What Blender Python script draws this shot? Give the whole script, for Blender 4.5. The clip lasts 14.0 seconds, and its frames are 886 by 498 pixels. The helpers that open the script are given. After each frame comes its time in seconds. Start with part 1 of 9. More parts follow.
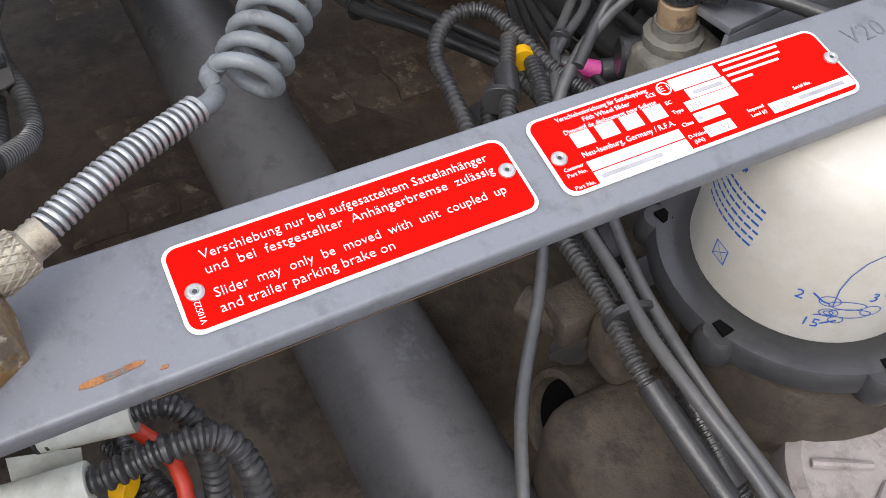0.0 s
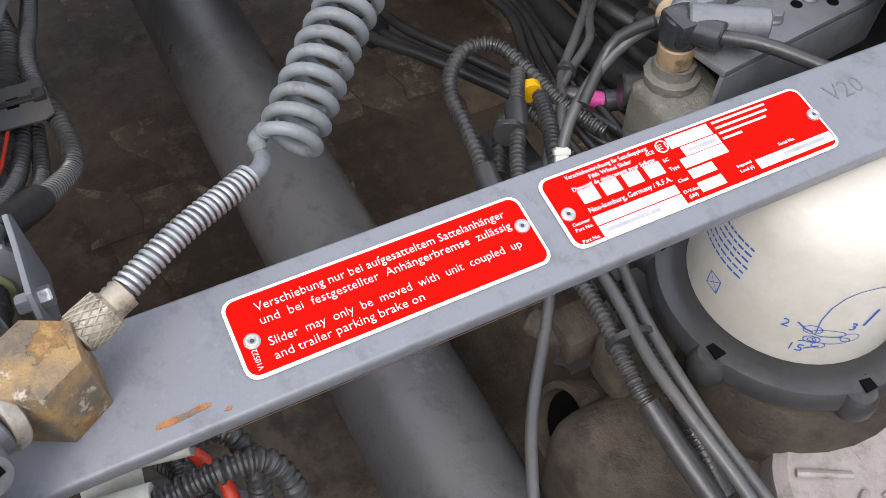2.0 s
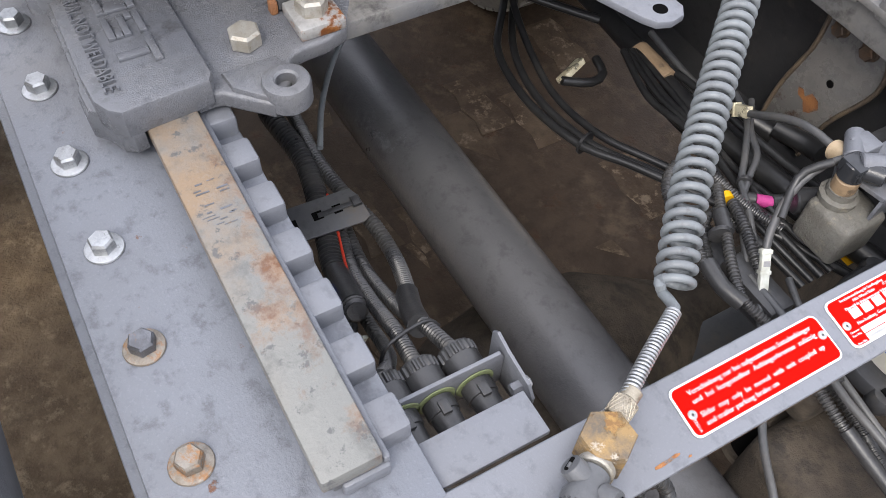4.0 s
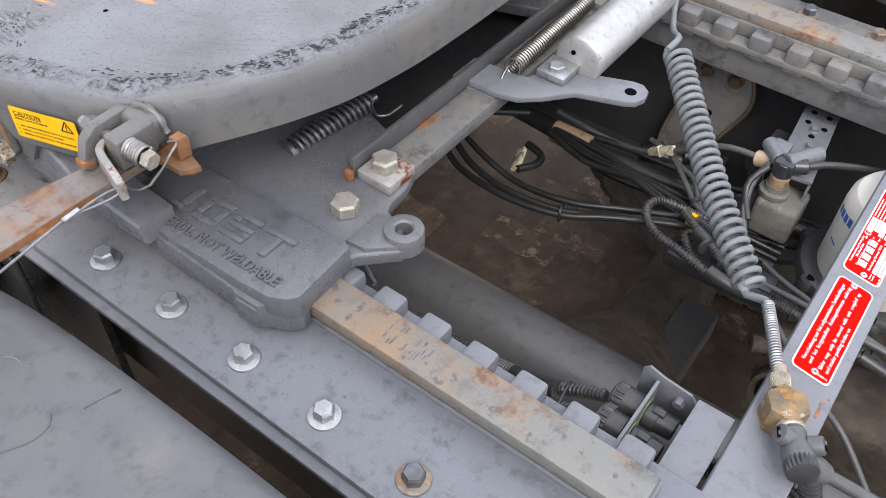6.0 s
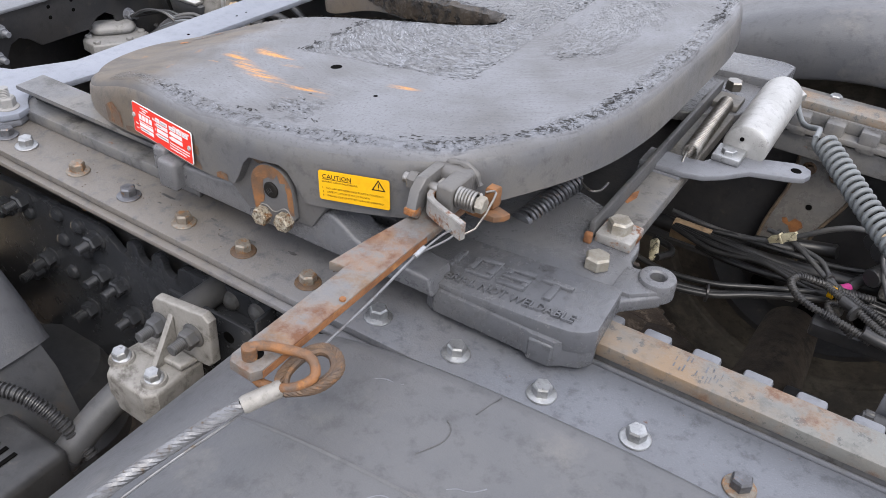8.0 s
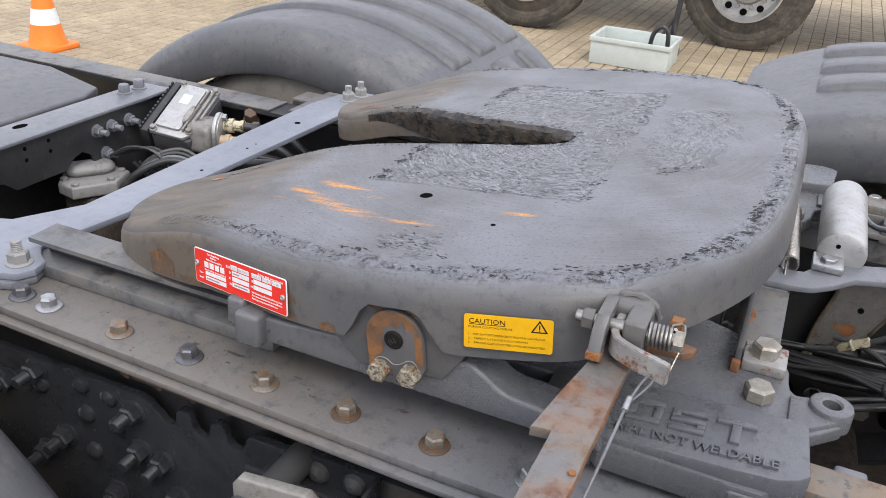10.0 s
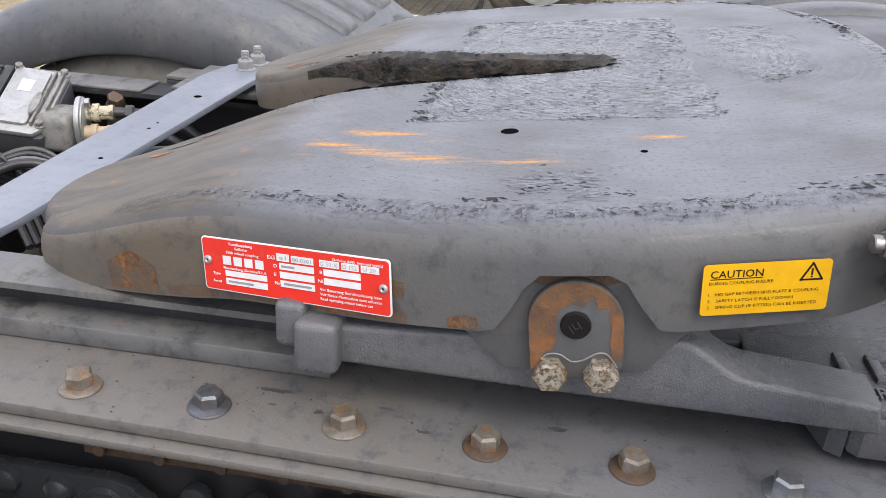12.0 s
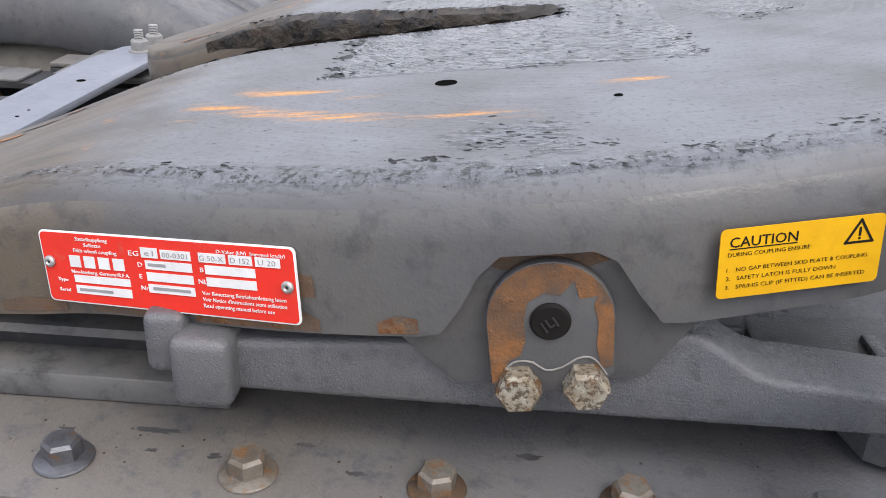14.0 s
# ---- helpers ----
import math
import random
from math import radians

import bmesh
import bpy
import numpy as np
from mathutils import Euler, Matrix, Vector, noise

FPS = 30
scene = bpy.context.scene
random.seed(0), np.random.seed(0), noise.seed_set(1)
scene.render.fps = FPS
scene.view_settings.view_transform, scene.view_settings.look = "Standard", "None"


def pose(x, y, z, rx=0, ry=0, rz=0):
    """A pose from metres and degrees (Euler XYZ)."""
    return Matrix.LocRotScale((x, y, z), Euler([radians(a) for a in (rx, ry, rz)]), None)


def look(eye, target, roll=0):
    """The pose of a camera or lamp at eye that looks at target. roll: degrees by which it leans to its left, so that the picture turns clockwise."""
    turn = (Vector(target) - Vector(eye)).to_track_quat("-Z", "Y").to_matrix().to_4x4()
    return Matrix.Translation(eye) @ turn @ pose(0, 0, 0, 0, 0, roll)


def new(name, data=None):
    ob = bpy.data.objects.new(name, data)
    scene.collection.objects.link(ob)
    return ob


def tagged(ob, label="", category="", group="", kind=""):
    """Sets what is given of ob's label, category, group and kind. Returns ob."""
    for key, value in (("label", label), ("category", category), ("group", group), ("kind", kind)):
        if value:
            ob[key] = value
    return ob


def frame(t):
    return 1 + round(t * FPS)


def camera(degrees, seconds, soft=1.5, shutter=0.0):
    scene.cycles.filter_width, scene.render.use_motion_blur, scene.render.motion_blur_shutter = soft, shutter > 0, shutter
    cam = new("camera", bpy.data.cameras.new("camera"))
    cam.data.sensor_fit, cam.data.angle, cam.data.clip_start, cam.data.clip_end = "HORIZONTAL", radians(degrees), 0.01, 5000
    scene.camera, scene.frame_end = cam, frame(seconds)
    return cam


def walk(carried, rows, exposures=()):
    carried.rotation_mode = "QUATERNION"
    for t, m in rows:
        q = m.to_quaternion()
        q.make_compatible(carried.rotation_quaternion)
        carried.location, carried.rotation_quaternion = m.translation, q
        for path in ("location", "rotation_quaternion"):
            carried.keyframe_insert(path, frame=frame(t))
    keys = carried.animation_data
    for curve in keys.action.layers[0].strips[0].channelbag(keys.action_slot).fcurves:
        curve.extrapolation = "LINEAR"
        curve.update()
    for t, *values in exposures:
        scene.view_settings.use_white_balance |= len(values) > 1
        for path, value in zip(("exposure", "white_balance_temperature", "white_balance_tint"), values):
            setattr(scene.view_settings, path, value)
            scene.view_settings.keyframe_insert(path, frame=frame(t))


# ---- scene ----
cam = camera(55.8, 14.0, 0.8)
PATH = [
    (0, (0.832, 0.328, 1.241), (-0.273, 0.885, -0.33), 0.1),
    (0.5, (0.829, 0.337, 1.26), (-0.262, 0.877, -0.327), -0.2),
    (1, (0.83, 0.338, 1.269), (-0.254, 0.873, -0.324), -0.3),
    (1.5, (0.831, 0.335, 1.278), (-0.247, 0.868, -0.32), -0.4),
    (2, (0.831, 0.317, 1.295), (-0.247, 0.858, -0.301), -0.1),
    (2.5, (0.827, 0.253, 1.337), (-0.236, 0.809, -0.263), 0.6),
    (3, (0.785, 0.155, 1.4), (-0.24, 0.737, -0.215), 2.5),
    (3.5, (0.762, 0.078, 1.474), (-0.238, 0.687, -0.148), 4.3),
    (4, (0.754, 0.025, 1.541), (-0.231, 0.653, -0.082), 3.9),
    (4.2, (0.748, 0.005, 1.557), (-0.229, 0.659, -0.061), 2.4),
    (6.3, (0.589, -0.322, 1.646), (-0.166, 0.838, 0.202), 3.1),
    (6.5, (0.582, -0.357, 1.648), (-0.162, 0.817, 0.21), 3.4),
    (7, (0.554, -0.404, 1.656), (-0.183, 0.818, 0.255), 4.2),
    (7.5, (0.489, -0.487, 1.628), (-0.324, 0.891, 0.428), 4.2),
    (8, (0.404, -0.574, 1.595), (-0.405, 0.837, 0.431), 4.2),
    (8.5, (0.345, -0.599, 1.603), (-0.509, 0.9, 0.591), 3.9),
    (9, (0.282, -0.593, 1.563), (-0.593, 0.955, 0.647), 3.8),
    (9.2, (0.263, -0.591, 1.553), (-0.609, 0.961, 0.641), 3.8),
    (11.3, (-0.112, -0.587, 1.456), (-0.382, 1.184, 0.567), 3.5),
    (11.5, (-0.144, -0.555, 1.423), (-0.398, 1.221, 0.541), 3.4),
    (12, (-0.176, -0.46, 1.368), (-0.412, 1.328, 0.504), 3.3),
    (12.5, (-0.172, -0.398, 1.325), (-0.374, 1.397, 0.468), 2.8),
    (13, (-0.184, -0.366, 1.317), (-0.313, 1.436, 0.46), 2.2),
    (13.5, (-0.187, -0.345, 1.304), (-0.292, 1.458, 0.445), 2.2),
    (14, (-0.185, -0.338, 1.298), (-0.274, 1.467, 0.44), 2.3),
]
walk(cam, [(t, look(eye, target, roll)) for t, eye, target, roll in PATH], exposures=((0, 0.24), (0.5, 0.34), (2.5, 0.36), (4, 0.6), (6.5, 0.4), (8, 0.3), (9, 0.03), (11.5, 0.13), (14, 0.12)))

# ---------------------------------------------------------------- light
SUN = (math.radians(52), math.radians(140))
world = bpy.data.worlds.new("overcast_sky")
scene.world = world
world.use_nodes = True
wn = world.node_tree.nodes
sky = wn.new("ShaderNodeTexSky")
sky.sky_type, sky.sun_disc = "NISHITA", False
sky.sun_elevation, sky.sun_rotation = SUN
sky.air_density, sky.dust_density, sky.ozone_density = 1.2, 4.0, 1.0
mixw = wn.new("ShaderNodeMix")
mixw.data_type = "RGBA"
mixw.inputs[0].default_value = 0.72
mixw.inputs[7].default_value = (8.55, 8.6, 9.5, 1)
world.node_tree.links.new(sky.outputs[0], mixw.inputs[6])
world.node_tree.links.new(mixw.outputs[2], wn["Background"].inputs[0])
wn["Background"].inputs[1].default_value = 0.21
sun_data = bpy.data.lights.new("sun", "SUN")
sun_data.energy, sun_data.angle, sun_data.color = 1.5, math.radians(25), (1.0, 0.96, 0.9)
sun = new("sun", sun_data)
sun.rotation_euler = (math.pi / 2 - SUN[0], 0, math.pi - SUN[1])

CY = 0.466          # centre line of the vehicle
DECK = 0.997        # top of the mounting plates
GROUND = 0.05


# ---------------------------------------------------------------- materials
def material(name, base, rough=0.5, metal=0.0, tint=None, tint_scale=8.0, tint_amount=0.8, dirt=None, dirt_scale=30.0, dirt_low=0.5, dirt_high=0.62, grain=400.0,
             bump=0.3, bump_dist=0.0008, random_tint=0.0, spec=0.5, island=False, speck=0.45, rust=None, rust_scale=14.0, rust_low=0.62, rust_high=0.68, along_x=None, mid_relief=1.6):
    """Base colour with a broad second tint, patches of dirt and rust, specks, varied gloss and relief at two scales."""
    m = bpy.data.materials.new(name)
    m.use_nodes = True
    nt = m.node_tree
    n, l = nt.nodes, nt.links
    b = n["Principled BSDF"]
    b.inputs["Metallic"].default_value = metal
    b.inputs["Specular IOR Level"].default_value = spec
    geo = n.new("ShaderNodeNewGeometry")
    pos = geo.outputs["Position"]

    def noise_node(scale, detail=5.0, rough_=0.6, stretch=None):
        x = n.new("ShaderNodeTexNoise")
        x.inputs["Scale"].default_value, x.inputs["Detail"].default_value, x.inputs["Roughness"].default_value = scale, detail, rough_
        if stretch:
            mp = n.new("ShaderNodeMapping")
            mp.inputs["Scale"].default_value = stretch
            l.new(pos, mp.inputs["Vector"])
            l.new(mp.outputs[0], x.inputs["Vector"])
        else:
            l.new(pos, x.inputs["Vector"])
        return x

    def mix(a, c, fac):
        x = n.new("ShaderNodeMix")
        x.data_type = "RGBA"
        for sock, v in ((6, a), (7, c)):
            if isinstance(v, tuple):
                x.inputs[sock].default_value = (*v, 1)
            else:
                l.new(v, x.inputs[sock])
        l.new(fac, x.inputs[0])
        return x.outputs[2]

    def ramp(src, lo, hi, top=1.0):
        x = n.new("ShaderNodeMapRange")
        x.inputs[1].default_value, x.inputs[2].default_value, x.inputs[4].default_value = lo, hi, top
        l.new(src, x.inputs[0])
        return x.outputs[0]

    def calc(op, a, c):
        x = n.new("ShaderNodeMath")
        x.operation = op
        for k, v in enumerate((a, c)):
            if isinstance(v, (int, float)):
                x.inputs[k].default_value = v
            else:
                l.new(v, x.inputs[k])
        return x.outputs[0]

    broad = noise_node(tint_scale, 7.0, 0.65)
    colour = mix(tuple(base), tuple(tint or tuple(c * 0.7 for c in base)), ramp(broad.outputs[0], 0.40, 0.60, tint_amount))
    fine = noise_node(grain, 4.0, 0.65)
    mid = noise_node(grain / 7, 6.0, 0.7)
    if along_x:          # a second paint towards the rear: (colour, where it is full, where it ends)
        second, full, end = along_x
        sep = n.new("ShaderNodeSeparateXYZ")
        l.new(pos, sep.inputs[0])
        wob = calc("MULTIPLY", calc("SUBTRACT", noise_node(5.0).outputs[0], 0.5), 0.7)
        colour = mix(colour, tuple(second), ramp(calc("ADD", sep.outputs[0], wob), end, full))
    if dirt:
        d = noise_node(dirt_scale, 9.0, 0.72)
        colour = mix(colour, tuple(dirt), ramp(d.outputs[0], dirt_low, dirt_high, 0.9))
    colour = mix(colour, tuple(c * 0.45 for c in base), ramp(mid.outputs[0], 0.52, 0.66, speck))
    colour = mix(colour, tuple(min(0.9, c * 1.5) for c in base), ramp(fine.outputs[0], 0.55, 0.75, speck * 0.6))
    height = calc("ADD", fine.outputs[0], calc("MULTIPLY", mid.outputs[0], mid_relief))
    rough_out = n.new("ShaderNodeMapRange")
    rough_out.inputs[3].default_value, rough_out.inputs[4].default_value = max(0.05, rough - 0.2), min(1, rough + 0.22)
    l.new(calc("ADD", calc("MULTIPLY", broad.outputs[0], 0.6), calc("MULTIPLY", mid.outputs[0], 0.4)), rough_out.inputs[0])
    if rust:
        r = noise_node(rust_scale, 9.0, 0.7)
        mask = ramp(r.outputs[0], rust_low, rust_high)
        hue = mix(tuple(rust), tuple(c * f for c, f in zip(rust, (0.45, 0.38, 0.4))), ramp(noise_node(rust_scale * 4, 6.0).outputs[0], 0.42, 0.6))
        colour = mix(colour, hue, mask)
        height = calc("ADD", height, calc("MULTIPLY", mask, 0.8))
    if random_tint:
        info = n.new("ShaderNodeObjectInfo")
        pick = geo.outputs["Random Per Island"] if island else info.outputs["Random"]
        colour = mix(colour, tuple(min(1, c * 0.5) for c in base), ramp(pick, 0, 1, random_tint))
    l.new(colour, b.inputs["Base Color"])
    l.new(rough_out.outputs[0], b.inputs["Roughness"])
    if bump:
        bp = n.new("ShaderNodeBump")
        bp.inputs["Strength"].default_value, bp.inputs["Distance"].default_value = bump, bump_dist
        l.new(height, bp.inputs["Height"])
        l.new(bp.outputs[0], b.inputs["Normal"])
    return m


ORUST = (0.34, 0.135, 0.035)
PAINT = material("grey_paint", (0.150, 0.158, 0.177), 0.40, tint=(0.128, 0.134, 0.149), tint_scale=4, dirt=(0.178, 0.176, 0.172),
                 dirt_scale=9, dirt_low=0.58, dirt_high=0.72, grain=460, bump=0.3, speck=0.42)
DECKPAINT = material("dusty_deck_paint", (0.132, 0.142, 0.164), 0.42, tint=(0.120, 0.128, 0.146), tint_scale=7, dirt=(0.052, 0.049, 0.046), dirt_scale=17, dirt_low=0.655, dirt_high=0.70,
                     grain=420, bump=0.6, along_x=((0.140, 0.128, 0.114), -0.30, 0.15), speck=0.65, rust=(0.22, 0.105, 0.045), rust_scale=45, rust_low=0.665, rust_high=0.71)
OILSTAIN = material("oily_smudge", (0.058, 0.057, 0.058), 0.34, tint=(0.085, 0.084, 0.085), tint_scale=60, grain=500, bump=0.3)
PAINT_DIRTY = material("dusty_grey_paint", (0.105, 0.107, 0.112), 0.5, tint=(0.165, 0.155, 0.138), tint_scale=10, dirt=(0.042, 0.04, 0.038),
                       dirt_scale=22, dirt_low=0.53, dirt_high=0.64, grain=320, bump=0.4, rust=ORUST, rust_scale=17, rust_low=0.66, rust_high=0.70)
CAST = material("painted_casting", (0.100, 0.105, 0.117), 0.27, tint=(0.116, 0.116, 0.119), tint_scale=9, dirt=(0.034, 0.033, 0.034),
                dirt_scale=13, dirt_low=0.61, dirt_high=0.74, grain=700, bump=0.8, bump_dist=0.0009, speck=0.5, mid_relief=0.07, spec=0.65)
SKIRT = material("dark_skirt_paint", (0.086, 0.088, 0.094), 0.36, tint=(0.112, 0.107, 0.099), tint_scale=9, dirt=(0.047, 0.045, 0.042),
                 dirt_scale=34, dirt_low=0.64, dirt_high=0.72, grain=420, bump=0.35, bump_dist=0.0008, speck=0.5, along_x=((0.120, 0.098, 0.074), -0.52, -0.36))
PALE = material("pale_blue_grey_paint", (0.205, 0.222, 0.262), 0.46, tint=(0.165, 0.18, 0.212), tint_scale=5, dirt=(0.16, 0.165, 0.18), dirt_scale=16, dirt_low=0.6, dirt_high=0.75, grain=500, bump=0.18, speck=0.25)
WORN = material("worn_bracket_steel", (0.34, 0.335, 0.32), 0.42, 0.3, tint=(0.20, 0.195, 0.19), tint_scale=26, rust=ORUST, rust_scale=34, rust_low=0.52, rust_high=0.58, grain=500, bump=0.4)
BLACK_STEEL = material("black_chassis_paint", (0.026, 0.027, 0.030), 0.34, tint=(0.040, 0.039, 0.039), tint_scale=12, dirt=(0.075, 0.068, 0.058),
                       dirt_scale=26, dirt_low=0.58, dirt_high=0.70, grain=380, bump=0.35)
GLOSSBLACK = material("glossy_black_paint", (0.026, 0.028, 0.032), 0.24, tint=(0.032, 0.034, 0.038), tint_scale=10, dirt=(0.046, 0.045, 0.043), dirt_scale=26, dirt_low=0.60, dirt_high=0.72, grain=300, bump=0.3)
FRAME = material("dark_grey_frame_paint", (0.054, 0.056, 0.061), 0.46, tint=(0.074, 0.074, 0.074), tint_scale=7, dirt=(0.085, 0.072, 0.058),
                 dirt_scale=14, dirt_low=0.56, dirt_high=0.70, grain=340, bump=0.35)
SHAFT = material("chipped_shaft_paint", (0.090, 0.090, 0.094), 0.32, tint=(0.112, 0.110, 0.112), tint_scale=6, dirt=(0.26, 0.27, 0.30), dirt_scale=9,
                 dirt_low=0.60, dirt_high=0.76, grain=300, bump=0.4)
PLASTIC = material("black_plastic", (0.028, 0.0285, 0.030), 0.33, spec=0.5, tint=(0.042, 0.042, 0.043), tint_scale=30, dirt=(0.085, 0.074, 0.058),
                   dirt_scale=50, dirt_low=0.60, dirt_high=0.76, grain=600, bump=0.25)
NYLON = material("black_nylon_pipe", (0.014, 0.0142, 0.015), 0.33, spec=0.4, tint=(0.024, 0.024, 0.024), tint_scale=30, dirt=(0.055, 0.047, 0.038), dirt_scale=30, dirt_low=0.62, dirt_high=0.76, grain=600, bump=0.12)
CONDUIT = material("corrugated_black_plastic", (0.032, 0.0325, 0.035), 0.30, spec=0.6, tint=(0.068, 0.066, 0.062), tint_scale=26, dirt=(0.075, 0.066, 0.054),
                   dirt_scale=40, dirt_low=0.60, dirt_high=0.76, grain=600, bump=0.15)
THROAT = material("caked_brown_grease", (0.052, 0.041, 0.030), 0.27, tint=(0.026, 0.022, 0.018), tint_scale=30, dirt=(0.010, 0.010, 0.010), dirt_scale=42, dirt_low=0.48, dirt_high=0.55,
                  rust=(0.13, 0.095, 0.065), rust_scale=22, rust_low=0.58, rust_high=0.68, grain=120, bump=0.8, bump_dist=0.0025, speck=0.3)
GREASEGREY = material("grey_smeared_grease", (0.165, 0.174, 0.194), 0.34, tint=(0.205, 0.217, 0.243), tint_scale=60, dirt=(0.055, 0.056, 0.06), dirt_scale=180, dirt_low=0.60, dirt_high=0.66, grain=500, bump=0.4, speck=0.3)
# black of the grease; on the torn flakes it also paints shadows
GREASE_SHADOW = material("black_grease_and_shadow", (0.010, 0.010, 0.011), 0.5, spec=0.25, tint=(0.022, 0.021, 0.02), tint_scale=60, grain=500, bump=0.8, bump_dist=0.001, speck=0.2)
FENDER = material("weathered_mudguard_plastic", (0.080, 0.083, 0.091), 0.46, tint=(0.105, 0.106, 0.110), tint_scale=5, dirt=(0.155, 0.147, 0.138),
                  dirt_scale=8, dirt_low=0.54, dirt_high=0.72, grain=360, bump=0.5, speck=0.42)
KNURL = material("dull_knurled_brass", (0.37, 0.335, 0.27), 0.42, 0.6, tint=(0.25, 0.215, 0.16), tint_scale=60, dirt=(0.10, 0.08, 0.06), dirt_scale=120, dirt_low=0.56, dirt_high=0.66, grain=700, bump=0.4)
ROPE = material("dull_wire_rope", (0.21, 0.215, 0.225), 0.42, 0.6, tint=(0.14, 0.14, 0.145), tint_scale=60, dirt=(0.10, 0.075, 0.05), dirt_scale=120, dirt_low=0.56, dirt_high=0.66, grain=800, bump=0.3)
HOSE = material("grey_rubber_hose", (0.155, 0.170, 0.178), 0.45, tint=(0.115, 0.123, 0.13), tint_scale=30, dirt=(0.05, 0.048, 0.045),
                dirt_scale=55, dirt_low=0.60, dirt_high=0.70, grain=700, bump=0.2)
ZINC = material("zinc_plated_steel", (0.42, 0.43, 0.44), 0.36, 0.8, tint=(0.30, 0.31, 0.315), tint_scale=70, dirt=(0.13, 0.12, 0.11),
                dirt_scale=130, dirt_low=0.60, dirt_high=0.68, grain=700, bump=0.35)
STAINED = material("rust_stained_bolt", (0.235, 0.215, 0.185), 0.45, 0.4, tint=(0.135, 0.105, 0.075), tint_scale=75, dirt=(0.25, 0.125, 0.05), dirt_scale=95, dirt_low=0.51, dirt_high=0.60, grain=700, bump=0.45)
DARKBOLT = material("dull_dark_bolt", (0.16, 0.165, 0.18), 0.40, 0.7, tint=(0.10, 0.10, 0.105), tint_scale=70, dirt=(0.21, 0.12, 0.06), dirt_scale=110, dirt_low=0.58, dirt_high=0.66, grain=700, bump=0.35)
GALV = material("dull_galvanised_bolt", (0.36, 0.345, 0.31), 0.5, 0.5, tint=(0.24, 0.215, 0.17), tint_scale=70, dirt=(0.15, 0.105, 0.06), dirt_scale=120, dirt_low=0.60, dirt_high=0.68, grain=700, bump=0.35)
FLAKY = material("flaky_galvanised_bolt", (0.40, 0.375, 0.31), 0.55, 0.3, tint=(0.22, 0.165, 0.10), tint_scale=120, dirt=(0.075, 0.050, 0.028), dirt_scale=330, dirt_low=0.50, dirt_high=0.56, rust=(0.30, 0.16, 0.06), rust_scale=110, rust_low=0.53, rust_high=0.60, grain=900, bump=0.8)
STEEL = material("bare_steel", (0.33, 0.32, 0.305), 0.32, 0.9, tint=(0.20, 0.19, 0.175), tint_scale=60, dirt=(0.14, 0.085, 0.045),
                 dirt_scale=80, dirt_low=0.58, dirt_high=0.70, grain=800, bump=0.3)
ALU = material("dull_aluminium", (0.45, 0.45, 0.445), 0.40, 0.6, tint=(0.37, 0.37, 0.36), tint_scale=22, dirt=(0.13, 0.12, 0.11),
               dirt_scale=55, dirt_low=0.62, dirt_high=0.72, grain=600, bump=0.35)
CASTGREY = material("dusty_grey_casting", (0.235, 0.235, 0.232), 0.6, 0.1, tint=(0.285, 0.28, 0.27), tint_scale=14, dirt=(0.13, 0.125, 0.115), dirt_scale=30, dirt_low=0.56, dirt_high=0.70, grain=400, bump=0.4)
CASTALU = material("dusty_cast_aluminium", (0.29, 0.28, 0.26), 0.55, 0.25, tint=(0.20, 0.19, 0.175), tint_scale=20, dirt=(0.085, 0.077, 0.065),
                   dirt_scale=40, dirt_low=0.53, dirt_high=0.66, grain=400, bump=0.55)
RUST = material("rusty_steel", (0.27, 0.115, 0.040), 0.8, tint=(0.155, 0.066, 0.030), tint_scale=30, dirt=(0.40, 0.185, 0.055),
                dirt_scale=24, dirt_low=0.54, dirt_high=0.66, grain=420, bump=0.75, bump_dist=0.0012)
RUST_PATCHY = material("rust_with_paint_left", (0.115, 0.115, 0.118), 0.6, tint=(0.14, 0.13, 0.12), tint_scale=40, rust=(0.36, 0.150, 0.042), rust_scale=38, rust_low=0.455, rust_high=0.52, dirt=(0.04, 0.032, 0.026), dirt_scale=60, dirt_low=0.56, dirt_high=0.62, grain=420, bump=0.7, bump_dist=0.0012)
RUST_COVER = material("brown_and_orange_rust", (0.120, 0.066, 0.036), 0.6, tint=(0.25, 0.105, 0.032), tint_scale=42, dirt=(0.075, 0.060, 0.050), dirt_scale=34, dirt_low=0.52, dirt_high=0.62,
                      rust=(0.42, 0.195, 0.052), rust_scale=62, rust_low=0.57, rust_high=0.67, grain=600, bump=0.7, bump_dist=0.0008)
RUST_FLAKE = material("flaking_orange_rust", (0.30, 0.125, 0.040), 0.75, tint=(0.18, 0.075, 0.030), tint_scale=55, dirt=(0.085, 0.072, 0.062), dirt_scale=48, dirt_low=0.51, dirt_high=0.58,
                      rust=(0.42, 0.20, 0.06), rust_scale=60, rust_low=0.58, rust_high=0.64, grain=500, bump=0.9, bump_dist=0.0012)
STAIN = material("rust_bleeding_through_paint", (0.130, 0.080, 0.050), 0.5, tint=(0.095, 0.072, 0.055), tint_scale=24, rust=(0.26, 0.125, 0.042), rust_scale=42, rust_low=0.50, rust_high=0.58, grain=420, bump=0.5)
BARRUST = material("bare_bar_with_rust", (0.19, 0.165, 0.14), 0.42, 0.3, tint=(0.14, 0.15, 0.165), tint_scale=16, dirt=(0.16, 0.085, 0.035), dirt_scale=20, dirt_low=0.50, dirt_high=0.64,
                   rust=(0.30, 0.150, 0.062), rust_scale=13, rust_low=0.47, rust_high=0.60, grain=420, bump=0.5)
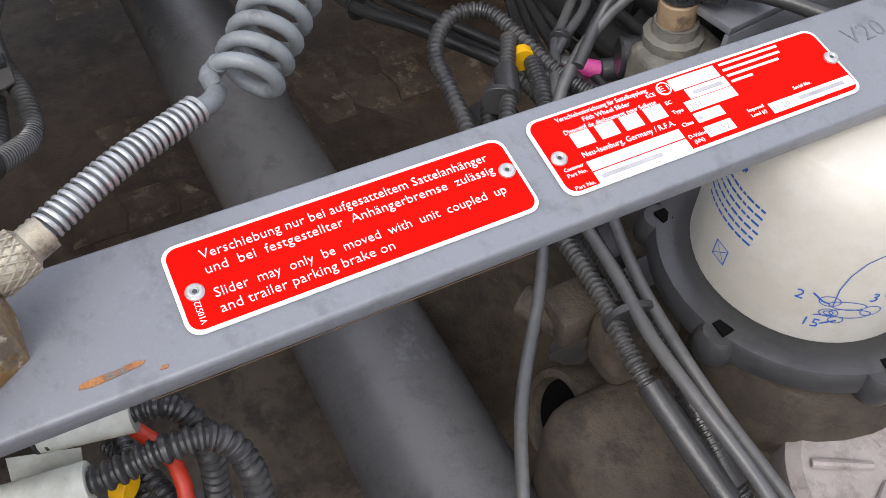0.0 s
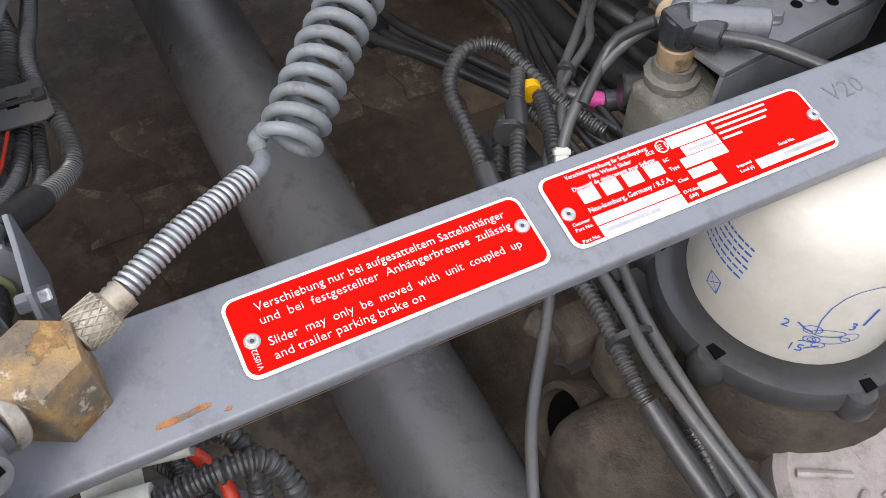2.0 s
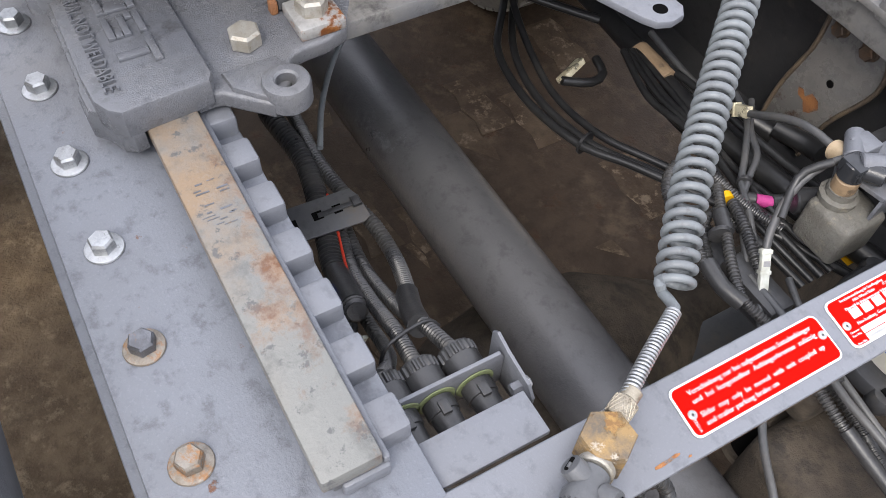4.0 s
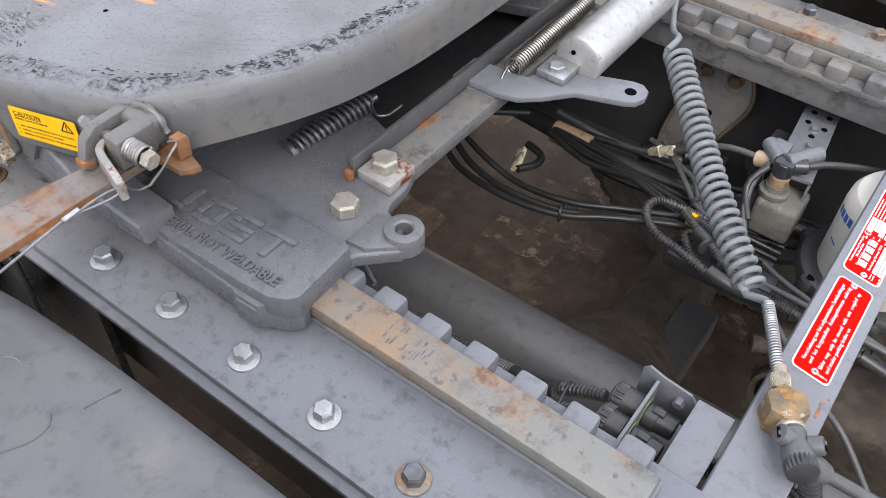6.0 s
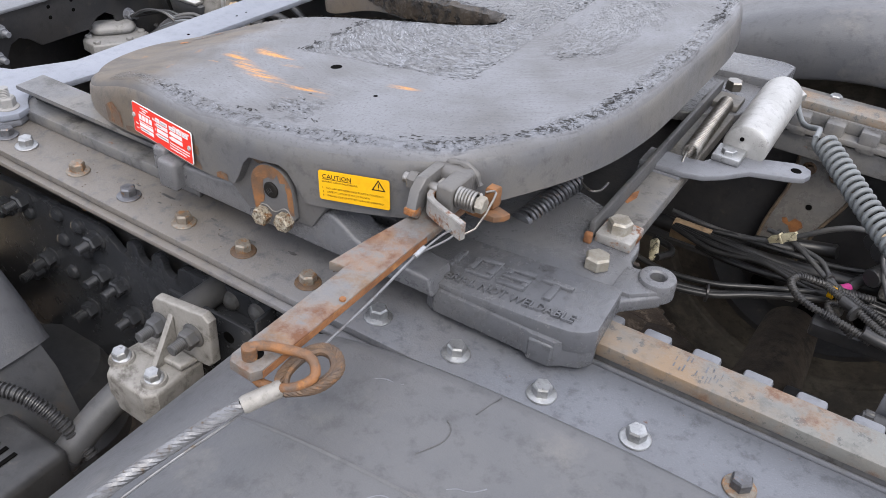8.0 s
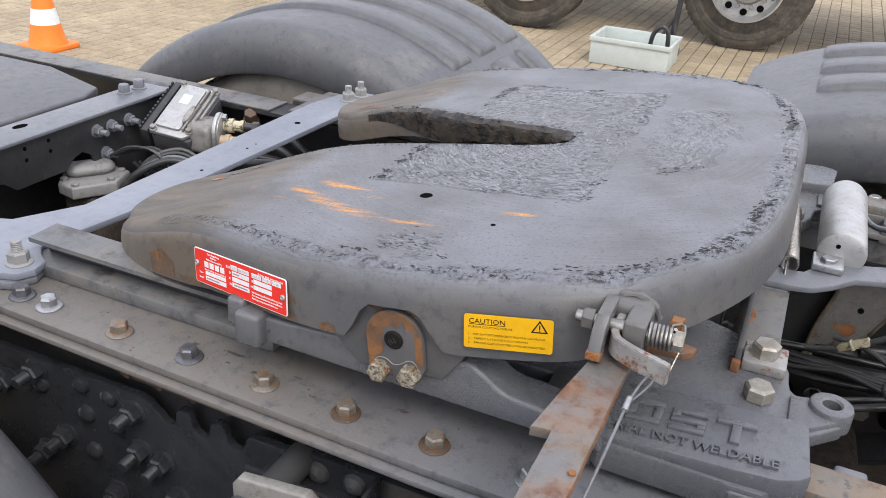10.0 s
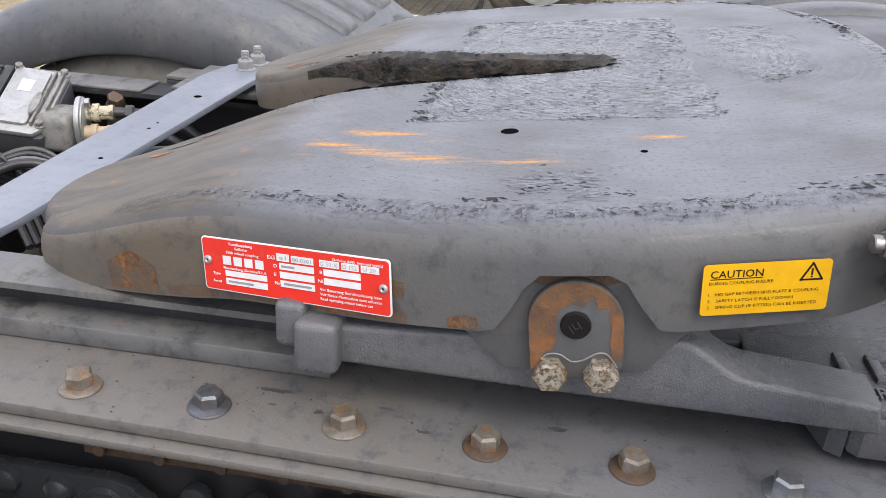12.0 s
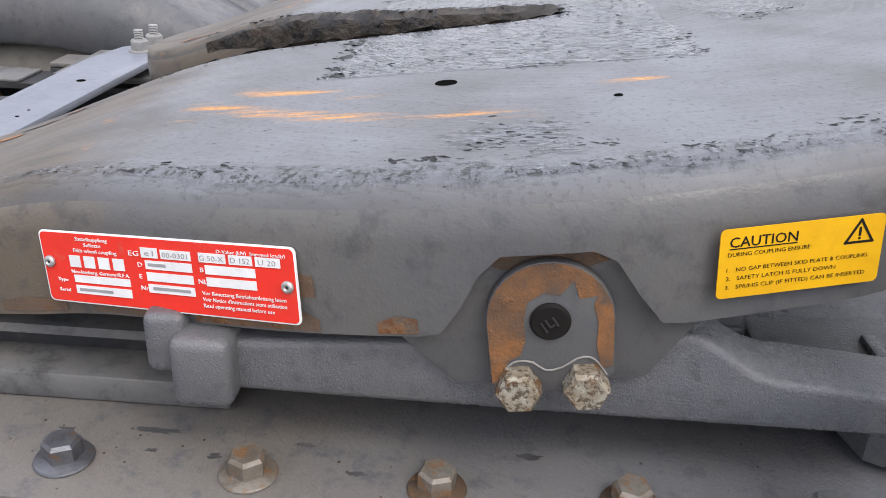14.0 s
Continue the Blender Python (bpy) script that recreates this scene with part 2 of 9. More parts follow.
RUST_BOLT = material("rusty_bolt", (0.125, 0.078, 0.046), 0.55, 0.3, tint=(0.075, 0.058, 0.048), tint_scale=80, dirt=(0.24, 0.115, 0.045),
                     dirt_scale=110, dirt_low=0.56, dirt_high=0.68, grain=600, bump=0.6)
BRASS = material("corroded_brass", (0.27, 0.175, 0.072), 0.58, 0.2, tint=(0.075, 0.072, 0.068), tint_scale=45, dirt=(0.58, 0.54, 0.46), dirt_scale=60, dirt_low=0.57, dirt_high=0.63,
                 rust=(0.42, 0.26, 0.085), rust_scale=48, rust_low=0.53, rust_high=0.58, grain=420, bump=0.9)
RUSTY_RAIL = material("worn_rusty_rail", (0.150, 0.150, 0.143), 0.48, 0.1, tint=(0.215, 0.150, 0.092), tint_scale=11, tint_amount=0.9, dirt=(0.075, 0.077, 0.078),
                      dirt_scale=60, dirt_low=0.57, dirt_high=0.62, grain=300, bump=0.6, bump_dist=0.001, rust=(0.29, 0.165, 0.078), rust_scale=16, rust_low=0.53, rust_high=0.68, along_x=((0.158, 0.160, 0.150), 0.56, 0.38))
DUSTY_RUBBER = material("dust_covered_rubber", (0.205, 0.190, 0.165), 0.85, spec=0.2, tint=(0.14, 0.13, 0.112), tint_scale=6, dirt=(0.085, 0.078, 0.068), dirt_scale=14, dirt_low=0.55, dirt_high=0.68, grain=200, bump=0.6)
RUBBER = material("tyre_rubber", (0.058, 0.053, 0.046), 0.8, spec=0.25, tint=(0.105, 0.092, 0.072), tint_scale=6, dirt=(0.13, 0.115, 0.09),
                  dirt_scale=12, dirt_low=0.5, dirt_high=0.7, grain=300, bump=0.5)
EARTH = material("muddy_metal", (0.050, 0.041, 0.033), 0.75, tint=(0.095, 0.078, 0.060), tint_scale=12, dirt=(0.035, 0.031, 0.027),
                 dirt_scale=26, dirt_low=0.5, dirt_high=0.62, spec=0.22, grain=300, bump=0.9, bump_dist=0.0014)
GREYCAP = material("pinkish_grey_casting", (0.28, 0.25, 0.24), 0.62, tint=(0.21, 0.18, 0.17), tint_scale=18, dirt=(0.13, 0.11, 0.095),
                   dirt_scale=40, dirt_low=0.55, dirt_high=0.68, grain=420, bump=0.45)
WHITE = material("dusty_white_paint", (0.54, 0.527, 0.480), 0.42, tint=(0.465, 0.443, 0.385), tint_scale=14, dirt=(0.36, 0.33, 0.27),
                 dirt_scale=40, dirt_low=0.62, dirt_high=0.76, grain=420, bump=0.12, speck=0.12)
LABELWHITE = material("label_white", (0.74, 0.74, 0.74), 0.45, tint=(0.64, 0.64, 0.64), tint_scale=60, grain=700, bump=0.08, speck=0.12)
RED = material("red_sign_enamel", (0.70, 0.0035, 0.0015), 0.7, tint=(0.64, 0.0035, 0.0015), tint_scale=20, grain=700, bump=0.05, speck=0.05, spec=0.03)
REDWORN = material("scuffed_red_enamel", (0.70, 0.030, 0.018), 0.6, tint=(0.62, 0.032, 0.020), tint_scale=25, dirt=(0.50, 0.12, 0.08), dirt_scale=60, dirt_low=0.60, dirt_high=0.74, grain=500, bump=0.1, speck=0.15, spec=0.25)
REDWIRE = material("red_wire", (0.55, 0.04, 0.015), 0.45)
YELLOW = material("yellow_sticker", (0.70, 0.385, 0.006), 0.5, tint=(0.62, 0.325, 0.006), tint_scale=30, dirt=(0.26, 0.15, 0.02),
                  dirt_scale=35, dirt_low=0.66, dirt_high=0.74, grain=700, bump=0.10, speck=0.12, spec=0.25)
INK = material("black_ink", (0.012, 0.011, 0.010), 0.7, spec=0.15)
# flat black that paints the shade inside holes and slots left uncut
HOLE = material("hole_shade", (0.006, 0.006, 0.006), 1.0, spec=0.0, bump=0)
BLUEINK = material("blue_ink", (0.02, 0.10, 0.42), 0.45)
GREYINK = material("grey_ink", (0.34, 0.34, 0.35), 0.5)
BLUE = material("blue_plastic_ring", (0.02, 0.08, 0.5), 0.4)
PINK = material("magenta_plastic", (0.62, 0.07, 0.30), 0.4)
LIME = material("green_seal", (0.24, 0.28, 0.14), 0.5)
TAN = material("tan_plastic", (0.33, 0.235, 0.145), 0.55, tint=(0.25, 0.17, 0.10), tint_scale=30, dirt=(0.09, 0.065, 0.045), dirt_scale=34, dirt_low=0.56, dirt_high=0.66)
TAPE = material("dirty_white_tape", (0.58, 0.60, 0.55), 0.5, tint=(0.44, 0.44, 0.38), tint_scale=50, dirt=(0.22, 0.205, 0.18),
                dirt_scale=50, dirt_low=0.62, dirt_high=0.72, grain=420, bump=0.4, speck=0.2)
PIPEGREY = material("dusty_dark_grey_cable", (0.062, 0.064, 0.068), 0.40, tint=(0.085, 0.083, 0.080), tint_scale=20, dirt=(0.09, 0.08, 0.068), dirt_scale=40, dirt_low=0.58, dirt_high=0.72, grain=700, bump=0.12)
LABELDIRT = material("yellowed_label_plastic", (0.56, 0.52, 0.38), 0.45, tint=(0.44, 0.38, 0.24), tint_scale=40, dirt=(0.05, 0.045, 0.035), dirt_scale=70, dirt_low=0.52, dirt_high=0.56, grain=600, bump=0.2)
PINKDULL = material("faded_pink_plastic", (0.36, 0.12, 0.15), 0.55, tint=(0.26, 0.10, 0.12), tint_scale=40)
CRUSTED = material("dirt_crusted_grey_block", (0.165, 0.160, 0.142), 0.7, tint=(0.115, 0.108, 0.092), tint_scale=28, dirt=(0.25, 0.22, 0.165), dirt_scale=46, dirt_low=0.57, dirt_high=0.66, grain=300, bump=0.9, bump_dist=0.0016)
ELBOW = material("grey_sprayed_plastic", (0.088, 0.091, 0.096), 0.42, tint=(0.060, 0.061, 0.064), tint_scale=22, dirt=(0.14, 0.135, 0.125), dirt_scale=40, dirt_low=0.60, dirt_high=0.70, grain=500, bump=0.3)
PALETAN = material("pale_tan_plastic", (0.46, 0.36, 0.24), 0.5, tint=(0.36, 0.27, 0.17), tint_scale=60)
EDGEBROWN = material("brown_weathered_edge", (0.095, 0.075, 0.056), 0.5, tint=(0.14, 0.105, 0.07), tint_scale=40, dirt=(0.05, 0.04, 0.032), dirt_scale=60, dirt_low=0.5, dirt_high=0.62, grain=400, bump=0.6)
ORANGE = material("orange_plastic", (0.85, 0.20, 0.012), 0.5, tint=(0.75, 0.17, 0.015), tint_scale=10, speck=0.1)
CRATE = material("pale_grey_plastic", (0.50, 0.54, 0.51), 0.5, tint=(0.43, 0.47, 0.44), tint_scale=6, speck=0.15)
# muddy blocks, their colour darkened further for the shade under the truck
PAVER = material("muddy_shaded_paver", (0.110, 0.078, 0.050), 0.70, tint=(0.050, 0.032, 0.020), tint_scale=9, dirt=(0.23, 0.175, 0.120),
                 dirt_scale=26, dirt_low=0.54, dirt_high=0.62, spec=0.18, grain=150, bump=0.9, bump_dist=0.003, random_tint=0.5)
PAVER_MUD_SHADE = material("muddy_shaded_pavers", (0.110, 0.078, 0.050), 0.70, tint=(0.050, 0.032, 0.020), tint_scale=9, dirt=(0.23, 0.175, 0.120),
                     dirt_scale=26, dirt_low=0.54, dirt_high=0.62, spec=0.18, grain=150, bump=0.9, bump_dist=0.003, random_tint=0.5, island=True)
PAVER_FAR = material("sandy_concrete_pavers", (0.40, 0.325, 0.215), 0.85, tint=(0.31, 0.25, 0.165), tint_scale=2.2, dirt=(0.18, 0.145, 0.10),
                     dirt_scale=9, dirt_low=0.55, dirt_high=0.72, grain=170, bump=0.6, bump_dist=0.002, random_tint=0.4, island=True)
PAVER_SIDE = material("damp_sandy_pavers", (0.21, 0.145, 0.082), 0.75, tint=(0.145, 0.098, 0.056), tint_scale=6, dirt=(0.30, 0.225, 0.14), dirt_scale=14, dirt_low=0.55, dirt_high=0.7,
                      grain=150, bump=1.0, bump_dist=0.007, random_tint=0.25, island=True)
SANDY = material("damp_brown_sand", (0.20, 0.140, 0.080), 0.8, tint=(0.105, 0.070, 0.038), tint_scale=14, dirt=(0.30, 0.225, 0.14), dirt_scale=26, dirt_low=0.54, dirt_high=0.66, grain=160, bump=1.0, bump_dist=0.006, speck=0.6)
FLAKED = material("flaking_bracket_paint", (0.150, 0.148, 0.145), 0.26, tint=(0.16, 0.15, 0.14), tint_scale=26, dirt=(0.20, 0.19, 0.175), dirt_scale=60, dirt_low=0.58, dirt_high=0.64, rust=(0.13, 0.075, 0.040), rust_scale=15,
                  rust_low=0.60, rust_high=0.66, grain=300, bump=0.4, bump_dist=0.001)
# mud colour with the under-truck shade put into it
MUD_SHADE = material("mud_and_shade", (0.062, 0.042, 0.027), 0.6, tint=(0.036, 0.024, 0.015), tint_scale=9, dirt=(0.105, 0.076, 0.050), dirt_scale=10, dirt_low=0.53, dirt_high=0.68, rust=(0.115, 0.062, 0.028), rust_scale=16, rust_low=0.58, rust_high=0.70, spec=0.18, grain=180, bump=0.8, bump_dist=0.002)
SOIL = material("sand_joint", (0.135, 0.102, 0.066), 0.95, tint=(0.095, 0.072, 0.047), tint_scale=4, grain=200, bump=0.7, bump_dist=0.002)



def greasy_top():
    """Grey paint on the coupling plate, scraped along y in patches, with grease flecks, scratches and painted crevice
    shade.
    """
    m = bpy.data.materials.new("scuffed_greasy_paint")
    m.use_nodes = True
    n, l = m.node_tree.nodes, m.node_tree.links
    b = n["Principled BSDF"]
    co = n.new("ShaderNodeTexCoord")

    def tex(scale, stretch, detail=6.0, rough=0.6, turn=0.0):
        mp = n.new("ShaderNodeMapping")
        mp.inputs["Scale"].default_value = stretch
        mp.inputs["Rotation"].default_value = (0, 0, turn)
        l.new(co.outputs["Object"], mp.inputs["Vector"])
        x = n.new("ShaderNodeTexNoise")
        x.inputs["Scale"].default_value, x.inputs["Detail"].default_value, x.inputs["Roughness"].default_value = scale, detail, rough
        l.new(mp.outputs[0], x.inputs["Vector"])
        return x.outputs[0]

    def rng(src, lo, hi, a=0.0, z=1.0):
        x = n.new("ShaderNodeMapRange")
        x.inputs[1].default_value, x.inputs[2].default_value, x.inputs[3].default_value, x.inputs[4].default_value = lo, hi, a, z
        l.new(src, x.inputs[0])
        return x.outputs[0]

    def math_(op, a, c):
        x = n.new("ShaderNodeMath")
        x.operation = op
        for i, v in enumerate((a, c)):
            if isinstance(v, (int, float)):
                x.inputs[i].default_value = v
            else:
                l.new(v, x.inputs[i])
        return x.outputs[0]

    def mix(a, c, fac):
        x = n.new("ShaderNodeMix")
        x.data_type = "RGBA"
        for sock, v in ((6, a), (7, c)):
            if isinstance(v, tuple):
                x.inputs[sock].default_value = (*v, 1)
            else:
                l.new(v, x.inputs[sock])
        l.new(fac, x.inputs[0])
        return x.outputs[2]

    broad = tex(6, (1, 1, 1), 5)
    colour = mix((0.146, 0.152, 0.168), (0.100, 0.100, 0.103), rng(broad, 0.38, 0.62))
    sep = n.new("ShaderNodeSeparateXYZ")
    l.new(co.outputs["Object"], sep.inputs[0])
    dx = math_("ADD", sep.outputs[0], 0.085)
    dist = math_("SQRT", math_("ADD", math_("MULTIPLY", dx, dx), math_("MULTIPLY", sep.outputs[1], sep.outputs[1])), 0)
    angle = math_("ARCTAN2", sep.outputs[1], dx)

    def arcs(scale, along, detail=6.0, rough=0.68, twist=0.0):
        """Noise drawn out along circles about the kingpin."""
        cmb = n.new("ShaderNodeCombineXYZ")
        l.new(dist, cmb.inputs[0])
        l.new(math_("MULTIPLY", angle, along), cmb.inputs[1])
        x = n.new("ShaderNodeTexNoise")
        x.inputs["Scale"].default_value, x.inputs["Detail"].default_value, x.inputs["Roughness"].default_value = scale, detail, rough
        x.inputs["Distortion"].default_value = twist
        l.new(cmb.outputs[0], x.inputs["Vector"])
        return x.outputs[0]

    brush = arcs(210, 0.012)
    worn = rng(tex(4.5, (1, 1, 1), 3), 0.42, 0.62, 0.12, 0.55)
    colour = mix(colour, (0.182, 0.190, 0.206), math_("MULTIPLY", rng(brush, 0.46, 0.64), worn))
    fine = tex(260, (1, 1, 1), 4, 0.7)
    colour = mix(colour, (0.07, 0.072, 0.078), rng(fine, 0.54, 0.66, 0, 0.85))
    wob = math_("MULTIPLY", math_("SUBTRACT", tex(16, (1, 1, 1), 6, 0.65), 0.5), 0.13)

    def zone(x0, x1, y0, y1, soft=0.03, wobble=wob):
        xx, yy = math_("ADD", sep.outputs[0], wobble), math_("ADD", sep.outputs[1], wobble)
        a = math_("MULTIPLY", rng(xx, x0 - soft, x0), rng(xx, x1 + soft, x1))
        c = math_("MULTIPLY", rng(yy, y0 - soft, y0), rng(yy, y1 + soft, y1))
        return math_("MULTIPLY", a, c)

    wob_s = math_("MULTIPLY", wob, 0.22)
    scuff = math_("MAXIMUM", zone(-0.298, -0.048, -0.229, 0.275, 0.005, wob_s), math_("MULTIPLY", zone(0.0, 0.05, -0.08, 0.17, 0.03), 0.8))
    scuff = math_("MAXIMUM", scuff, math_("MULTIPLY", zone(-0.195, -0.145, -0.41, -0.385, 0.015), 0.9))
    edge = n.new("ShaderNodeAttribute")
    edge.attribute_name = "edge"
    band = rng(math_("ADD", edge.outputs["Fac"], math_("MULTIPLY", math_("SUBTRACT", tex(9, (1, 1, 1), 5), 0.5), 1.6)), 0.35, 0.75)
    scuff = math_("MAXIMUM", scuff, band)
    tear = arcs(250, 0.035, 7, 0.70, 0.9)
    sheet = rng(tear, 0.485, 0.515)
    # shade of the crevices between torn sheets, put into the colour as dark lines
    crack_shade = math_("MULTIPLY", rng(math_("ABSOLUTE", math_("SUBTRACT", tear, 0.47), 0), 0.016, 0.004), rng(tex(38, (1, 1, 1), 6, 0.7), 0.47, 0.56))
    clump = tex(250, (1, 0.6, 1), 7, 0.72)
    patch = math_("MAXIMUM", math_("SUBTRACT", scuff, band), 0.0)
    rag = math_("ADD", math_("MULTIPLY", math_("ADD", math_("MULTIPLY", sheet, 0.55), math_("MULTIPLY", clump, 0.45)), patch), math_("MULTIPLY", math_("ADD", clump, math_("MULTIPLY", rng(tex(70, (1, 1, 1), 6, 0.7), 0.47, 0.53), 0.35)), band))
    lump_ = math_("ADD", math_("MULTIPLY", clump, 0.55), math_("MULTIPLY", tex(70, (1, 1, 1), 5, 0.65), 0.45))
    dark = math_("MAXIMUM", math_("MULTIPLY", crack_shade, math_("MULTIPLY", patch, 0.55)), math_("MULTIPLY", rng(lump_, 0.535, 0.550), rng(band, 0.55, 0.95)))
    dark = math_("MAXIMUM", dark, math_("MULTIPLY", rng(lump_, 0.60, 0.615), patch))
    glob = math_("MAXIMUM", rng(tex(30, (1, 1, 1), 9, 0.75), 0.695, 0.705), rng(tex(130, (1, 1, 1), 3, 0.6), 0.725, 0.74))
    colour = mix(colour, (0.200, 0.212, 0.236), math_("MULTIPLY", math_("ADD", math_("MULTIPLY", sheet, 0.5), 0.5), math_("MULTIPLY", patch, 0.5)))
    colour = mix(colour, (0.195, 0.208, 0.238), math_("MULTIPLY", band, 0.5))
    colour = mix(colour, (0.024, 0.024, 0.026), math_("MAXIMUM", dark, glob))
    # brown bare sheet on the rear ramps
    ramp_zone = rng(math_("ADD", sep.outputs[0], math_("MULTIPLY", math_("SUBTRACT", tex(9, (1, 1, 1)), 0.5), 0.22)), -0.38, -0.45, 0, 0.85)
    brown = mix((0.135, 0.112, 0.085), (0.075, 0.066, 0.056), rng(tex(34, (0.2, 1, 1), 6, 0.7), 0.42, 0.62))
    brown = mix(brown, (0.30, 0.14, 0.04), rng(tex(20, (1, 1, 1), 8, 0.7), 0.62, 0.68))
    colour = mix(colour, brown, ramp_zone)

    # orange scratches: strokes of many fine lines between two points
    def stroke(x0, y0, x1, y1, half, low):
        d = math.hypot(x1 - x0, y1 - y0)
        ux, uy = (x1 - x0) / d, (y1 - y0) / d
        wob2 = math_("MULTIPLY", math_("SUBTRACT", tex(11, (1, 1, 1), 3), 0.5), 0.02)
        u = math_("ADD", math_("MULTIPLY", math_("SUBTRACT", sep.outputs[0], x0), ux), math_("MULTIPLY", math_("SUBTRACT", sep.outputs[1], y0), uy))
        v = math_("ADD", math_("SUBTRACT", math_("MULTIPLY", math_("SUBTRACT", sep.outputs[1], y0), ux), math_("MULTIPLY", math_("SUBTRACT", sep.outputs[0], x0), uy)), wob2)
        inside = math_("MULTIPLY", math_("MULTIPLY", rng(u, -0.012, 0.008), rng(u, d + 0.012, d - 0.02)), rng(math_("ABSOLUTE", v, 0), half * 1.35, half * 0.2))
        lines = tex(95, (0.08, 1.0, 1), 5, 0.7, turn=-math.atan2(uy, ux))
        return math_("MULTIPLY", inside, rng(lines, low - 0.03, low + 0.09))

    scr = stroke(-0.376, -0.285, -0.306, -0.324, 0.011, 0.50)
    for s_ in ((-0.311, -0.322, -0.248, -0.340, 0.010, 0.50), (-0.262, -0.337, -0.165, -0.347, 0.008, 0.54), (-0.350, -0.253, -0.258, -0.289, 0.010, 0.50), (-0.110, -0.288, -0.072, -0.280, 0.006, 0.54), (-0.40, -0.30, -0.36, -0.33, 0.006, 0.57),
               (-0.24, -0.36, -0.20, -0.37, 0.006, 0.58)):
        scr = math_("MAXIMUM", scr, stroke(*s_))
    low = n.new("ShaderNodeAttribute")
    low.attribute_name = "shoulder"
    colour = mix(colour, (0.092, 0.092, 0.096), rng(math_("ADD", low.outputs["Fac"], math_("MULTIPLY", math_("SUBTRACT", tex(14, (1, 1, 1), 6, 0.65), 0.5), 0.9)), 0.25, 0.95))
    tone = mix((0.62, 0.27, 0.035), (0.36, 0.17, 0.05), rng(fine, 0.4, 0.6))
    colour = mix(colour, tone, scr)
    l.new(colour, b.inputs["Base Color"])
    gloss = math_("SUBTRACT", rng(broad, 0.3, 0.7, 0.42, 0.56), math_("MULTIPLY", scuff, 0.22))
    b.inputs["Specular IOR Level"].default_value = 0.4
    l.new(math_("ADD", gloss, math_("MULTIPLY", ramp_zone, 0.2)), b.inputs["Roughness"])
    bp = n.new("ShaderNodeBump")
    bp.inputs["Strength"].default_value, bp.inputs["Distance"].default_value = 1.0, 0.0034
    h = math_("ADD", rag, math_("MULTIPLY", brush, 0.10))
    h = math_("ADD", h, math_("MULTIPLY", fine, 0.10))
    h = math_("SUBTRACT", h, math_("MULTIPLY", math_("MAXIMUM", dark, glob), 0.35))
    l.new(h, bp.inputs["Height"])
    l.new(bp.outputs[0], b.inputs["Normal"])
    return m


GREASE = greasy_top()


# ---------------------------------------------------------------- building
def thing(name, label, category, group="", at=(0, 0, 0)):
    e = new(name)
    e.empty_display_size = 0.02
    e.location = at
    return tagged(e, label, category, group)


def finish(name, bm, mat, parent=None, label="", angle=32):
    me = bpy.data.meshes.new(name)
    bmesh.ops.recalc_face_normals(bm, faces=bm.faces)
    bm.to_mesh(me)
    bm.free()
    me.materials.append(mat)
    me.shade_smooth()
    me.set_sharp_from_angle(angle=math.radians(angle))
    ob = new(name, me)
    if parent:
        ob.parent = parent
        if parent.data is None and parent.name not in TILTED:
            ob.matrix_parent_inverse = Matrix.Translation(parent.location).inverted()
    if label:
        tagged(ob, label)
    return ob


TILTED = set()      # things whose parts are built in the thing's own axes


def part(name, bm, mat, parent, label="", angle=32):
    return finish(name, bm, mat, parent, label, angle)


def box(x0, x1, y0, y1, z0, z1, bevel=0.0, bm=None, seg=2):
    bm = bm or bmesh.new()
    tmp = bmesh.new()
    bmesh.ops.create_cube(tmp, size=1)
    bmesh.ops.scale(tmp, vec=(x1 - x0, y1 - y0, z1 - z0), verts=tmp.verts)
    bmesh.ops.translate(tmp, vec=((x0 + x1) / 2, (y0 + y1) / 2, (z0 + z1) / 2), verts=tmp.verts)
    if bevel:
        bmesh.ops.bevel(tmp, geom=tmp.edges[:], offset=bevel, segments=seg, affect="EDGES", profile=0.5)
    return join(bm, tmp)


def join(bm, tmp, m=None):
    if m is not None:
        bmesh.ops.transform(tmp, matrix=m, verts=tmp.verts)
    me = bpy.data.meshes.new("tmp")
    tmp.to_mesh(me)
    tmp.free()
    bm.from_mesh(me)
    bpy.data.meshes.remove(me)
    return bm


def prism(points, z0, z1, bevel=0.0, bm=None, m=None, seg=2):
    """An upright plate of the given outline; m turns or moves it."""
    bm = bm or bmesh.new()
    tmp = bmesh.new()
    face = tmp.faces.new([tmp.verts.new((x, y, z0)) for x, y in points])
    ext = bmesh.ops.extrude_face_region(tmp, geom=[face])
    bmesh.ops.translate(tmp, vec=(0, 0, z1 - z0), verts=[v for v in ext["geom"] if isinstance(v, bmesh.types.BMVert)])
    bmesh.ops.recalc_face_normals(tmp, faces=tmp.faces)
    if bevel:
        rim = [e for e in tmp.edges if abs(e.verts[0].co.z - e.verts[1].co.z) < 1e-7]
        bmesh.ops.bevel(tmp, geom=rim, offset=bevel, segments=seg, affect="EDGES", profile=0.5)
    return join(bm, tmp, m)


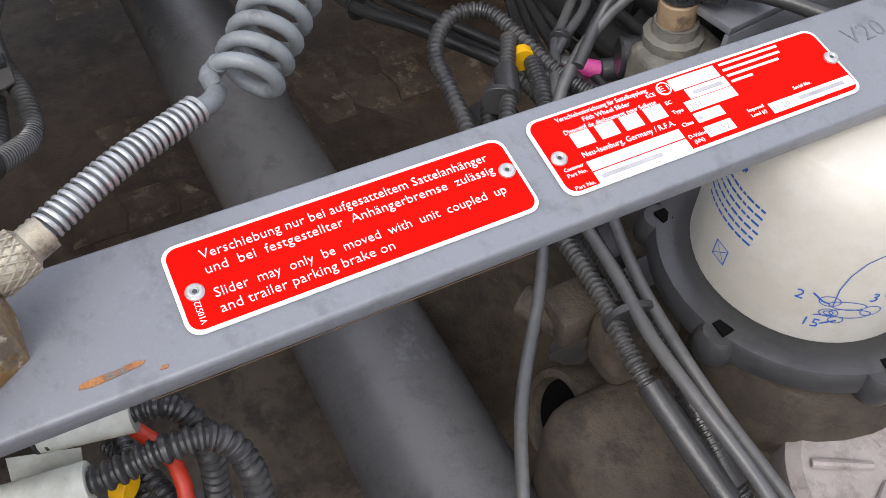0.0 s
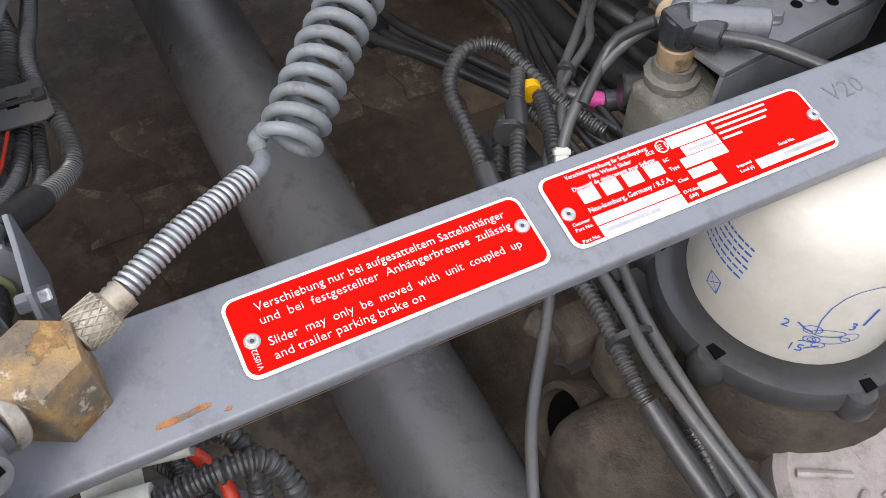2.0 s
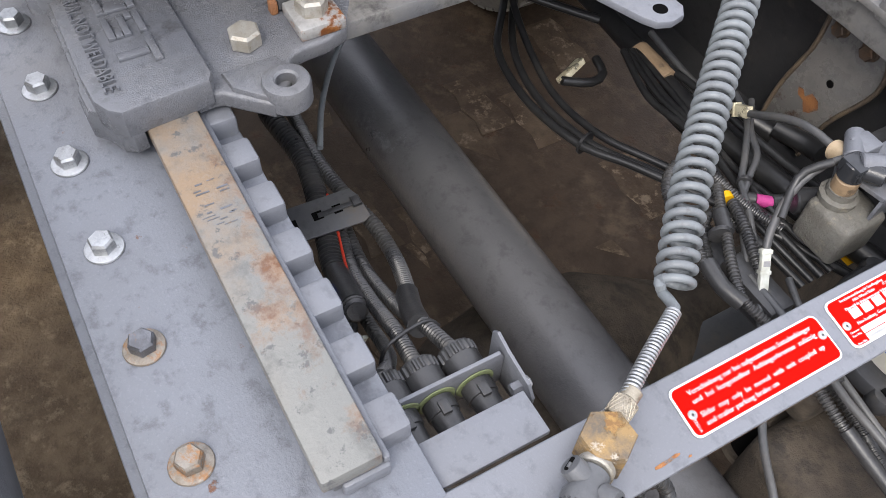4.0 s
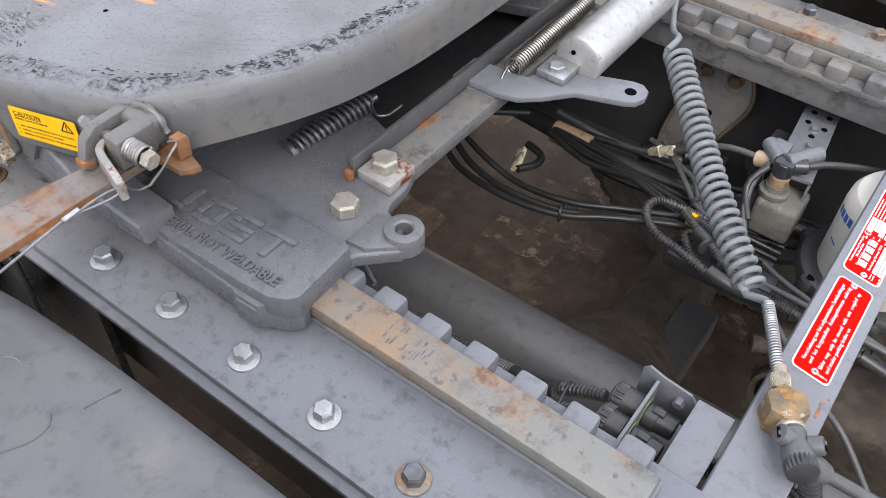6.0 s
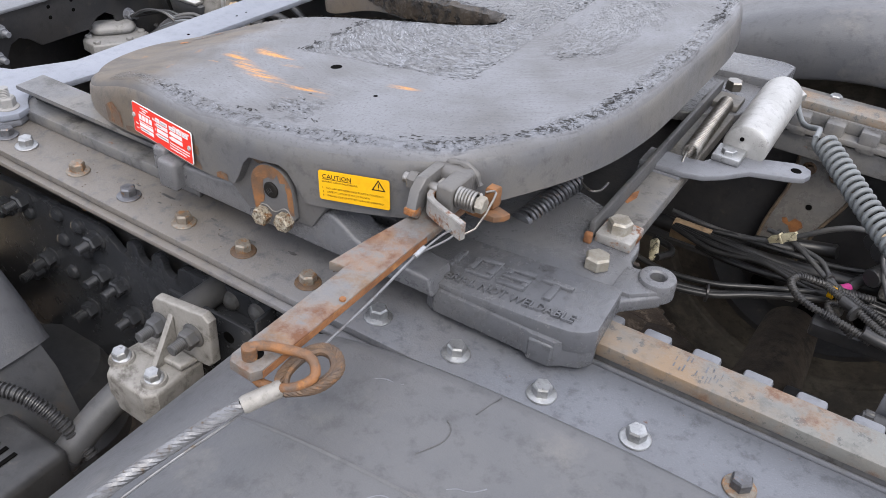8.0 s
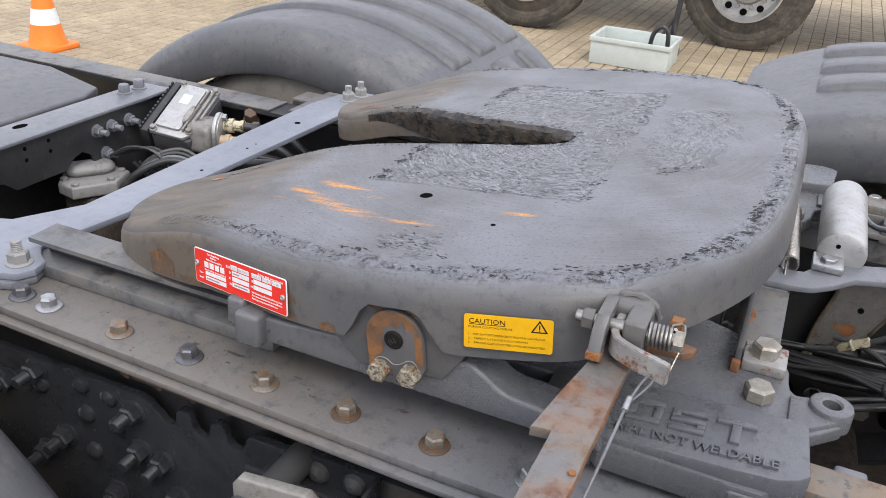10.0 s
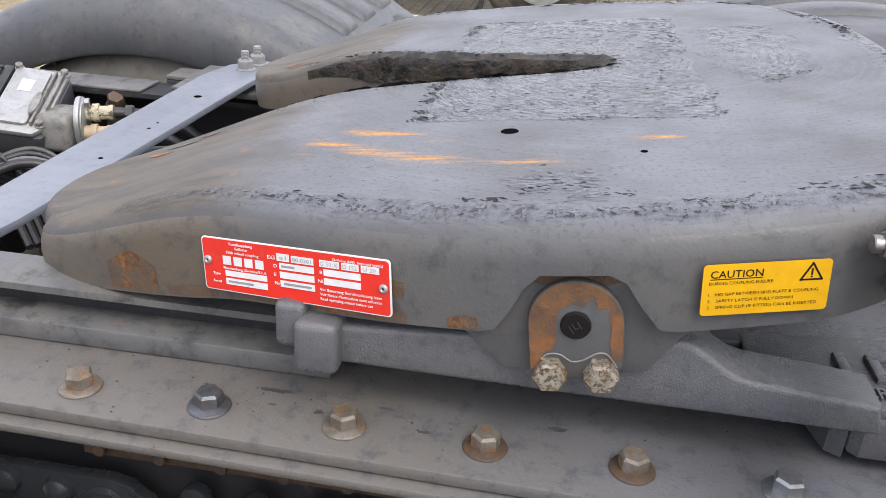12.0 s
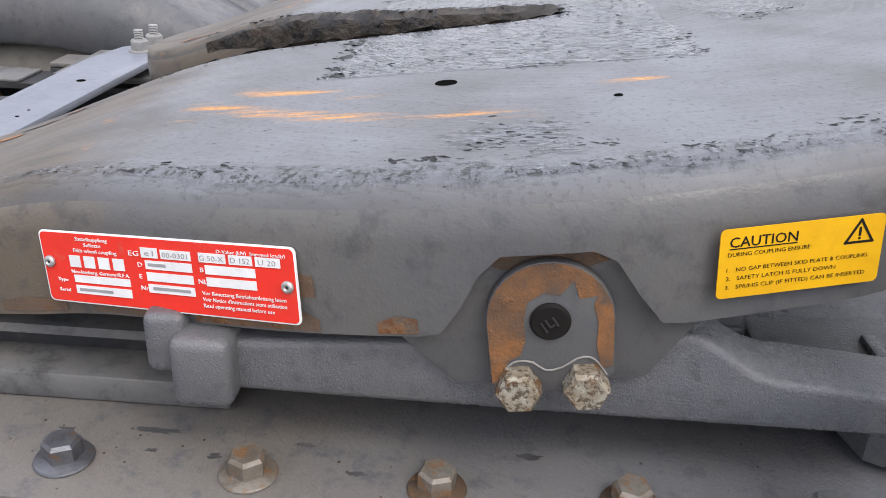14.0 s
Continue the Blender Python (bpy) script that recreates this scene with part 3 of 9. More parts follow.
def lathe(profile, start, axis, n=24, bm=None):
    """Rings of (distance along the axis, radius)."""
    bm = bm or bmesh.new()
    a = Vector(axis).normalized()
    u = a.orthogonal().normalized()
    w = a.cross(u)
    rings = []
    for d, r in profile:
        c = Vector(start) + a * d
        rings.append([bm.verts.new(c + r * (math.cos(k * math.tau / n) * u + math.sin(k * math.tau / n) * w)) for k in range(n)])
    for p, q in zip(rings, rings[1:]):
        for k in range(n):
            bm.faces.new((p[k], p[(k + 1) % n], q[(k + 1) % n], q[k]))
    bm.faces.new(rings[0][::-1])
    bm.faces.new(rings[-1])
    return bm


def rod(p, q, r, bm=None, n=20, edge=0.0):
    d = (Vector(q) - Vector(p)).length
    e = edge or min(r, d / 2) * 0.12
    return lathe([(0, r - e), (e, r), (d - e, r), (d, r - e)], p, Vector(q) - Vector(p), n, bm)


def spline(points, step=0.006):
    """Points along a smooth line through the given ones."""
    ps = [Vector(p) for p in points]
    ps = [2 * ps[0] - ps[1]] + ps + [2 * ps[-1] - ps[-2]]
    out = []
    for a, b, c, d in zip(ps, ps[1:], ps[2:], ps[3:]):
        k = max(2, int((c - b).length / step))
        for i in range(k):
            t = i / k
            out.append(0.5 * (2 * b + (c - a) * t + (2 * a - 5 * b + 4 * c - d) * t * t + (3 * b - a - 3 * c + d) * t ** 3))
    out.append(ps[-2])
    return out


def sweep(line, radius, n=10, bm=None):
    """A round tube along the points; radius is a number or a function of the running length."""
    bm = bm or bmesh.new()
    rings, u, run = [], None, 0.0
    for i, p in enumerate(line):
        d = (line[min(i + 1, len(line) - 1)] - line[max(i - 1, 0)])
        if d.length < 1e-9:
            continue
        d = d.normalized()
        u = d.orthogonal().normalized() if u is None else (u - d * u.dot(d)).normalized()
        w = d.cross(u)
        if i:
            run += (p - line[i - 1]).length
        r = radius(run) if callable(radius) else radius
        rings.append([bm.verts.new(p + r * (math.cos(k * math.tau / n) * u + math.sin(k * math.tau / n) * w)) for k in range(n)])
    for p, q in zip(rings, rings[1:]):
        for k in range(n):
            bm.faces.new((p[k], p[(k + 1) % n], q[(k + 1) % n], q[k]))
    bm.faces.new(rings[0][::-1])
    bm.faces.new(rings[-1])
    return bm


def cable(points, r, bm=None, n=14):
    return sweep(spline(points, 0.012), r, n, bm)


def conduit(points, r, pitch=0.0042, bm=None, n=14):
    """Corrugated conduit."""
    pitch *= 1.2
    line = spline(points, pitch / 4)
    return sweep(line, lambda s: r * (1.03 if (s / pitch) % 1 < 0.5 else 0.76), n, bm)


def helix(axis_points, radius, wire, turns, bm=None, n=8, per=18, phase=0.0):
    line = spline(axis_points, 0.004)
    lens = [0.0]
    for a, b in zip(line, line[1:]):
        lens.append(lens[-1] + (b - a).length)
    out, total = [], int(turns * per)
    u = None
    j = 0
    for i in range(total + 1):
        s = lens[-1] * i / total
        while j < len(lens) - 2 and lens[j + 1] < s:
            j += 1
        f = (s - lens[j]) / max(1e-9, lens[j + 1] - lens[j])
        p = line[j].lerp(line[j + 1], f)
        d = (line[min(j + 2, len(line) - 1)] - line[max(j - 1, 0)]).normalized()
        u = d.orthogonal().normalized() if u is None else (u - d * u.dot(d)).normalized()
        w = d.cross(u)
        a = phase + math.tau * i / per
        out.append(p + radius * (math.cos(a) * u + math.sin(a) * w))
    return sweep(out, wire, n, bm), out


def hexhead(at, axis, across=0.021, height=0.0125, flange=0.0, bm=None, spin=0.3, thick=0.003):
    """A hexagon head with chamfered corners on a washer face."""
    bm = bm or bmesh.new()
    a = Vector(axis).normalized()
    u = a.orthogonal().normalized()
    w = a.cross(u)
    at = Vector(at)
    base = 0.0
    if flange:
        lathe([(0, flange), (thick * 0.5, flange), (thick, flange * 0.82), (thick + 0.0005, flange * 0.6)], at, a, 22, bm)
        base = thick
    R = across / math.sqrt(3)
    rings = []
    for d, r in ((base, R), (base + height * 0.82, R), (base + height, R * 0.84)):
        rings.append([bm.verts.new(at + a * d + r * (math.cos(spin + k * math.tau / 6) * u + math.sin(spin + k * math.tau / 6) * w)) for k in range(6)])
    for p, q in zip(rings, rings[1:]):
        for k in range(6):
            bm.faces.new((p[k], p[(k + 1) % 6], q[(k + 1) % 6], q[k]))
    bm.faces.new(rings[0][::-1])
    bm.faces.new(rings[-1])
    return bm


def stud(at, axis, length=0.03, r=0.006, nut=0.021, bm=None):
    """A threaded end with its nut and washer."""
    a = Vector(axis).normalized()
    bm = hexhead(at, a, nut, nut * 0.62, nut * 0.72, bm)
    steps = int(length / 0.0012)
    prof = [(nut * 0.3 + i * 0.0012, r if i % 2 else r * 0.86) for i in range(steps)]
    return lathe(prof, at, a, 12, bm)


def rounded(w, h, r, n=5):
    """A rounded rectangle about the origin."""
    out = []
    for cx, cy, a0 in ((w / 2 - r, h / 2 - r, 0), (-w / 2 + r, h / 2 - r, 90), (-w / 2 + r, -h / 2 + r, 180), (w / 2 - r, -h / 2 + r, 270)):
        for i in range(n + 1):
            a = math.radians(a0 + 90 * i / n)
            out.append((cx + r * math.cos(a), cy + r * math.sin(a)))
    return out


def frame_of(origin, right, up):
    """A matrix from a sign's own right, up and outward axes."""
    r = Vector(right).normalized()
    u = Vector(up)
    u = (u - r * u.dot(r)).normalized()
    m = Matrix((r, u, r.cross(u))).transposed().to_4x4()
    return Matrix.Translation(origin) @ m


def lettering(words, size, x, y, m, bm, width=0.0, height=0.0, depth=0.0003, turn=0.0, bold=0.0):
    """Adds flat letters to bm, their lower left corner at x, y of the sign; width fits the line to a length."""
    cu = bpy.data.curves.new("tmp", "FONT")
    cu.body, cu.size, cu.extrude, cu.resolution_u, cu.offset = words, size, depth, 2, bold - size * 0.016
    ob = bpy.data.objects.new("tmp", cu)
    scene.collection.objects.link(ob)
    dg = bpy.context.evaluated_depsgraph_get()
    me = bpy.data.meshes.new_from_object(ob.evaluated_get(dg))
    co = np.array([v.co[:] for v in me.vertices]) if len(me.vertices) else np.zeros((1, 3))
    wide = co[:, 0].max() - co[:, 0].min() or 1
    s = width / wide if width else 1.0
    m2 = m @ Matrix.Translation((x, y, 0)) @ Matrix.Rotation(turn, 4, "Z") @ Matrix.Diagonal((s, 1, 1, 1)) @ Matrix.Translation((-co[:, 0].min(), 0, 0))
    me.transform(m2)
    bm.from_mesh(me)
    bpy.data.meshes.remove(me)
    bpy.data.objects.remove(ob)
    bpy.data.curves.remove(cu)
    return bm


def bar(x, y, w, h, m, bm=None, z=0.0006, t=0.0004):
    """A thin printed block with its lower left corner at x, y of the sign."""
    return prism([(x, y), (x + w, y), (x + w, y + h), (x, y + h)], z - t, z, 0, bm, m)


def rivet(x, y, m, parent, r=0.0037):
    c, a = m @ Vector((x, y, 0)), m.to_3x3() @ Vector((0, 0, 1))
    rv = part("rivet", lathe([(0, r), (0.0010, r), (0.0018, r * 0.78), (0.0020, r * 0.50), (0.0012, r * 0.30)], c, a, 18), ALU, parent, "pale aluminium blind rivet")
    part("rivet_bore", lathe([(0.0002, r * 0.32), (0.0013, r * 0.26)], c, a, 12), BLACK_STEEL, rv)


def writing(name, bm, mat, parent, label=""):
    """A block of fine print, too small to pick apart."""
    return tagged(part(name, bm, mat, parent, label), label, kind="stuff")


# ---------------------------------------------------------------- chassis frame
def frame_rail(outer, inner, parent, side):
    """A channel rail: web on the outside, flanges inwards."""
    t = 0.008
    s = 1 if inner > outer else -1
    prof = [(outer, 0.68), (inner, 0.68), (inner, 0.68 + t), (outer + s * t, 0.68 + t), (outer + s * t, 0.972 - t), (inner, 0.972 - t), (inner, 0.972), (outer, 0.972)]
    m = Matrix(((0, 0, 1, 0), (1, 0, 0, 0), (0, 1, 0, 0), (0, 0, 0, 1)))
    return part("frame_rail", prism(prof, -1.75, 1.6, 0.0015, None, m), BLACK_STEEL, parent)


chassis = thing("truck_chassis", "dark grey painted steel ladder frame of a truck", "truck chassis", at=(0, CY, 0.7))
frame_rail(0.037, 0.112, chassis, 1)
frame_rail(0.895, 0.820, chassis, -1)
for y0, y1 in ((0.040, 0.110), (0.822, 0.893)):
    part("flange_dust", box(-1.74, -0.87, y0, y1, 0.9725, 0.9765, 0.001), PAINT_DIRTY, chassis, "dusty worn top of the frame rail")
# rear cross beam, open below
m_x = Matrix(((0, 0, 1, 0), (1, 0, 0, 0), (0, 1, 0, 0), (0, 0, 0, 1)))
beam_out = [(0.05, 0.66), (0.05, 0.980), (0.80, 0.980), (0.80, 0.66), (0.585, 0.66), (0.580, 0.86), (0.568, 0.905), (0.545, 0.918), (0.522, 0.912), (0.500, 0.893), (0.385, 0.893), (0.362, 0.912), (0.340, 0.922), (0.320, 0.915), (0.308, 0.895), (0.300, 0.66)]
rear_beam = part("cross_beam", prism(beam_out, -1.125, -1.115, 0.002, None, m_x), BLACK_STEEL, chassis, "black cross beam with cut-out")
part("beam_flange", prism([(-1.19, 0.05), (-1.19, 0.80), (-1.105, 0.80), (-1.105, 0.05)], 0.980, 0.988, 0.003), PAINT, rear_beam)
for y, z in ((0.585, 0.950), (0.624, 0.950), (0.673, 0.950), (0.602, 0.899), (0.263, 0.950), (0.302, 0.947), (0.285, 0.898)):
    part("stud_bolt", stud((-1.115, y, z), (1, 0, 0), 0.026, 0.0062, 0.019), PAINT, rear_beam)
for y in (0.716, 0.760):
    part("top_bolt", hexhead((-1.160, y, 0.988), (0, 0, 1), 0.021, 0.016, 0.016), PAINT, rear_beam)
part("top_slot", prism([(-1.163 + 0.009 * math.cos(a * 0.3142), 0.452 + 0.016 * math.sin(a * 0.3142)) for a in range(20)], 0.9880, 0.9884), HOLE, rear_beam)
for x, z in ((0.415, 0.965), (0.469, 0.965), (0.470, 0.944), (0.415, 0.943)):
    part("beam_hole", rod((-1.1155, x, z), (-1.1145, x, z), 0.004, n=12), HOLE, rear_beam)


# ---------------------------------------------------------------- slider rails
BOLTS = [(0.1 * k, 0.0 if k >= 0 else -0.0012 * k) for k in range(-5, 6)] + [(-0.656, 0.010), (-0.610, 0.008)]


def hex_flange_bolt(x, y, parent, mat, spin, washer_mat=None):
    b = part("hex_bolt", hexhead((x, y, DECK + 0.0022), (0, 0, 1), 0.0180, 0.0118, 0.0, None, spin), mat, parent)
    part("washer", lathe([(0, 0.0152), (0.0009, 0.0158), (0.0020, 0.0152), (0.0034, 0.0112)], (x, y, DECK), (0, 0, 1), 26), washer_mat or mat, b)


def slider_rail(mirror):
    name = "slider_rail"
    t = thing(name, "grey painted steel slider rail with a toothed rusty locking bar", "slider rail", "slider rails", (0, 0.05 if not mirror else 2 * CY - 0.05, 0.95))

    def Y(y):
        return 2 * CY - y if mirror else y

    def bx(x0, x1, y0, y1, z0, z1, bev):
        return box(x0, x1, min(Y(y0), Y(y1)), max(Y(y0), Y(y1)), z0, z1, bev)

    def cut(bm):
        bmesh.ops.bisect_plane(bm, geom=bm.verts[:] + bm.edges[:] + bm.faces[:], plane_co=(-0.1, 0, 0), plane_no=(1, 0, 0))
        return bm

    def lean(bm, per, c0):
        """Lets the outer edge run inwards towards the rear."""
        for v in bm.verts:
            out = (2 * CY - v.co.y) if mirror else v.co.y
            if out < -0.015:
                out += c0 + per * max(0.0, -0.1 - v.co.x)
                v.co.y = 2 * CY - out if mirror else out
        return bm

    part("mounting_plate", lean(cut(bx(-0.80, 0.60, -0.0325, 0.140, DECK - 0.010, DECK, 0.0018)), 0.022, 0.0), PAINT_DIRTY if mirror else DECKPAINT, t)
    part("angle_flange", lean(cut(bx(-0.86, 0.95, -0.0415, 0.0355, DECK - 0.0190, DECK - 0.0115, 0.002)), 0.022, 0.0), DECKPAINT, t)
    part("angle_web", bx(-0.86, 0.95, 0.022, 0.0355, 0.932, DECK - 0.0195, 0.002), BLACK_STEEL, t)
    part("packing_strip", bx(-0.50, -0.02, -0.002, 0.008, DECK - 0.054, DECK - 0.0195, 0.001), RUST_BOLT, t, "rusty packing strip")
    for k in range(9):
        c_ = Vector((-0.485 + 0.0475 * k, Y(-0.002), DECK - 0.046))
        part("packing_stud", rod(c_, c_ + Vector((0, -0.006 if not mirror else 0.006, 0)), 0.0048, n=10), RUST_BOLT, t)
    # locking bar with the worn top
    lb = part("locking_bar", bx(0.08 if not mirror else -0.3, 0.567, 0.0665, 0.110, DECK + 0.0175, DECK + 0.034, 0.0022), RUSTY_RAIL, t, "worn rusty locking bar")
    part("bar_base", bx(0.08 if not mirror else -0.3, 0.563, 0.0745, 0.109, DECK + 0.0005, DECK + 0.0170, 0.002), PAINT_DIRTY, t, "dusty base under the locking bar")
    part("bar_side", bx(0.08 if not mirror else -0.3, 0.566, 0.1105, 0.1160, DECK + 0.0005, DECK + 0.0215, 0.002), PAINT_DIRTY if mirror else PAINT, t)
    if not mirror:
        rs = random.Random(5)
        for k in range(16):
            x_, y_, l_ = rs.uniform(0.300, 0.350), rs.uniform(0.078, 0.100), rs.uniform(0.004, 0.011)
            part("scuff_mark", box(x_, x_ + rs.uniform(0.0007, 0.0018), y_ - l_ / 2, y_ + l_ / 2, DECK + 0.0341, DECK + 0.0343), DARKBOLT, lb, "dark crosswise scuff")
        part("end_cap", bx(0.5635, 0.5700, 0.0800, 0.1150, DECK + 0.0005, DECK + 0.0165, 0.003), PAINT, t)
    part("bar_weld", bx(0.08 if not mirror else -0.3, 0.560, 0.0705, 0.0745, DECK, DECK + 0.006, 0.002), PAINT, t)
    for k in range(12):
        x = 0.5525 - 0.0535 * k
        bm = bx(x - 0.030, x, 0.1115, 0.1395, DECK - 0.016, DECK + 0.020, 0.004)
        part("tooth", bm, PAINT if not mirror else PAINT_DIRTY, t)
    part("tooth_backing", bx(-0.3, 0.575, 0.1045, 0.128, DECK - 0.055, DECK - 0.0165, 0.003), PAINT_DIRTY if mirror else PAINT, t)
    # rear channel beside the coupling
    if not mirror:
        m_ch = Matrix(((0, 0, 1, 0), (1, 0, 0, 0), (0, 1, 0, 0), (0, 0, 0, 1)))
        lip_ = prism([(0.066, -0.003), (0.066, 0.003), (0.112, 0.004), (0.112, -0.003)], -0.70, -0.325, 0.001, None, m_ch)
        for v in lip_.verts:
            v.co.z += 1.0385
        part("rear_channel", lip_, PAINT_DIRTY, t, "worn brownish top strip")
        web_ = prism([(0.086, DECK + 0.0185), (0.086, 1.044), (0.108, 1.044), (0.108, DECK + 0.0185)], -0.69, -0.325, 0.001, None, m_ch)
        for v in web_.verts:
            if v.co.z > 1.03:
                v.co.z -= 0.009
        part("channel_web", web_, BLACK_STEEL, t)
        part("channel_foot", bx(-0.70, -0.325, 0.056, 0.112, DECK + 0.0005, DECK + 0.018, 0.002), PAINT_DIRTY, t)
    looks = {-5: (STAINED, STAINED), -4: (DARKBOLT, DARKBOLT), -3: (STAINED, STAINED), -2: (STAINED, RUST_BOLT), -1: (STAINED, RUST_BOLT), 4: (DARKBOLT, STAINED), 5: (STAINED, STAINED)}
    for i, (x, y) in enumerate(BOLTS):
        look_, ring_ = looks.get(round(x * 10), (ZINC, ZINC)) if i < 11 else (ZINC, ZINC)
        if i == 11:
            look_, ring_ = DARKBOLT, DARKBOLT
        hex_flange_bolt(x, Y(y), t, look_, 0.3 + 0.7 * math.sin(i * 5.1), ring_)
    return t


near_rail = slider_rail(False)
slider_rail(True)
# oily smudges and grit on the near mounting plate
smear = random.Random(12)
for x, y, l, w in ((-0.360, 0.034, 0.030, 0.007), (-0.357, 0.017, 0.008, 0.004), (-0.322, 0.016, 0.009, 0.006), (-0.311, 0.000, 0.007, 0.007), (-0.243, 0.010, 0.012, 0.005), (-0.410, 0.030, 0.010, 0.004), (-0.205, 0.024, 0.012, 0.004), (-0.150, 0.034, 0.016, 0.006), (-0.275, 0.030, 0.014, 0.004)):
    out_ = []
    for k in range(18):
        a = math.tau * k / 18
        f_ = smear.uniform(0.45, 1.1)
        out_.append((x + l * 0.5 * f_ * math.cos(a), y + w * 0.5 * f_ * math.sin(a)))
    part("smudge", prism(out_, DECK + 0.0001, DECK + 0.0003), OILSTAIN, near_rail, "dark oily smudge")
grit = bmesh.new()
for _ in range(50):
    x, y, s_ = smear.uniform(-0.62, 0.0), smear.uniform(-0.02, 0.06), smear.uniform(0.0002, 0.0007)
    box(x - s_, x + s_ * smear.uniform(0.6, 1.6), y - s_, y + s_ * smear.uniform(0.5, 1.2), DECK, DECK + s_ * 0.7, 0, grit)
tagged(part("grit", grit, PAVER, near_rail, "loose crumbs of dirt"), kind="stuff")


# ---------------------------------------------------------------- front cross bar with its signs
cross_bar = thing("end_bar", "grey painted flat steel end bar carrying two red signs", "cross bar", at=(0.626, 0.45, 0.96))
BZ = 0.9838


def bar_point(y, x=0.626, up=0.0):
    return (x, y, BZ + up - 0.03 * (y - 0.4) - 0.16 * (x - 0.626))


m_bar = frame_of(bar_point(0.4), (0, 1, -0.03), (-1, 0, 0.16))     # right: along the bar; up: to the rear
plate_bm = prism([(-0.40, -0.033), (0.52, -0.033), (0.52, 0.029), (-0.40, 0.029)], -0.012, 0, 0.0024, None, m_bar, 3)
part("flat_bar", plate_bm, PAINT, cross_bar)
part("scratch", prism([(-0.121, -0.0245), (-0.116, -0.0252), (-0.108, -0.0248), (-0.099, -0.0238), (-0.0975, -0.0228), (-0.101, -0.0216), (-0.108, -0.0224), (-0.114, -0.0222), (-0.1205, -0.0228)], 0.0, 0.0004, 0, None, m_bar), RUST_PATCHY, cross_bar, "bare rusty scratch")
part("scratch", prism([(-0.0940, -0.0282), (-0.0915, -0.0286), (-0.0905, -0.0274), (-0.0925, -0.0268)], 0.0, 0.0004, 0, None, m_bar), RUST_PATCHY, cross_bar)
part("chipped_edge", prism([(-0.10, -0.0334), (0.06, -0.0334), (0.06, -0.0332), (-0.10, -0.0332)], -0.0112, -0.0104, 0, None, m_bar), RUST_BOLT, cross_bar)
letters = bmesh.new()
lettering("V20", 0.016, 0.262, 0.004, m_bar, letters, depth=0.0002)
part("stamped_mark", letters, CAST, cross_bar)


def sign_plate(name, m, w, h, parent, label, field=RED, border=0.0016):
    p = part(name, prism(rounded(w, h, 0.006), 0.0, 0.0012, 0.0003, None, m), LABELWHITE, parent, label)
    part("red_field" if field is RED else "yellow_field", prism(rounded(w - 2 * border, h - 2 * border, 0.005), 0.0012, 0.0014, 0, None, m), field, p)
    return p


# warning sign
W1, H1 = 0.149, 0.0400
m1 = frame_of(bar_point(0.3935, 0.6275, 0.0002), (0, 1, -0.03), (-1, 0, 0.16))
s1 = sign_plate("warning_sign", m1, W1, H1, cross_bar, "red warning sign with white German and English text")
bm = bmesh.new()
M = m1 @ Matrix.Translation((0, 0, 0.0016))
lettering("Verschiebung nur bei aufgesatteltem Sattelanhänger", 0.0060, -0.0605, 0.0098, M, bm, 0.124, bold=0.00002)
lettering("und  bei  festgestellter  Anhängerbremse  zulässig", 0.0060, -0.0605, 0.0030, M, bm, 0.124, bold=0.00002)
lettering("Slider  may  only  be  moved  with  unit  coupled  up", 0.0060, -0.0605, -0.0078, M, bm, 0.124, bold=0.00002)
lettering("and trailer parking brake on", 0.0060, -0.0605, -0.0146, M, bm, 0.070, bold=0.00002)
lettering("V1052266", 0.0036, -0.0665, -0.0165, M, bm, 0.013, turn=math.pi / 2)
writing("lettering", bm, LABELWHITE, s1)
rivet(-0.0670, -0.0030, M, s1)
rivet(0.0685, 0.002, M, s1)

# type plate
W2, H2 = 0.1665, 0.0425
m2 = frame_of(bar_point(0.5635, 0.6265, 0.0002), (0, 1, -0.03), (-1, 0, 0.16))
s2 = sign_plate("type_plate", m2, W2, H2, cross_bar, "red type plate with white boxes and a rivet at each end")
M = m2 @ Matrix.Translation((0, 0, 0.0016)) @ Matrix.Diagonal((1.04, 1.05, 1, 1))
bm = bmesh.new()
lettering("Verschiebeeinrichtung für Sattelkupplung", 0.0034, -0.0655, 0.0150, M, bm, 0.047)
lettering("Fifth Wheel Slider", 0.0034, -0.054, 0.0114, M, bm, 0.024)
lettering("Dispositif de déplacement pour Sellette", 0.0034, -0.0655, 0.0078, M, bm, 0.047)
lettering("Neu-Isenburg, Germany / R.F.A.", 0.0040, -0.064, -0.0052, M, bm, 0.047)
for txt, y in (("Customer", -0.0088), ("Part No.", -0.0118), ("Part No.", -0.0182)):
    lettering(txt, 0.0026, -0.0755, y, M, bm, 0.0092)
for txt, x, y in (("ECE", -0.0205, 0.0120), ("EC", -0.0145, 0.0055), ("Type", -0.0145, 0.0000), ("Class", -0.0145, -0.0075), ("D-Value", -0.0155, -0.0140), ("(kN)", -0.0145, -0.0170)):
    lettering(txt, 0.0028, x, y, M, bm)
lettering("Serial No.", 0.0026, 0.047, -0.0085, M, bm)
lettering("Imposed", 0.0026, 0.0185, -0.0115, M, bm)
lettering("Load (t)", 0.0026, 0.0185, -0.0145, M, bm)
for k in range(4):
    bar(0.022, 0.0158 - 0.0034 * k, (0.034, 0.033, 0.03, 0.012)[k], 0.0012, M, bm, 0.0003)
# maker's mark as plain blocks
for x in range(4):
    bar(-0.0640 + 0.0125 * x, 0.0000, 0.0092, 0.0074, M, bm, 0.0003)
writing("lettering", bm, LABELWHITE, s2)
bm = bmesh.new()
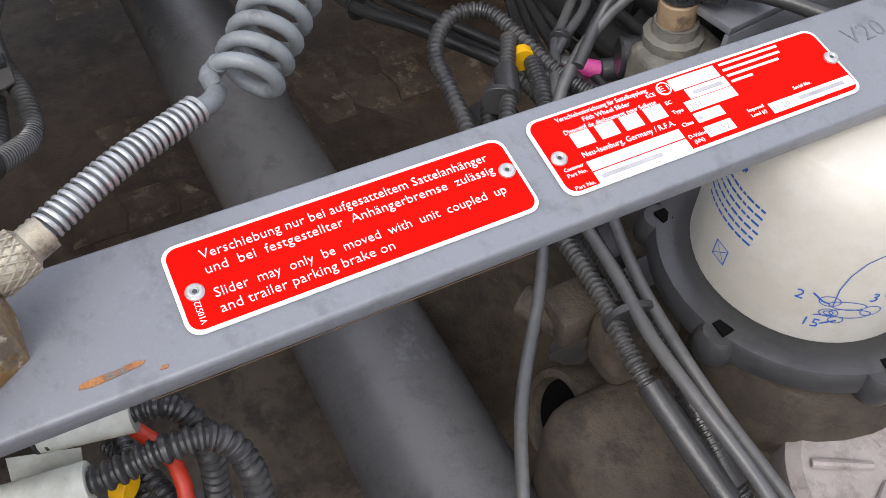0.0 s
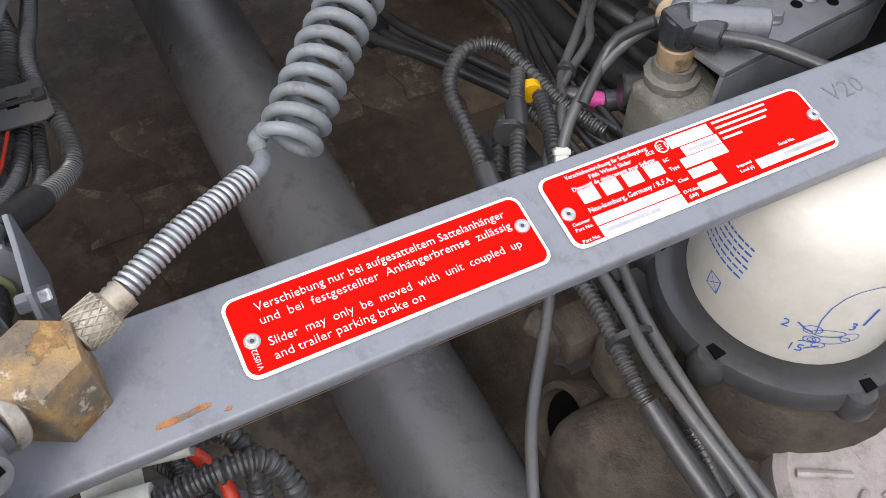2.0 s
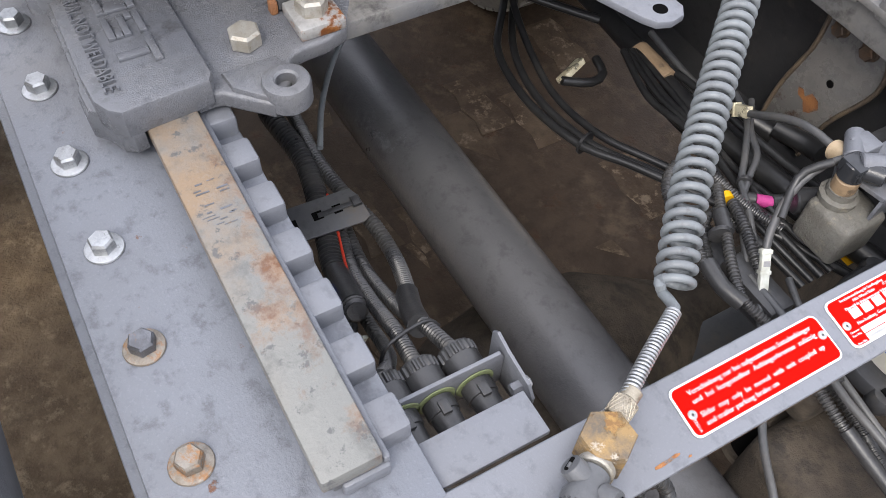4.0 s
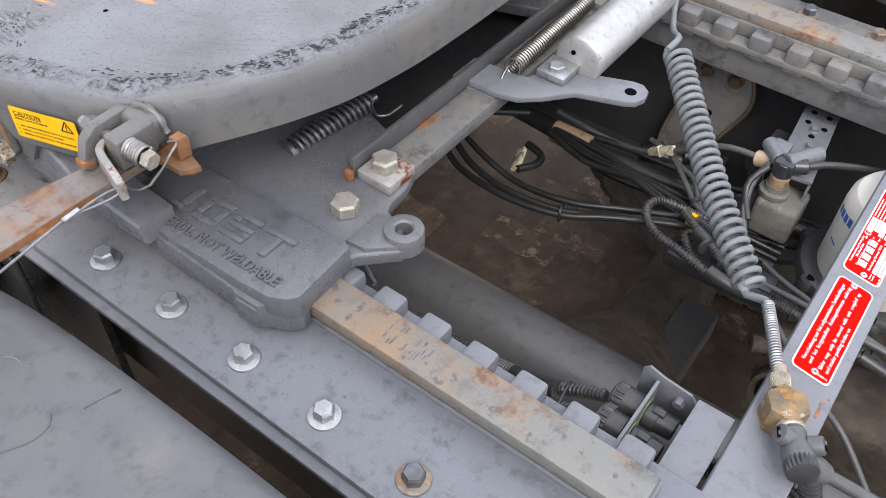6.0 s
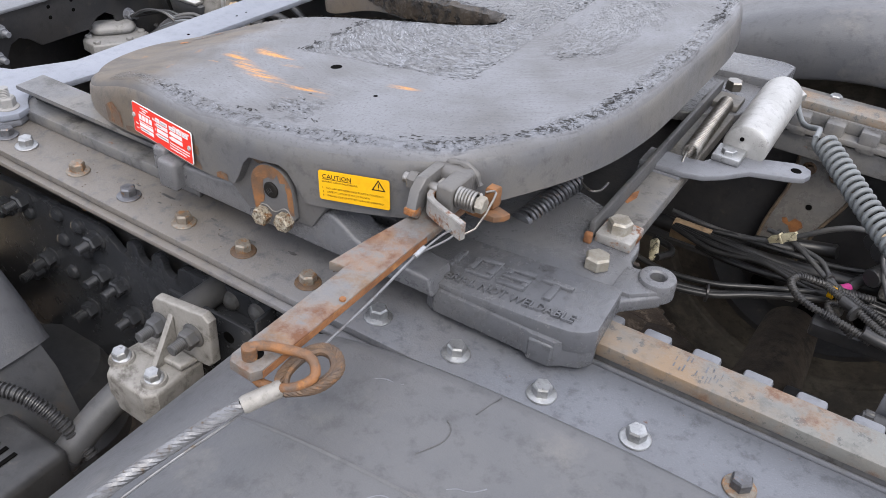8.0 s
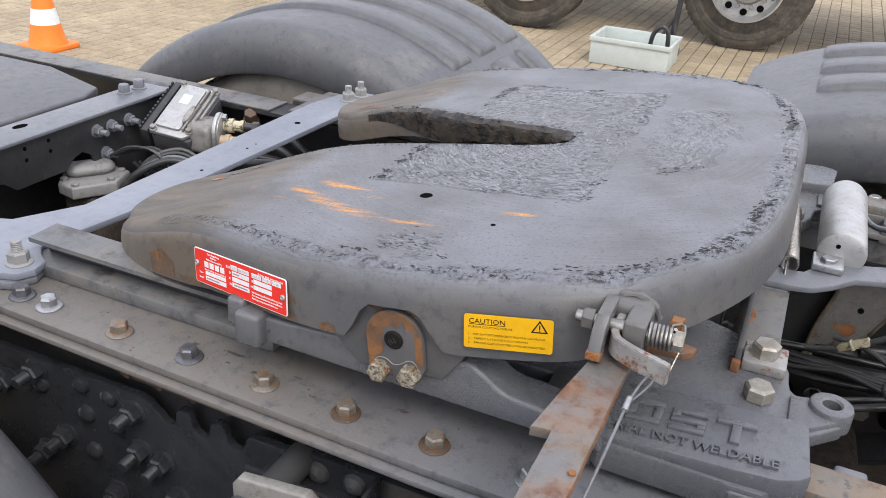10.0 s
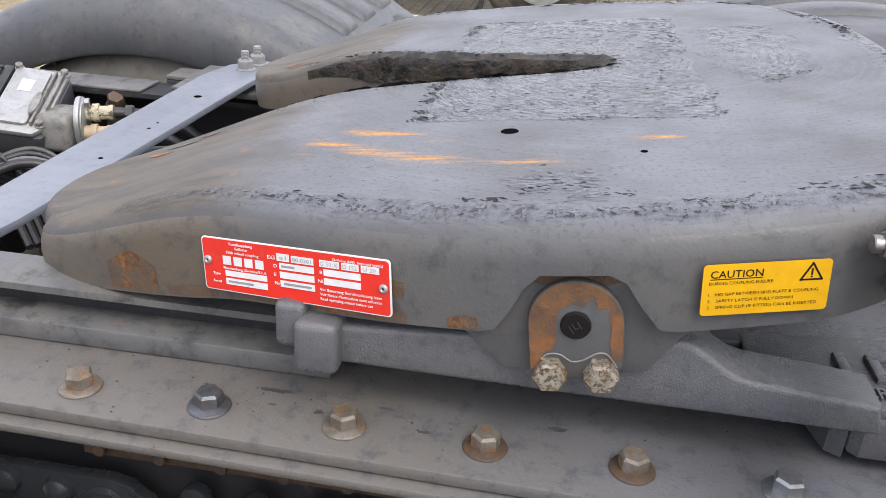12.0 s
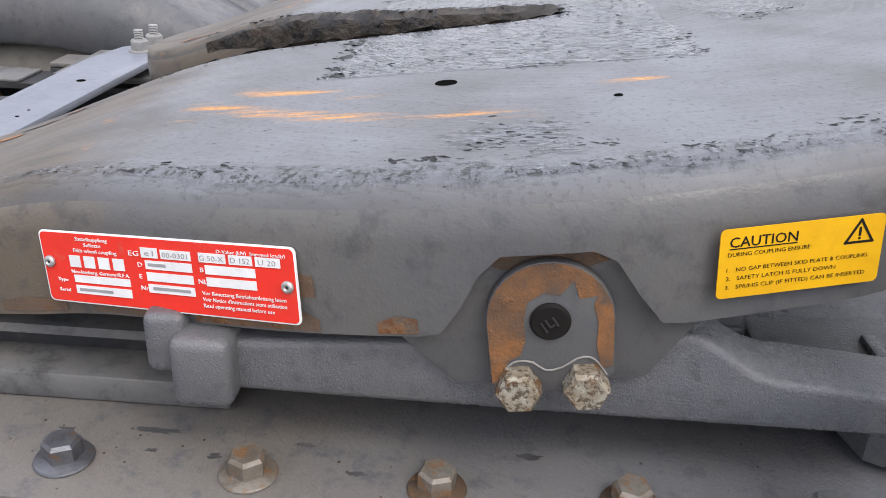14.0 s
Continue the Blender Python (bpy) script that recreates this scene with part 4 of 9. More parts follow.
for x, y, w, h in ((-0.0645, -0.0125, 0.047, 0.0050), (-0.0645, -0.0188, 0.047, 0.0056), (-0.0065, 0.0108, 0.0255, 0.0066), (-0.0020, 0.0045, 0.0220, 0.0056),
                   (-0.0065, -0.0016, 0.0265, 0.0056), (-0.0065, -0.0082, 0.0145, 0.0052), (-0.0065, -0.0165, 0.0145, 0.0056), (0.0295, -0.0165, 0.0135, 0.0056), (0.0435, -0.0165, 0.034, 0.0056)):
    part("white_box", bar(x, y, w, h, M, None, 0.0003), LABELWHITE, s2)
ring = [(-0.0105 + 0.0036 * math.cos(a * math.tau / 20), 0.0140 + 0.0036 * math.sin(a * math.tau / 20)) for a in range(20)]
prism(ring, -0.0001, 0.0003, 0, bm, M)
part("approval_disc", bm, LABELWHITE, s2)
bm = bmesh.new()
lettering("D 152", 0.0044, -0.0055, -0.0155, M, bm, 0.011, depth=0.0006)
lettering("U 20", 0.0044, 0.0305, -0.0155, M, bm, 0.009, depth=0.0006)
lettering("JSL", 0.0044, -0.0055, -0.0008, M, bm, 0.008, depth=0.0006)
for x, y, w in ((0.001, 0.0062, 0.016), (0.046, -0.0145, 0.026), (-0.062, -0.0172, 0.03), (-0.0055, -0.0070, 0.002)):
    bar(x, y, w, 0.0018, M, bm, 0.0006)
writing("stamped_number", bm, GREYINK, s2)
bm = bmesh.new()
prism([(-0.0105 + 0.0029 * math.cos(a * math.tau / 20), 0.0140 + 0.0029 * math.sin(a * math.tau / 20)) for a in range(20)], 0.0003, 0.0005, 0, bm, M)
part("approval_ring", bm, RED, s2)
bm = bmesh.new()
lettering("E1", 0.0042, -0.0130, 0.0125, M, bm, 0.0046, depth=0.0007)
part("approval_letter", bm, LABELWHITE, s2)
rivet(-0.0745, -0.0020, M, s2)
rivet(0.0765, 0.0005, M, s2)


# ---------------------------------------------------------------- air fitting and spiral hose
fitting = thing("air_fitting", "corroded brass air fitting with a black plastic elbow", "air fitting", at=(0.622, 0.24, 0.985))
part("brass_block", prism([(0.6230 + 0.0200 * math.cos(math.radians(a)), 0.2492 + 0.0200 * math.sin(math.radians(a))) for a in range(2, 362, 60)], 0.9850, 1.0225, 0.002), BRASS, fitting)
part("hex_nut", hexhead((0.6165, 0.2545, 1.009), (-0.25, 0.6, 0.10), 0.020, 0.010, 0, None, 0.2), KNURL, fitting)
col = lathe([(0, 0.0070), (0.001, 0.0088)] + [(0.002, 0.0088), (0.0163, 0.0088)] + [(0.018, 0.0070), (0.026, 0.0068)], (0.6125, 0.264, 1.0105), (-0.25, 0.6, 0.08), 30)
knurl_ob = part("knurled_collar", col, KNURL, fitting)
k_ax = Vector((-0.25, 0.6, 0.08)).normalized()
for hand in (1, -1):                        # crossed ridges of the knurling
    ridges = bmesh.new()
    k_u = k_ax.orthogonal().normalized()
    k_w = k_ax.cross(k_u)
    for k in range(16):
        sweep([Vector((0.6125, 0.264, 1.0105)) + k_ax * (0.0022 + 0.0140 * j / 8) + (k_u * math.cos(math.tau * k / 16 + hand * j * 0.11) + k_w * math.sin(math.tau * k / 16 + hand * j * 0.11)) * 0.0090 for j in range(9)], 0.00055, 5, ridges)
    tagged(part("knurling", ridges, KNURL, knurl_ob), kind="stuff")
part("nut_washer", lathe([(0, 0.0125), (0.001, 0.0135), (0.0055, 0.0135), (0.0065, 0.0120)], (0.6335, 0.2345, 1.0080), (0.50, -0.80, 0.32), 24), GALV, fitting, "pale washer ring")
el = lathe([(0, 0.0110), (0.001, 0.0122), (0.014, 0.0118), (0.020, 0.0135), (0.024, 0.0140), (0.034, 0.0128)], (0.6365, 0.2295, 1.0100), (0.50, -0.80, 0.10), 26)
elbow_ob = part("elbow", el, ELBOW, fitting, "grey-sprayed black plastic elbow")
for c_, a_ in (((0.6365, 0.2190, 1.0150), (-0.75, -0.35, 0.56)), ((0.6535, 0.2235, 1.0140), (0.80, 0.35, 0.48))):
    knob = part("clip_knob", lathe([(0, 0.0092), (0.010, 0.0086), (0.012, 0.0080), (0.0125, 0.0060)], c_, a_, 22), ELBOW, elbow_ob)
    top_ = Vector(c_) + Vector(a_).normalized() * 0.0122
    side_v = Vector(a_).normalized().cross(Vector((0, 0, 1))).normalized()
    part("knob_slot", rod(top_ - side_v * 0.0050, top_ + side_v * 0.0050, 0.0019, n=8), HOLE, elbow_ob)
    part("knob_pin", rod(top_ - side_v * 0.0035 + Vector((0, 0, 0.0016)), top_ + side_v * 0.0005 + Vector((0, 0, 0.0016)), 0.0013, n=8), ELBOW, elbow_ob)
grip = [((0.0142 if k % 2 else 0.0128) * math.cos(k * math.tau / 44), (0.0142 if k % 2 else 0.0128) * math.sin(k * math.tau / 44)) for k in range(44)]
part("grip_end", prism(grip, 0.0, 0.012, 0.0008, None, frame_of((0.6525, 0.2040, 1.0130), (0.80, 0.50, 0.0), (-0.1, 0.2, 1))), PLASTIC, elbow_ob, "ribbed grip end")
part("elbow_branch", lathe([(0, 0.0115), (0.022, 0.0110), (0.030, 0.0095)], (0.6500, 0.2120, 1.0090), (0.85, 0.25, -0.45), 22), ELBOW, fitting)
part("outlet_tube", cable([(0.672, 0.2185, 0.997), (0.70, 0.228, 0.985), (0.74, 0.238, 0.968), (0.80, 0.25, 0.93)], 0.0062), PIPEGREY, fitting)
part("outlet_conduit", conduit([(0.664, 0.212, 0.998), (0.678, 0.208, 0.965), (0.70, 0.20, 0.92), (0.74, 0.19, 0.86), (0.78, 0.16, 0.75)], 0.0095), PLASTIC, fitting)

hose = thing("spiral_hose", "grey spiral air hose stretched across to the end bar", "air hose", at=(0.45, 0.5, 1.0))
COIL = [(0.326, 0.616, 1.062), (0.338, 0.601, 1.060), (0.413, 0.512, 1.036), (0.478, 0.438, 1.019), (0.541, 0.377, 0.999)]
start_at = 0.0       # the last turn ends on the outer side
best_ = -1.0
for k in range(36):
    trial, ends = helix(COIL, 0.0135, 0.0042, 1, None, 4, 8, k * math.tau / 36)
    trial.free()
    side_ = (ends[-1] - Vector(COIL[-1])).normalized().dot(Vector((-0.42, -0.82, 0.38)))
    if side_ > best_:
        best_, start_at = side_, k * math.tau / 36
bm, coil_line = helix(COIL, 0.0138, 0.0035, 28, None, 14, 24, start_at)
part("coil", bm, HOSE, hose)
e0, e1 = coil_line[0], coil_line[-1]
part("cylinder_tail", cable([(0.262, 0.752, 1.062), (0.268, 0.735, 1.050), (0.284, 0.70, 1.045), (0.300, 0.668, 1.055), (0.314, 0.645, 1.066), e0], 0.0042), HOSE, hose)
part("fitting_tail", cable([coil_line[-3], e1, e1 + Vector((0.005, -0.003, 0.002)), e1 + Vector((0.009, -0.002, -0.004)), (0.561, 0.358, 1.011), (0.568, 0.346, 1.014), (0.585, 0.314, 1.0155), (0.603, 0.282, 1.0125)], 0.0044, n=12), HOSE, hose)
bm, _ = helix([(0.564, 0.354, 1.0135), (0.572, 0.339, 1.0145), (0.585, 0.314, 1.0155), (0.603, 0.282, 1.0125)], 0.0053, 0.0011, 27, None, 7, 20)
part("spring_sleeve", bm, ZINC, hose, "bright steel spring sleeve")
part("cylinder_union", rod((0.252, 0.757, 1.068), (0.268, 0.748, 1.062), 0.0085, n=12), ALU, hose)


# ---------------------------------------------------------------- slider carriage
carriage = thing("slider_carriage", "grey painted cast slider carriage with lug and cross arm", "slider carriage", at=(0.05, CY, DECK))
TOP = 1.041


def mirrored(pts, mirror):
    return [(x, 2 * CY - y if mirror else y) for x, y in pts]


def slope(bm):
    """The housing's top rises towards the front."""
    for v in bm.verts:
        if v.co.z > 1.046:
            v.co.z += 0.07 * (v.co.x - 0.2)
    return bm


def ring_plate(c, r, hole, z0, z1, bevel=0.004, n=32):
    """A round eye with a real hole through it."""
    prof = [(hole, z0), (r - bevel, z0), (r, z0 + bevel), (r, z1 - bevel), (r - bevel * 0.3, z1 - bevel * 0.3), (r - bevel, z1), (hole + 0.002, z1), (hole, z1 - 0.002), (hole, z0)]
    bm = bmesh.new()
    rings = [[bm.verts.new((c[0] + rr * math.cos(k * math.tau / n), c[1] + rr * math.sin(k * math.tau / n), z)) for k in range(n)] for rr, z in prof[:-1]]
    for p, q in zip(rings, rings[1:] + rings[:1]):
        for k in range(n):
            bm.faces.new((p[k], p[(k + 1) % n], q[(k + 1) % n], q[k]))
    return bm


def casting(mirror):
    """Flat inner web with its lug eye, and the raised housing over the rail."""
    ly = 0.184 if not mirror else 2 * CY - 0.184
    web = mirrored([(-0.30, 0.110), (0.219, 0.120), (0.224, 0.134), (0.238, 0.148), (0.256, 0.167), (0.243, 0.184), (0.229, 0.200), (0.218, 0.1985), (0.210, 0.201), (0.205, 0.208), (0.203, 0.220), (0.202, 0.240), (0.194, 0.262), (0.130, 0.300), (0.06, 0.325), (-0.10, 0.325), (-0.30, 0.25)], mirror)
    c = part("casting", prism(web, TOP - 0.018, TOP, 0.004, None, None, 3), CAST, carriage)
    part("lug_eye", ring_plate((0.243, ly), 0.0212, 0.0088, TOP - 0.016, TOP + 0.011), CAST, c)
    part("lug_root", prism(mirrored([(0.205, 0.140), (0.227, 0.142), (0.243, 0.1568), (0.2525, 0.1660), (0.2330, 0.1800), (0.2335, 0.1990), (0.218, 0.1935), (0.205, 0.190)], mirror), TOP - 0.015, TOP + 0.005, 0.003, None, None, 2), CAST, c)
    top = mirrored([(-0.02, 0.0385), (0.045, 0.0355), (0.166, 0.0338), (0.204, 0.0355), (0.220, 0.0425), (0.2285, 0.052), (0.2235, 0.126), (0.214, 0.131), (-0.02, 0.131)], mirror)
    part("housing", slope(prism(top, TOP - 0.012, 1.057, 0.003, None, None, 2)), CAST, c, "raised cast housing over the rail")
    shoe = mirrored([(0.044, 0.0375), (0.050, 0.0312), (0.160, 0.0305), (0.166, 0.0285), (0.194, 0.0295), (0.203, 0.0385), (0.222, 0.0460), (0.228, 0.054), (0.2265, 0.064), (0.044, 0.064)], mirror)
    part("guide_shoe", prism(shoe, DECK + 0.012, 1.0405, 0.003, None, None, 2), CAST, c)
    part("shoe_toe", prism(mirrored([(0.1625, 0.0310), (0.1675, 0.0265), (0.191, 0.0275), (0.200, 0.0355), (0.2195, 0.0445), (0.224, 0.055), (0.223, 0.064), (0.1625, 0.064)], mirror), DECK + 0.009, 1.036, 0.004, None, None, 3), CAST, c)
    part("housing_wall", prism(mirrored([(-0.33, 0.092), (0.024, 0.085), (0.033, 0.046), (0.0435, 0.040), (0.0435, 0.062), (0.036, 0.070), (0.030, 0.102), (-0.33, 0.106)], mirror), DECK + 0.004, TOP - 0.0045, 0.002), CAST, c)
    part("cheek", prism(mirrored([(0.030, 0.112), (0.221, 0.112), (0.220, 0.130), (0.030, 0.130)], mirror), DECK + 0.026, TOP - 0.0045, 0.002), CAST, c)
    return c


near_cast = casting(False)
casting(True)
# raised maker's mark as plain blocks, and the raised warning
m_top = Matrix.Translation((0.0, 0.0, 1.057))


def block(x, y, w, h):
    part("raised_block", slope(prism([(x, y), (x + w, y), (x + w, y + h), (x, y + h)], -0.001, 0.0038, 0.0014, None, m_top, 2)), CAST, near_cast)


for i, strokes in enumerate(([(0, 0, 0.024, 0.007), (0.018, 0.0075, 0.008, 0.027)], [(0, 0, 0.032, 0.007), (0, 0.027, 0.032, 0.007), (0, 0.0072, 0.008, 0.0196), (0.024, 0.0072, 0.008, 0.0196)],
                             [(0, 0, 0.032, 0.0065), (0, 0.0135, 0.032, 0.0065), (0, 0.027, 0.032, 0.0065), (0.024, 0.0068, 0.008, 0.0064), (0, 0.0203, 0.008, 0.0064)], [(0, 0.027, 0.036, 0.007), (0.014, 0, 0.009, 0.0268)])):
    for sx, sy, sw, sh in strokes:
        block(0.024 + 0.040 * i + sx, 0.068 + sy, sw, sh)
bm = lettering("MATERIAL NOT WELDABLE", 0.0175, 0.022, 0.0465, m_top, bmesh.new(), 0.180, depth=0.0032, bold=0.0004)
writing("raised_lettering", slope(bm), CAST, near_cast, "raised cast warning letters")
# long side beam under the coupling plate
side = [(-0.335, 1.040), (-0.335, 1.064), (-0.31, 1.070), (-0.218, 1.076), (-0.11, 1.080), (-0.082, 1.091), (-0.074, 1.0893), (-0.061, 1.0810), (-0.052, 1.0745), (-0.043, 1.0697), (-0.033, 1.0668), (-0.015, 1.0658), (0.050, 1.0600), (0.054, 1.038), (-0.1, 1.038), (-0.25, 1.039)]
for y0 in (0.062, 2 * CY - 0.018):
    m_side = Matrix(((1, 0, 0, 0), (0, 0, -1, y0), (0, 1, 0, 0), (0, 0, 0, 1)))
    part("side_beam", prism(side, 0.0, 0.044, 0.0045, None, m_side, 3), CAST, carriage)
part("stop_block", box(-0.337, -0.3055, 0.004, 0.05, 1.0365, 1.0765, 0.006, None, 3), CAST, carriage)
part("stop_block_cheek", box(-0.3525, -0.331, 0.0135, 0.05, 1.050, 1.0845, 0.005, None, 3), CAST, carriage)
part("deck_web", box(-0.32, 0.12, 0.20, 2 * CY - 0.20, DECK - 0.02, DECK, 0.004), BLACK_STEEL, carriage)
part("cross_arm", prism([(0.135, 0.215), (0.188, 0.215), (0.190, 2 * CY - 0.215), (0.135, 2 * CY - 0.215)], TOP - 0.022, TOP - 0.002, 0.002), PAINT_DIRTY, carriage, "worn cross arm with rust spots")
part("arm_rust", prism([(0.140, 0.33), (0.152, 0.325), (0.157, 0.345), (0.153, 0.365), (0.148, 0.352)], TOP - 0.002, TOP - 0.0016), RUST, carriage)
part("square_washer", box(0.1525, 0.197, 0.218, 0.262, TOP, TOP + 0.013, 0.002), WORN, carriage, "rusty square washer plate")
part("arm_bolt", hexhead((0.1735, 0.239, TOP + 0.013), (0, 0, 1), 0.026, 0.015, 0, None, 0.5), GALV, carriage)
part("casting_bolt", hexhead((0.175, 0.174, TOP + 0.001), (0, 0, 1), 0.026, 0.015, 0, None, 0.1), GALV, carriage)
part("square_washer", box(0.134, 0.19, 2 * CY - 0.258, 2 * CY - 0.212, TOP, TOP + 0.010, 0.002), PAINT_DIRTY, carriage)
for x, y in ((0.1640, 0.738),):
    part("arm_bolt", hexhead((x, y, TOP + 0.010), (0, 0, 1), 0.024, 0.015, 0, None, 0.9), STEEL, carriage)
part("locking_strip", box(0.1445, 0.1510, 0.216, 0.722, TOP + 0.003, TOP + 0.027, 0.0015), FRAME, carriage, "long thin locking strip on edge")
part("strip_foot", box(0.1425, 0.1520, 0.208, 0.2155, TOP, TOP + 0.014, 0.002), RUST, carriage)


# ---------------------------------------------------------------- air cylinder, lever and springs
air = thing("air_cylinder", "dull aluminium air cylinder lying across the slider carriage", "air cylinder", at=(0.23, 0.62, TOP))
part("cylinder_body", lathe([(0, 0.026), (0.002, 0.0298), (0.004, 0.0308), (0.2, 0.0308), (0.21, 0.0288), (0.216, 0.018)], (0.240, 0.520, 1.0655), (0.0, 1, 0.01), 40), ALU, air)
part("end_plug", rod((0.234, 0.5185, 1.076), (0.234, 0.5202, 1.076), 0.0030, n=14), HOLE, air)
part("clevis", box(0.207, 0.245, 0.482, 0.522, 1.052, 1.062, 0.002), ZINC, air)
part("clevis_bolt", hexhead((0.226, 0.497, 1.062), (0, 0, 1), 0.018, 0.006, 0, None, 0.4), ZINC, air)
lever = thing("release_lever", "grey painted flat steel lever with a hole at its end", "lever", at=(0.22, 0.48, 1.04))
lev = [(0.128, 0.423), (0.128, 0.468), (0.186, 0.470), (0.200, 0.474), (0.225, 0.520), (0.262, 0.530), (0.305, 0.548), (0.318, 0.549), (0.329, 0.541), (0.332, 0.526), (0.327, 0.512), (0.314, 0.504), (0.262, 0.484), (0.236, 0.452), (0.214, 0.432), (0.188, 0.424)]
part("lever_plate", prism(lev, 1.043, 1.0515, 0.0018), PAINT, lever)
part("lever_hole", rod((0.3125, 0.526, 1.0420), (0.3125, 0.526, 1.0519), 0.0075, n=20), HOLE, lever)
part("pivot_tab", prism([(0.128, 0.423), (0.186, 0.423), (0.186, 0.470), (0.128, 0.470)], 1.033, 1.0425, 0.001), PAINT, lever)
bm, _ = helix([(0.181, 0.470, 1.058), (0.173, 0.668, 1.055)], 0.0103, 0.0016, 40, None, 7, 16)
spring = thing("tension_spring", "bright steel tension spring hooked to the lever", "spring", at=(0.176, 0.56, 1.05))
part("spring_coil", bm, STEEL, spring)
part("hook", cable([(0.176, 0.478, 1.058), (0.177, 0.462, 1.058), (0.178, 0.452, 1.050), (0.177, 0.447, 1.046)], 0.0016), STEEL, spring)
part("hook", cable([(0.1735, 0.660, 1.056), (0.173, 0.680, 1.056), (0.170, 0.692, 1.051)], 0.0016), STEEL, spring)


# ---------------------------------------------------------------- coupling plate (fifth wheel)
TILT_M = Matrix.Translation((0, CY, 1.1834)) @ Matrix.Rotation(-math.atan(0.1202), 4, "Y") @ Matrix.Rotation(-0.0118, 4, "X")
wheel = thing("fifth_wheel", "grey greasy cast fifth wheel coupling plate with scraped paint", "fifth wheel", at=(0, 0, 0))
wheel.matrix_basis = TILT_M
TILTED.add(wheel.name)

HALF = [(0.150, 0.0), (0.150, -0.10), (0.146, -0.18), (0.130, -0.262), (0.094, -0.338), (0.046, -0.390), (0.0, -0.414), (-0.045, -0.4275), (-0.12, -0.4410), (-0.20, -0.4430), (-0.275, -0.434), (-0.35, -0.4155),
        (-0.42, -0.397), (-0.50, -0.376), (-0.565, -0.354), (-0.608, -0.314), (-0.622, -0.255), (-0.608, -0.20), (-0.56, -0.163), (-0.48, -0.138), (-0.41, -0.112), (-0.34, -0.086), (-0.25, -0.063), (-0.17, -0.046), (-0.128, -0.024), (-0.119, 0.0)]


def closed_spline(pts, step):
    n = len(pts)
    out = []
    for i in range(n):
        a, b, c, d = (Vector((*pts[(i + k) % n], 0)) for k in (-1, 0, 1, 2))
        k = max(1, int((c - b).length / step))
        for j in range(k):
            t = j / k
            out.append(0.5 * (2 * b + (c - a) * t + (2 * a - 5 * b + 4 * c - d) * t * t + (3 * b - a - 3 * c + d) * t ** 3))
    return out


def smooth(a, b, x):
    t = min(1.0, max(0.0, (x - a) / (b - a)))
    return t * t * (3 - 2 * t)


def ramp_drop(x):
    """How far the rear ramps bend down."""
    return 0.042 * smooth(-0.37, -0.62, x) ** 1.2


def skirt_depth(p, out):
    """Depth of the side wall below the top; an arch is cut over each pivot."""
    d = 0.073 - 0.023 * smooth(-0.42, -0.58, p.x)
    d = d + (0.056 - d) * smooth(-0.02, 0.10, p.x)
    if abs(p.y) > 0.38:
        d -= (d - 0.0325) * smooth(-0.213, -0.180, p.x) * smooth(-0.107, -0.137, p.x)
    if abs(p.y) < 0.36 and p.x < -0.1:
        d = 0.046
    return d


ring0 = closed_spline(HALF + [(x, -y) for x, y in HALF[-2:0:-1]], 0.009)
N0 = len(ring0)
norms = []
for i in range(N0):
    d = (ring0[(i + 1) % N0] - ring0[i - 1]).normalized()
    norms.append(Vector((-d.y, d.x, 0)))
area = sum(a.x * b.y - b.x * a.y for a, b in zip(ring0, ring0[1:] + ring0[:1]))
if area > 0:
    norms = [-v for v in norms]
bm = bmesh.new()


def rim(i):
    p = ring0[i]
    side_ = 0.022 - 0.006 * smooth(0.0, 0.12, p.x)
    if p.x < -0.11 and abs(p.y) < 0.34:
        side_ = 0.010
    return side_


def plate_vert(p, w):
    return bm.verts.new((p.x, p.y, w - ramp_drop(p.x)))


rows = []
for k, (o, w) in enumerate(((0.0, 0.0), (0.38, -0.05), (0.70, -0.19), (0.90, -0.42), (1.0, -0.72))):
    rows.append([plate_vert(ring0[i] + norms[i] * rim(i) * o, w * 0.034) for i in range(N0)])
rows.append([plate_vert(ring0[i] + norms[i] * rim(i), -skirt_depth(ring0[i], rim(i))) for i in range(N0)])
rows.append([plate_vert(ring0[i] + norms[i] * (rim(i) - 0.013), -skirt_depth(ring0[i], rim(i))) for i in range(N0)])
rows.append([plate_vert(ring0[i] + norms[i] * (rim(i) - 0.014), -0.022) for i in range(N0)])
for p, q in zip(rows, rows[1:]):
    for k in range(N0):
        bm.faces.new((p[k], p[(k + 1) % N0], q[(k + 1) % N0], q[k]))
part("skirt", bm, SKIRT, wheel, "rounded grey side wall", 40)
bm = bmesh.new()
lay = bm.verts.layers.float.new("edge")
low_ = bm.verts.layers.float.new("shoulder")


def edge_part(i):
    """How much torn grease the rim carries: little in the throat and on the horns."""
    return (0.25 if abs(ring0[i].y) < 0.30 and ring0[i].x < -0.1 else 1.0) * (0.3 if ring0[i].x < -0.5 else 1.0)


rings = []
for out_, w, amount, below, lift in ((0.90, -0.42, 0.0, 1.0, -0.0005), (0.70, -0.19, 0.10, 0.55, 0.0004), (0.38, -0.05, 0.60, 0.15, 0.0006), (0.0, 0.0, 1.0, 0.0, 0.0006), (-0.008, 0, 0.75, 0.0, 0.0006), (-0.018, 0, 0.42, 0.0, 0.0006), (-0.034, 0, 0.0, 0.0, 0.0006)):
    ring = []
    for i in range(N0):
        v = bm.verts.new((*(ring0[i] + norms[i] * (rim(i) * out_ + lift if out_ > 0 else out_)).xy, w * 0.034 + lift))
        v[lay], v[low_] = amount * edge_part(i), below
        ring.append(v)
    rings.append(ring)
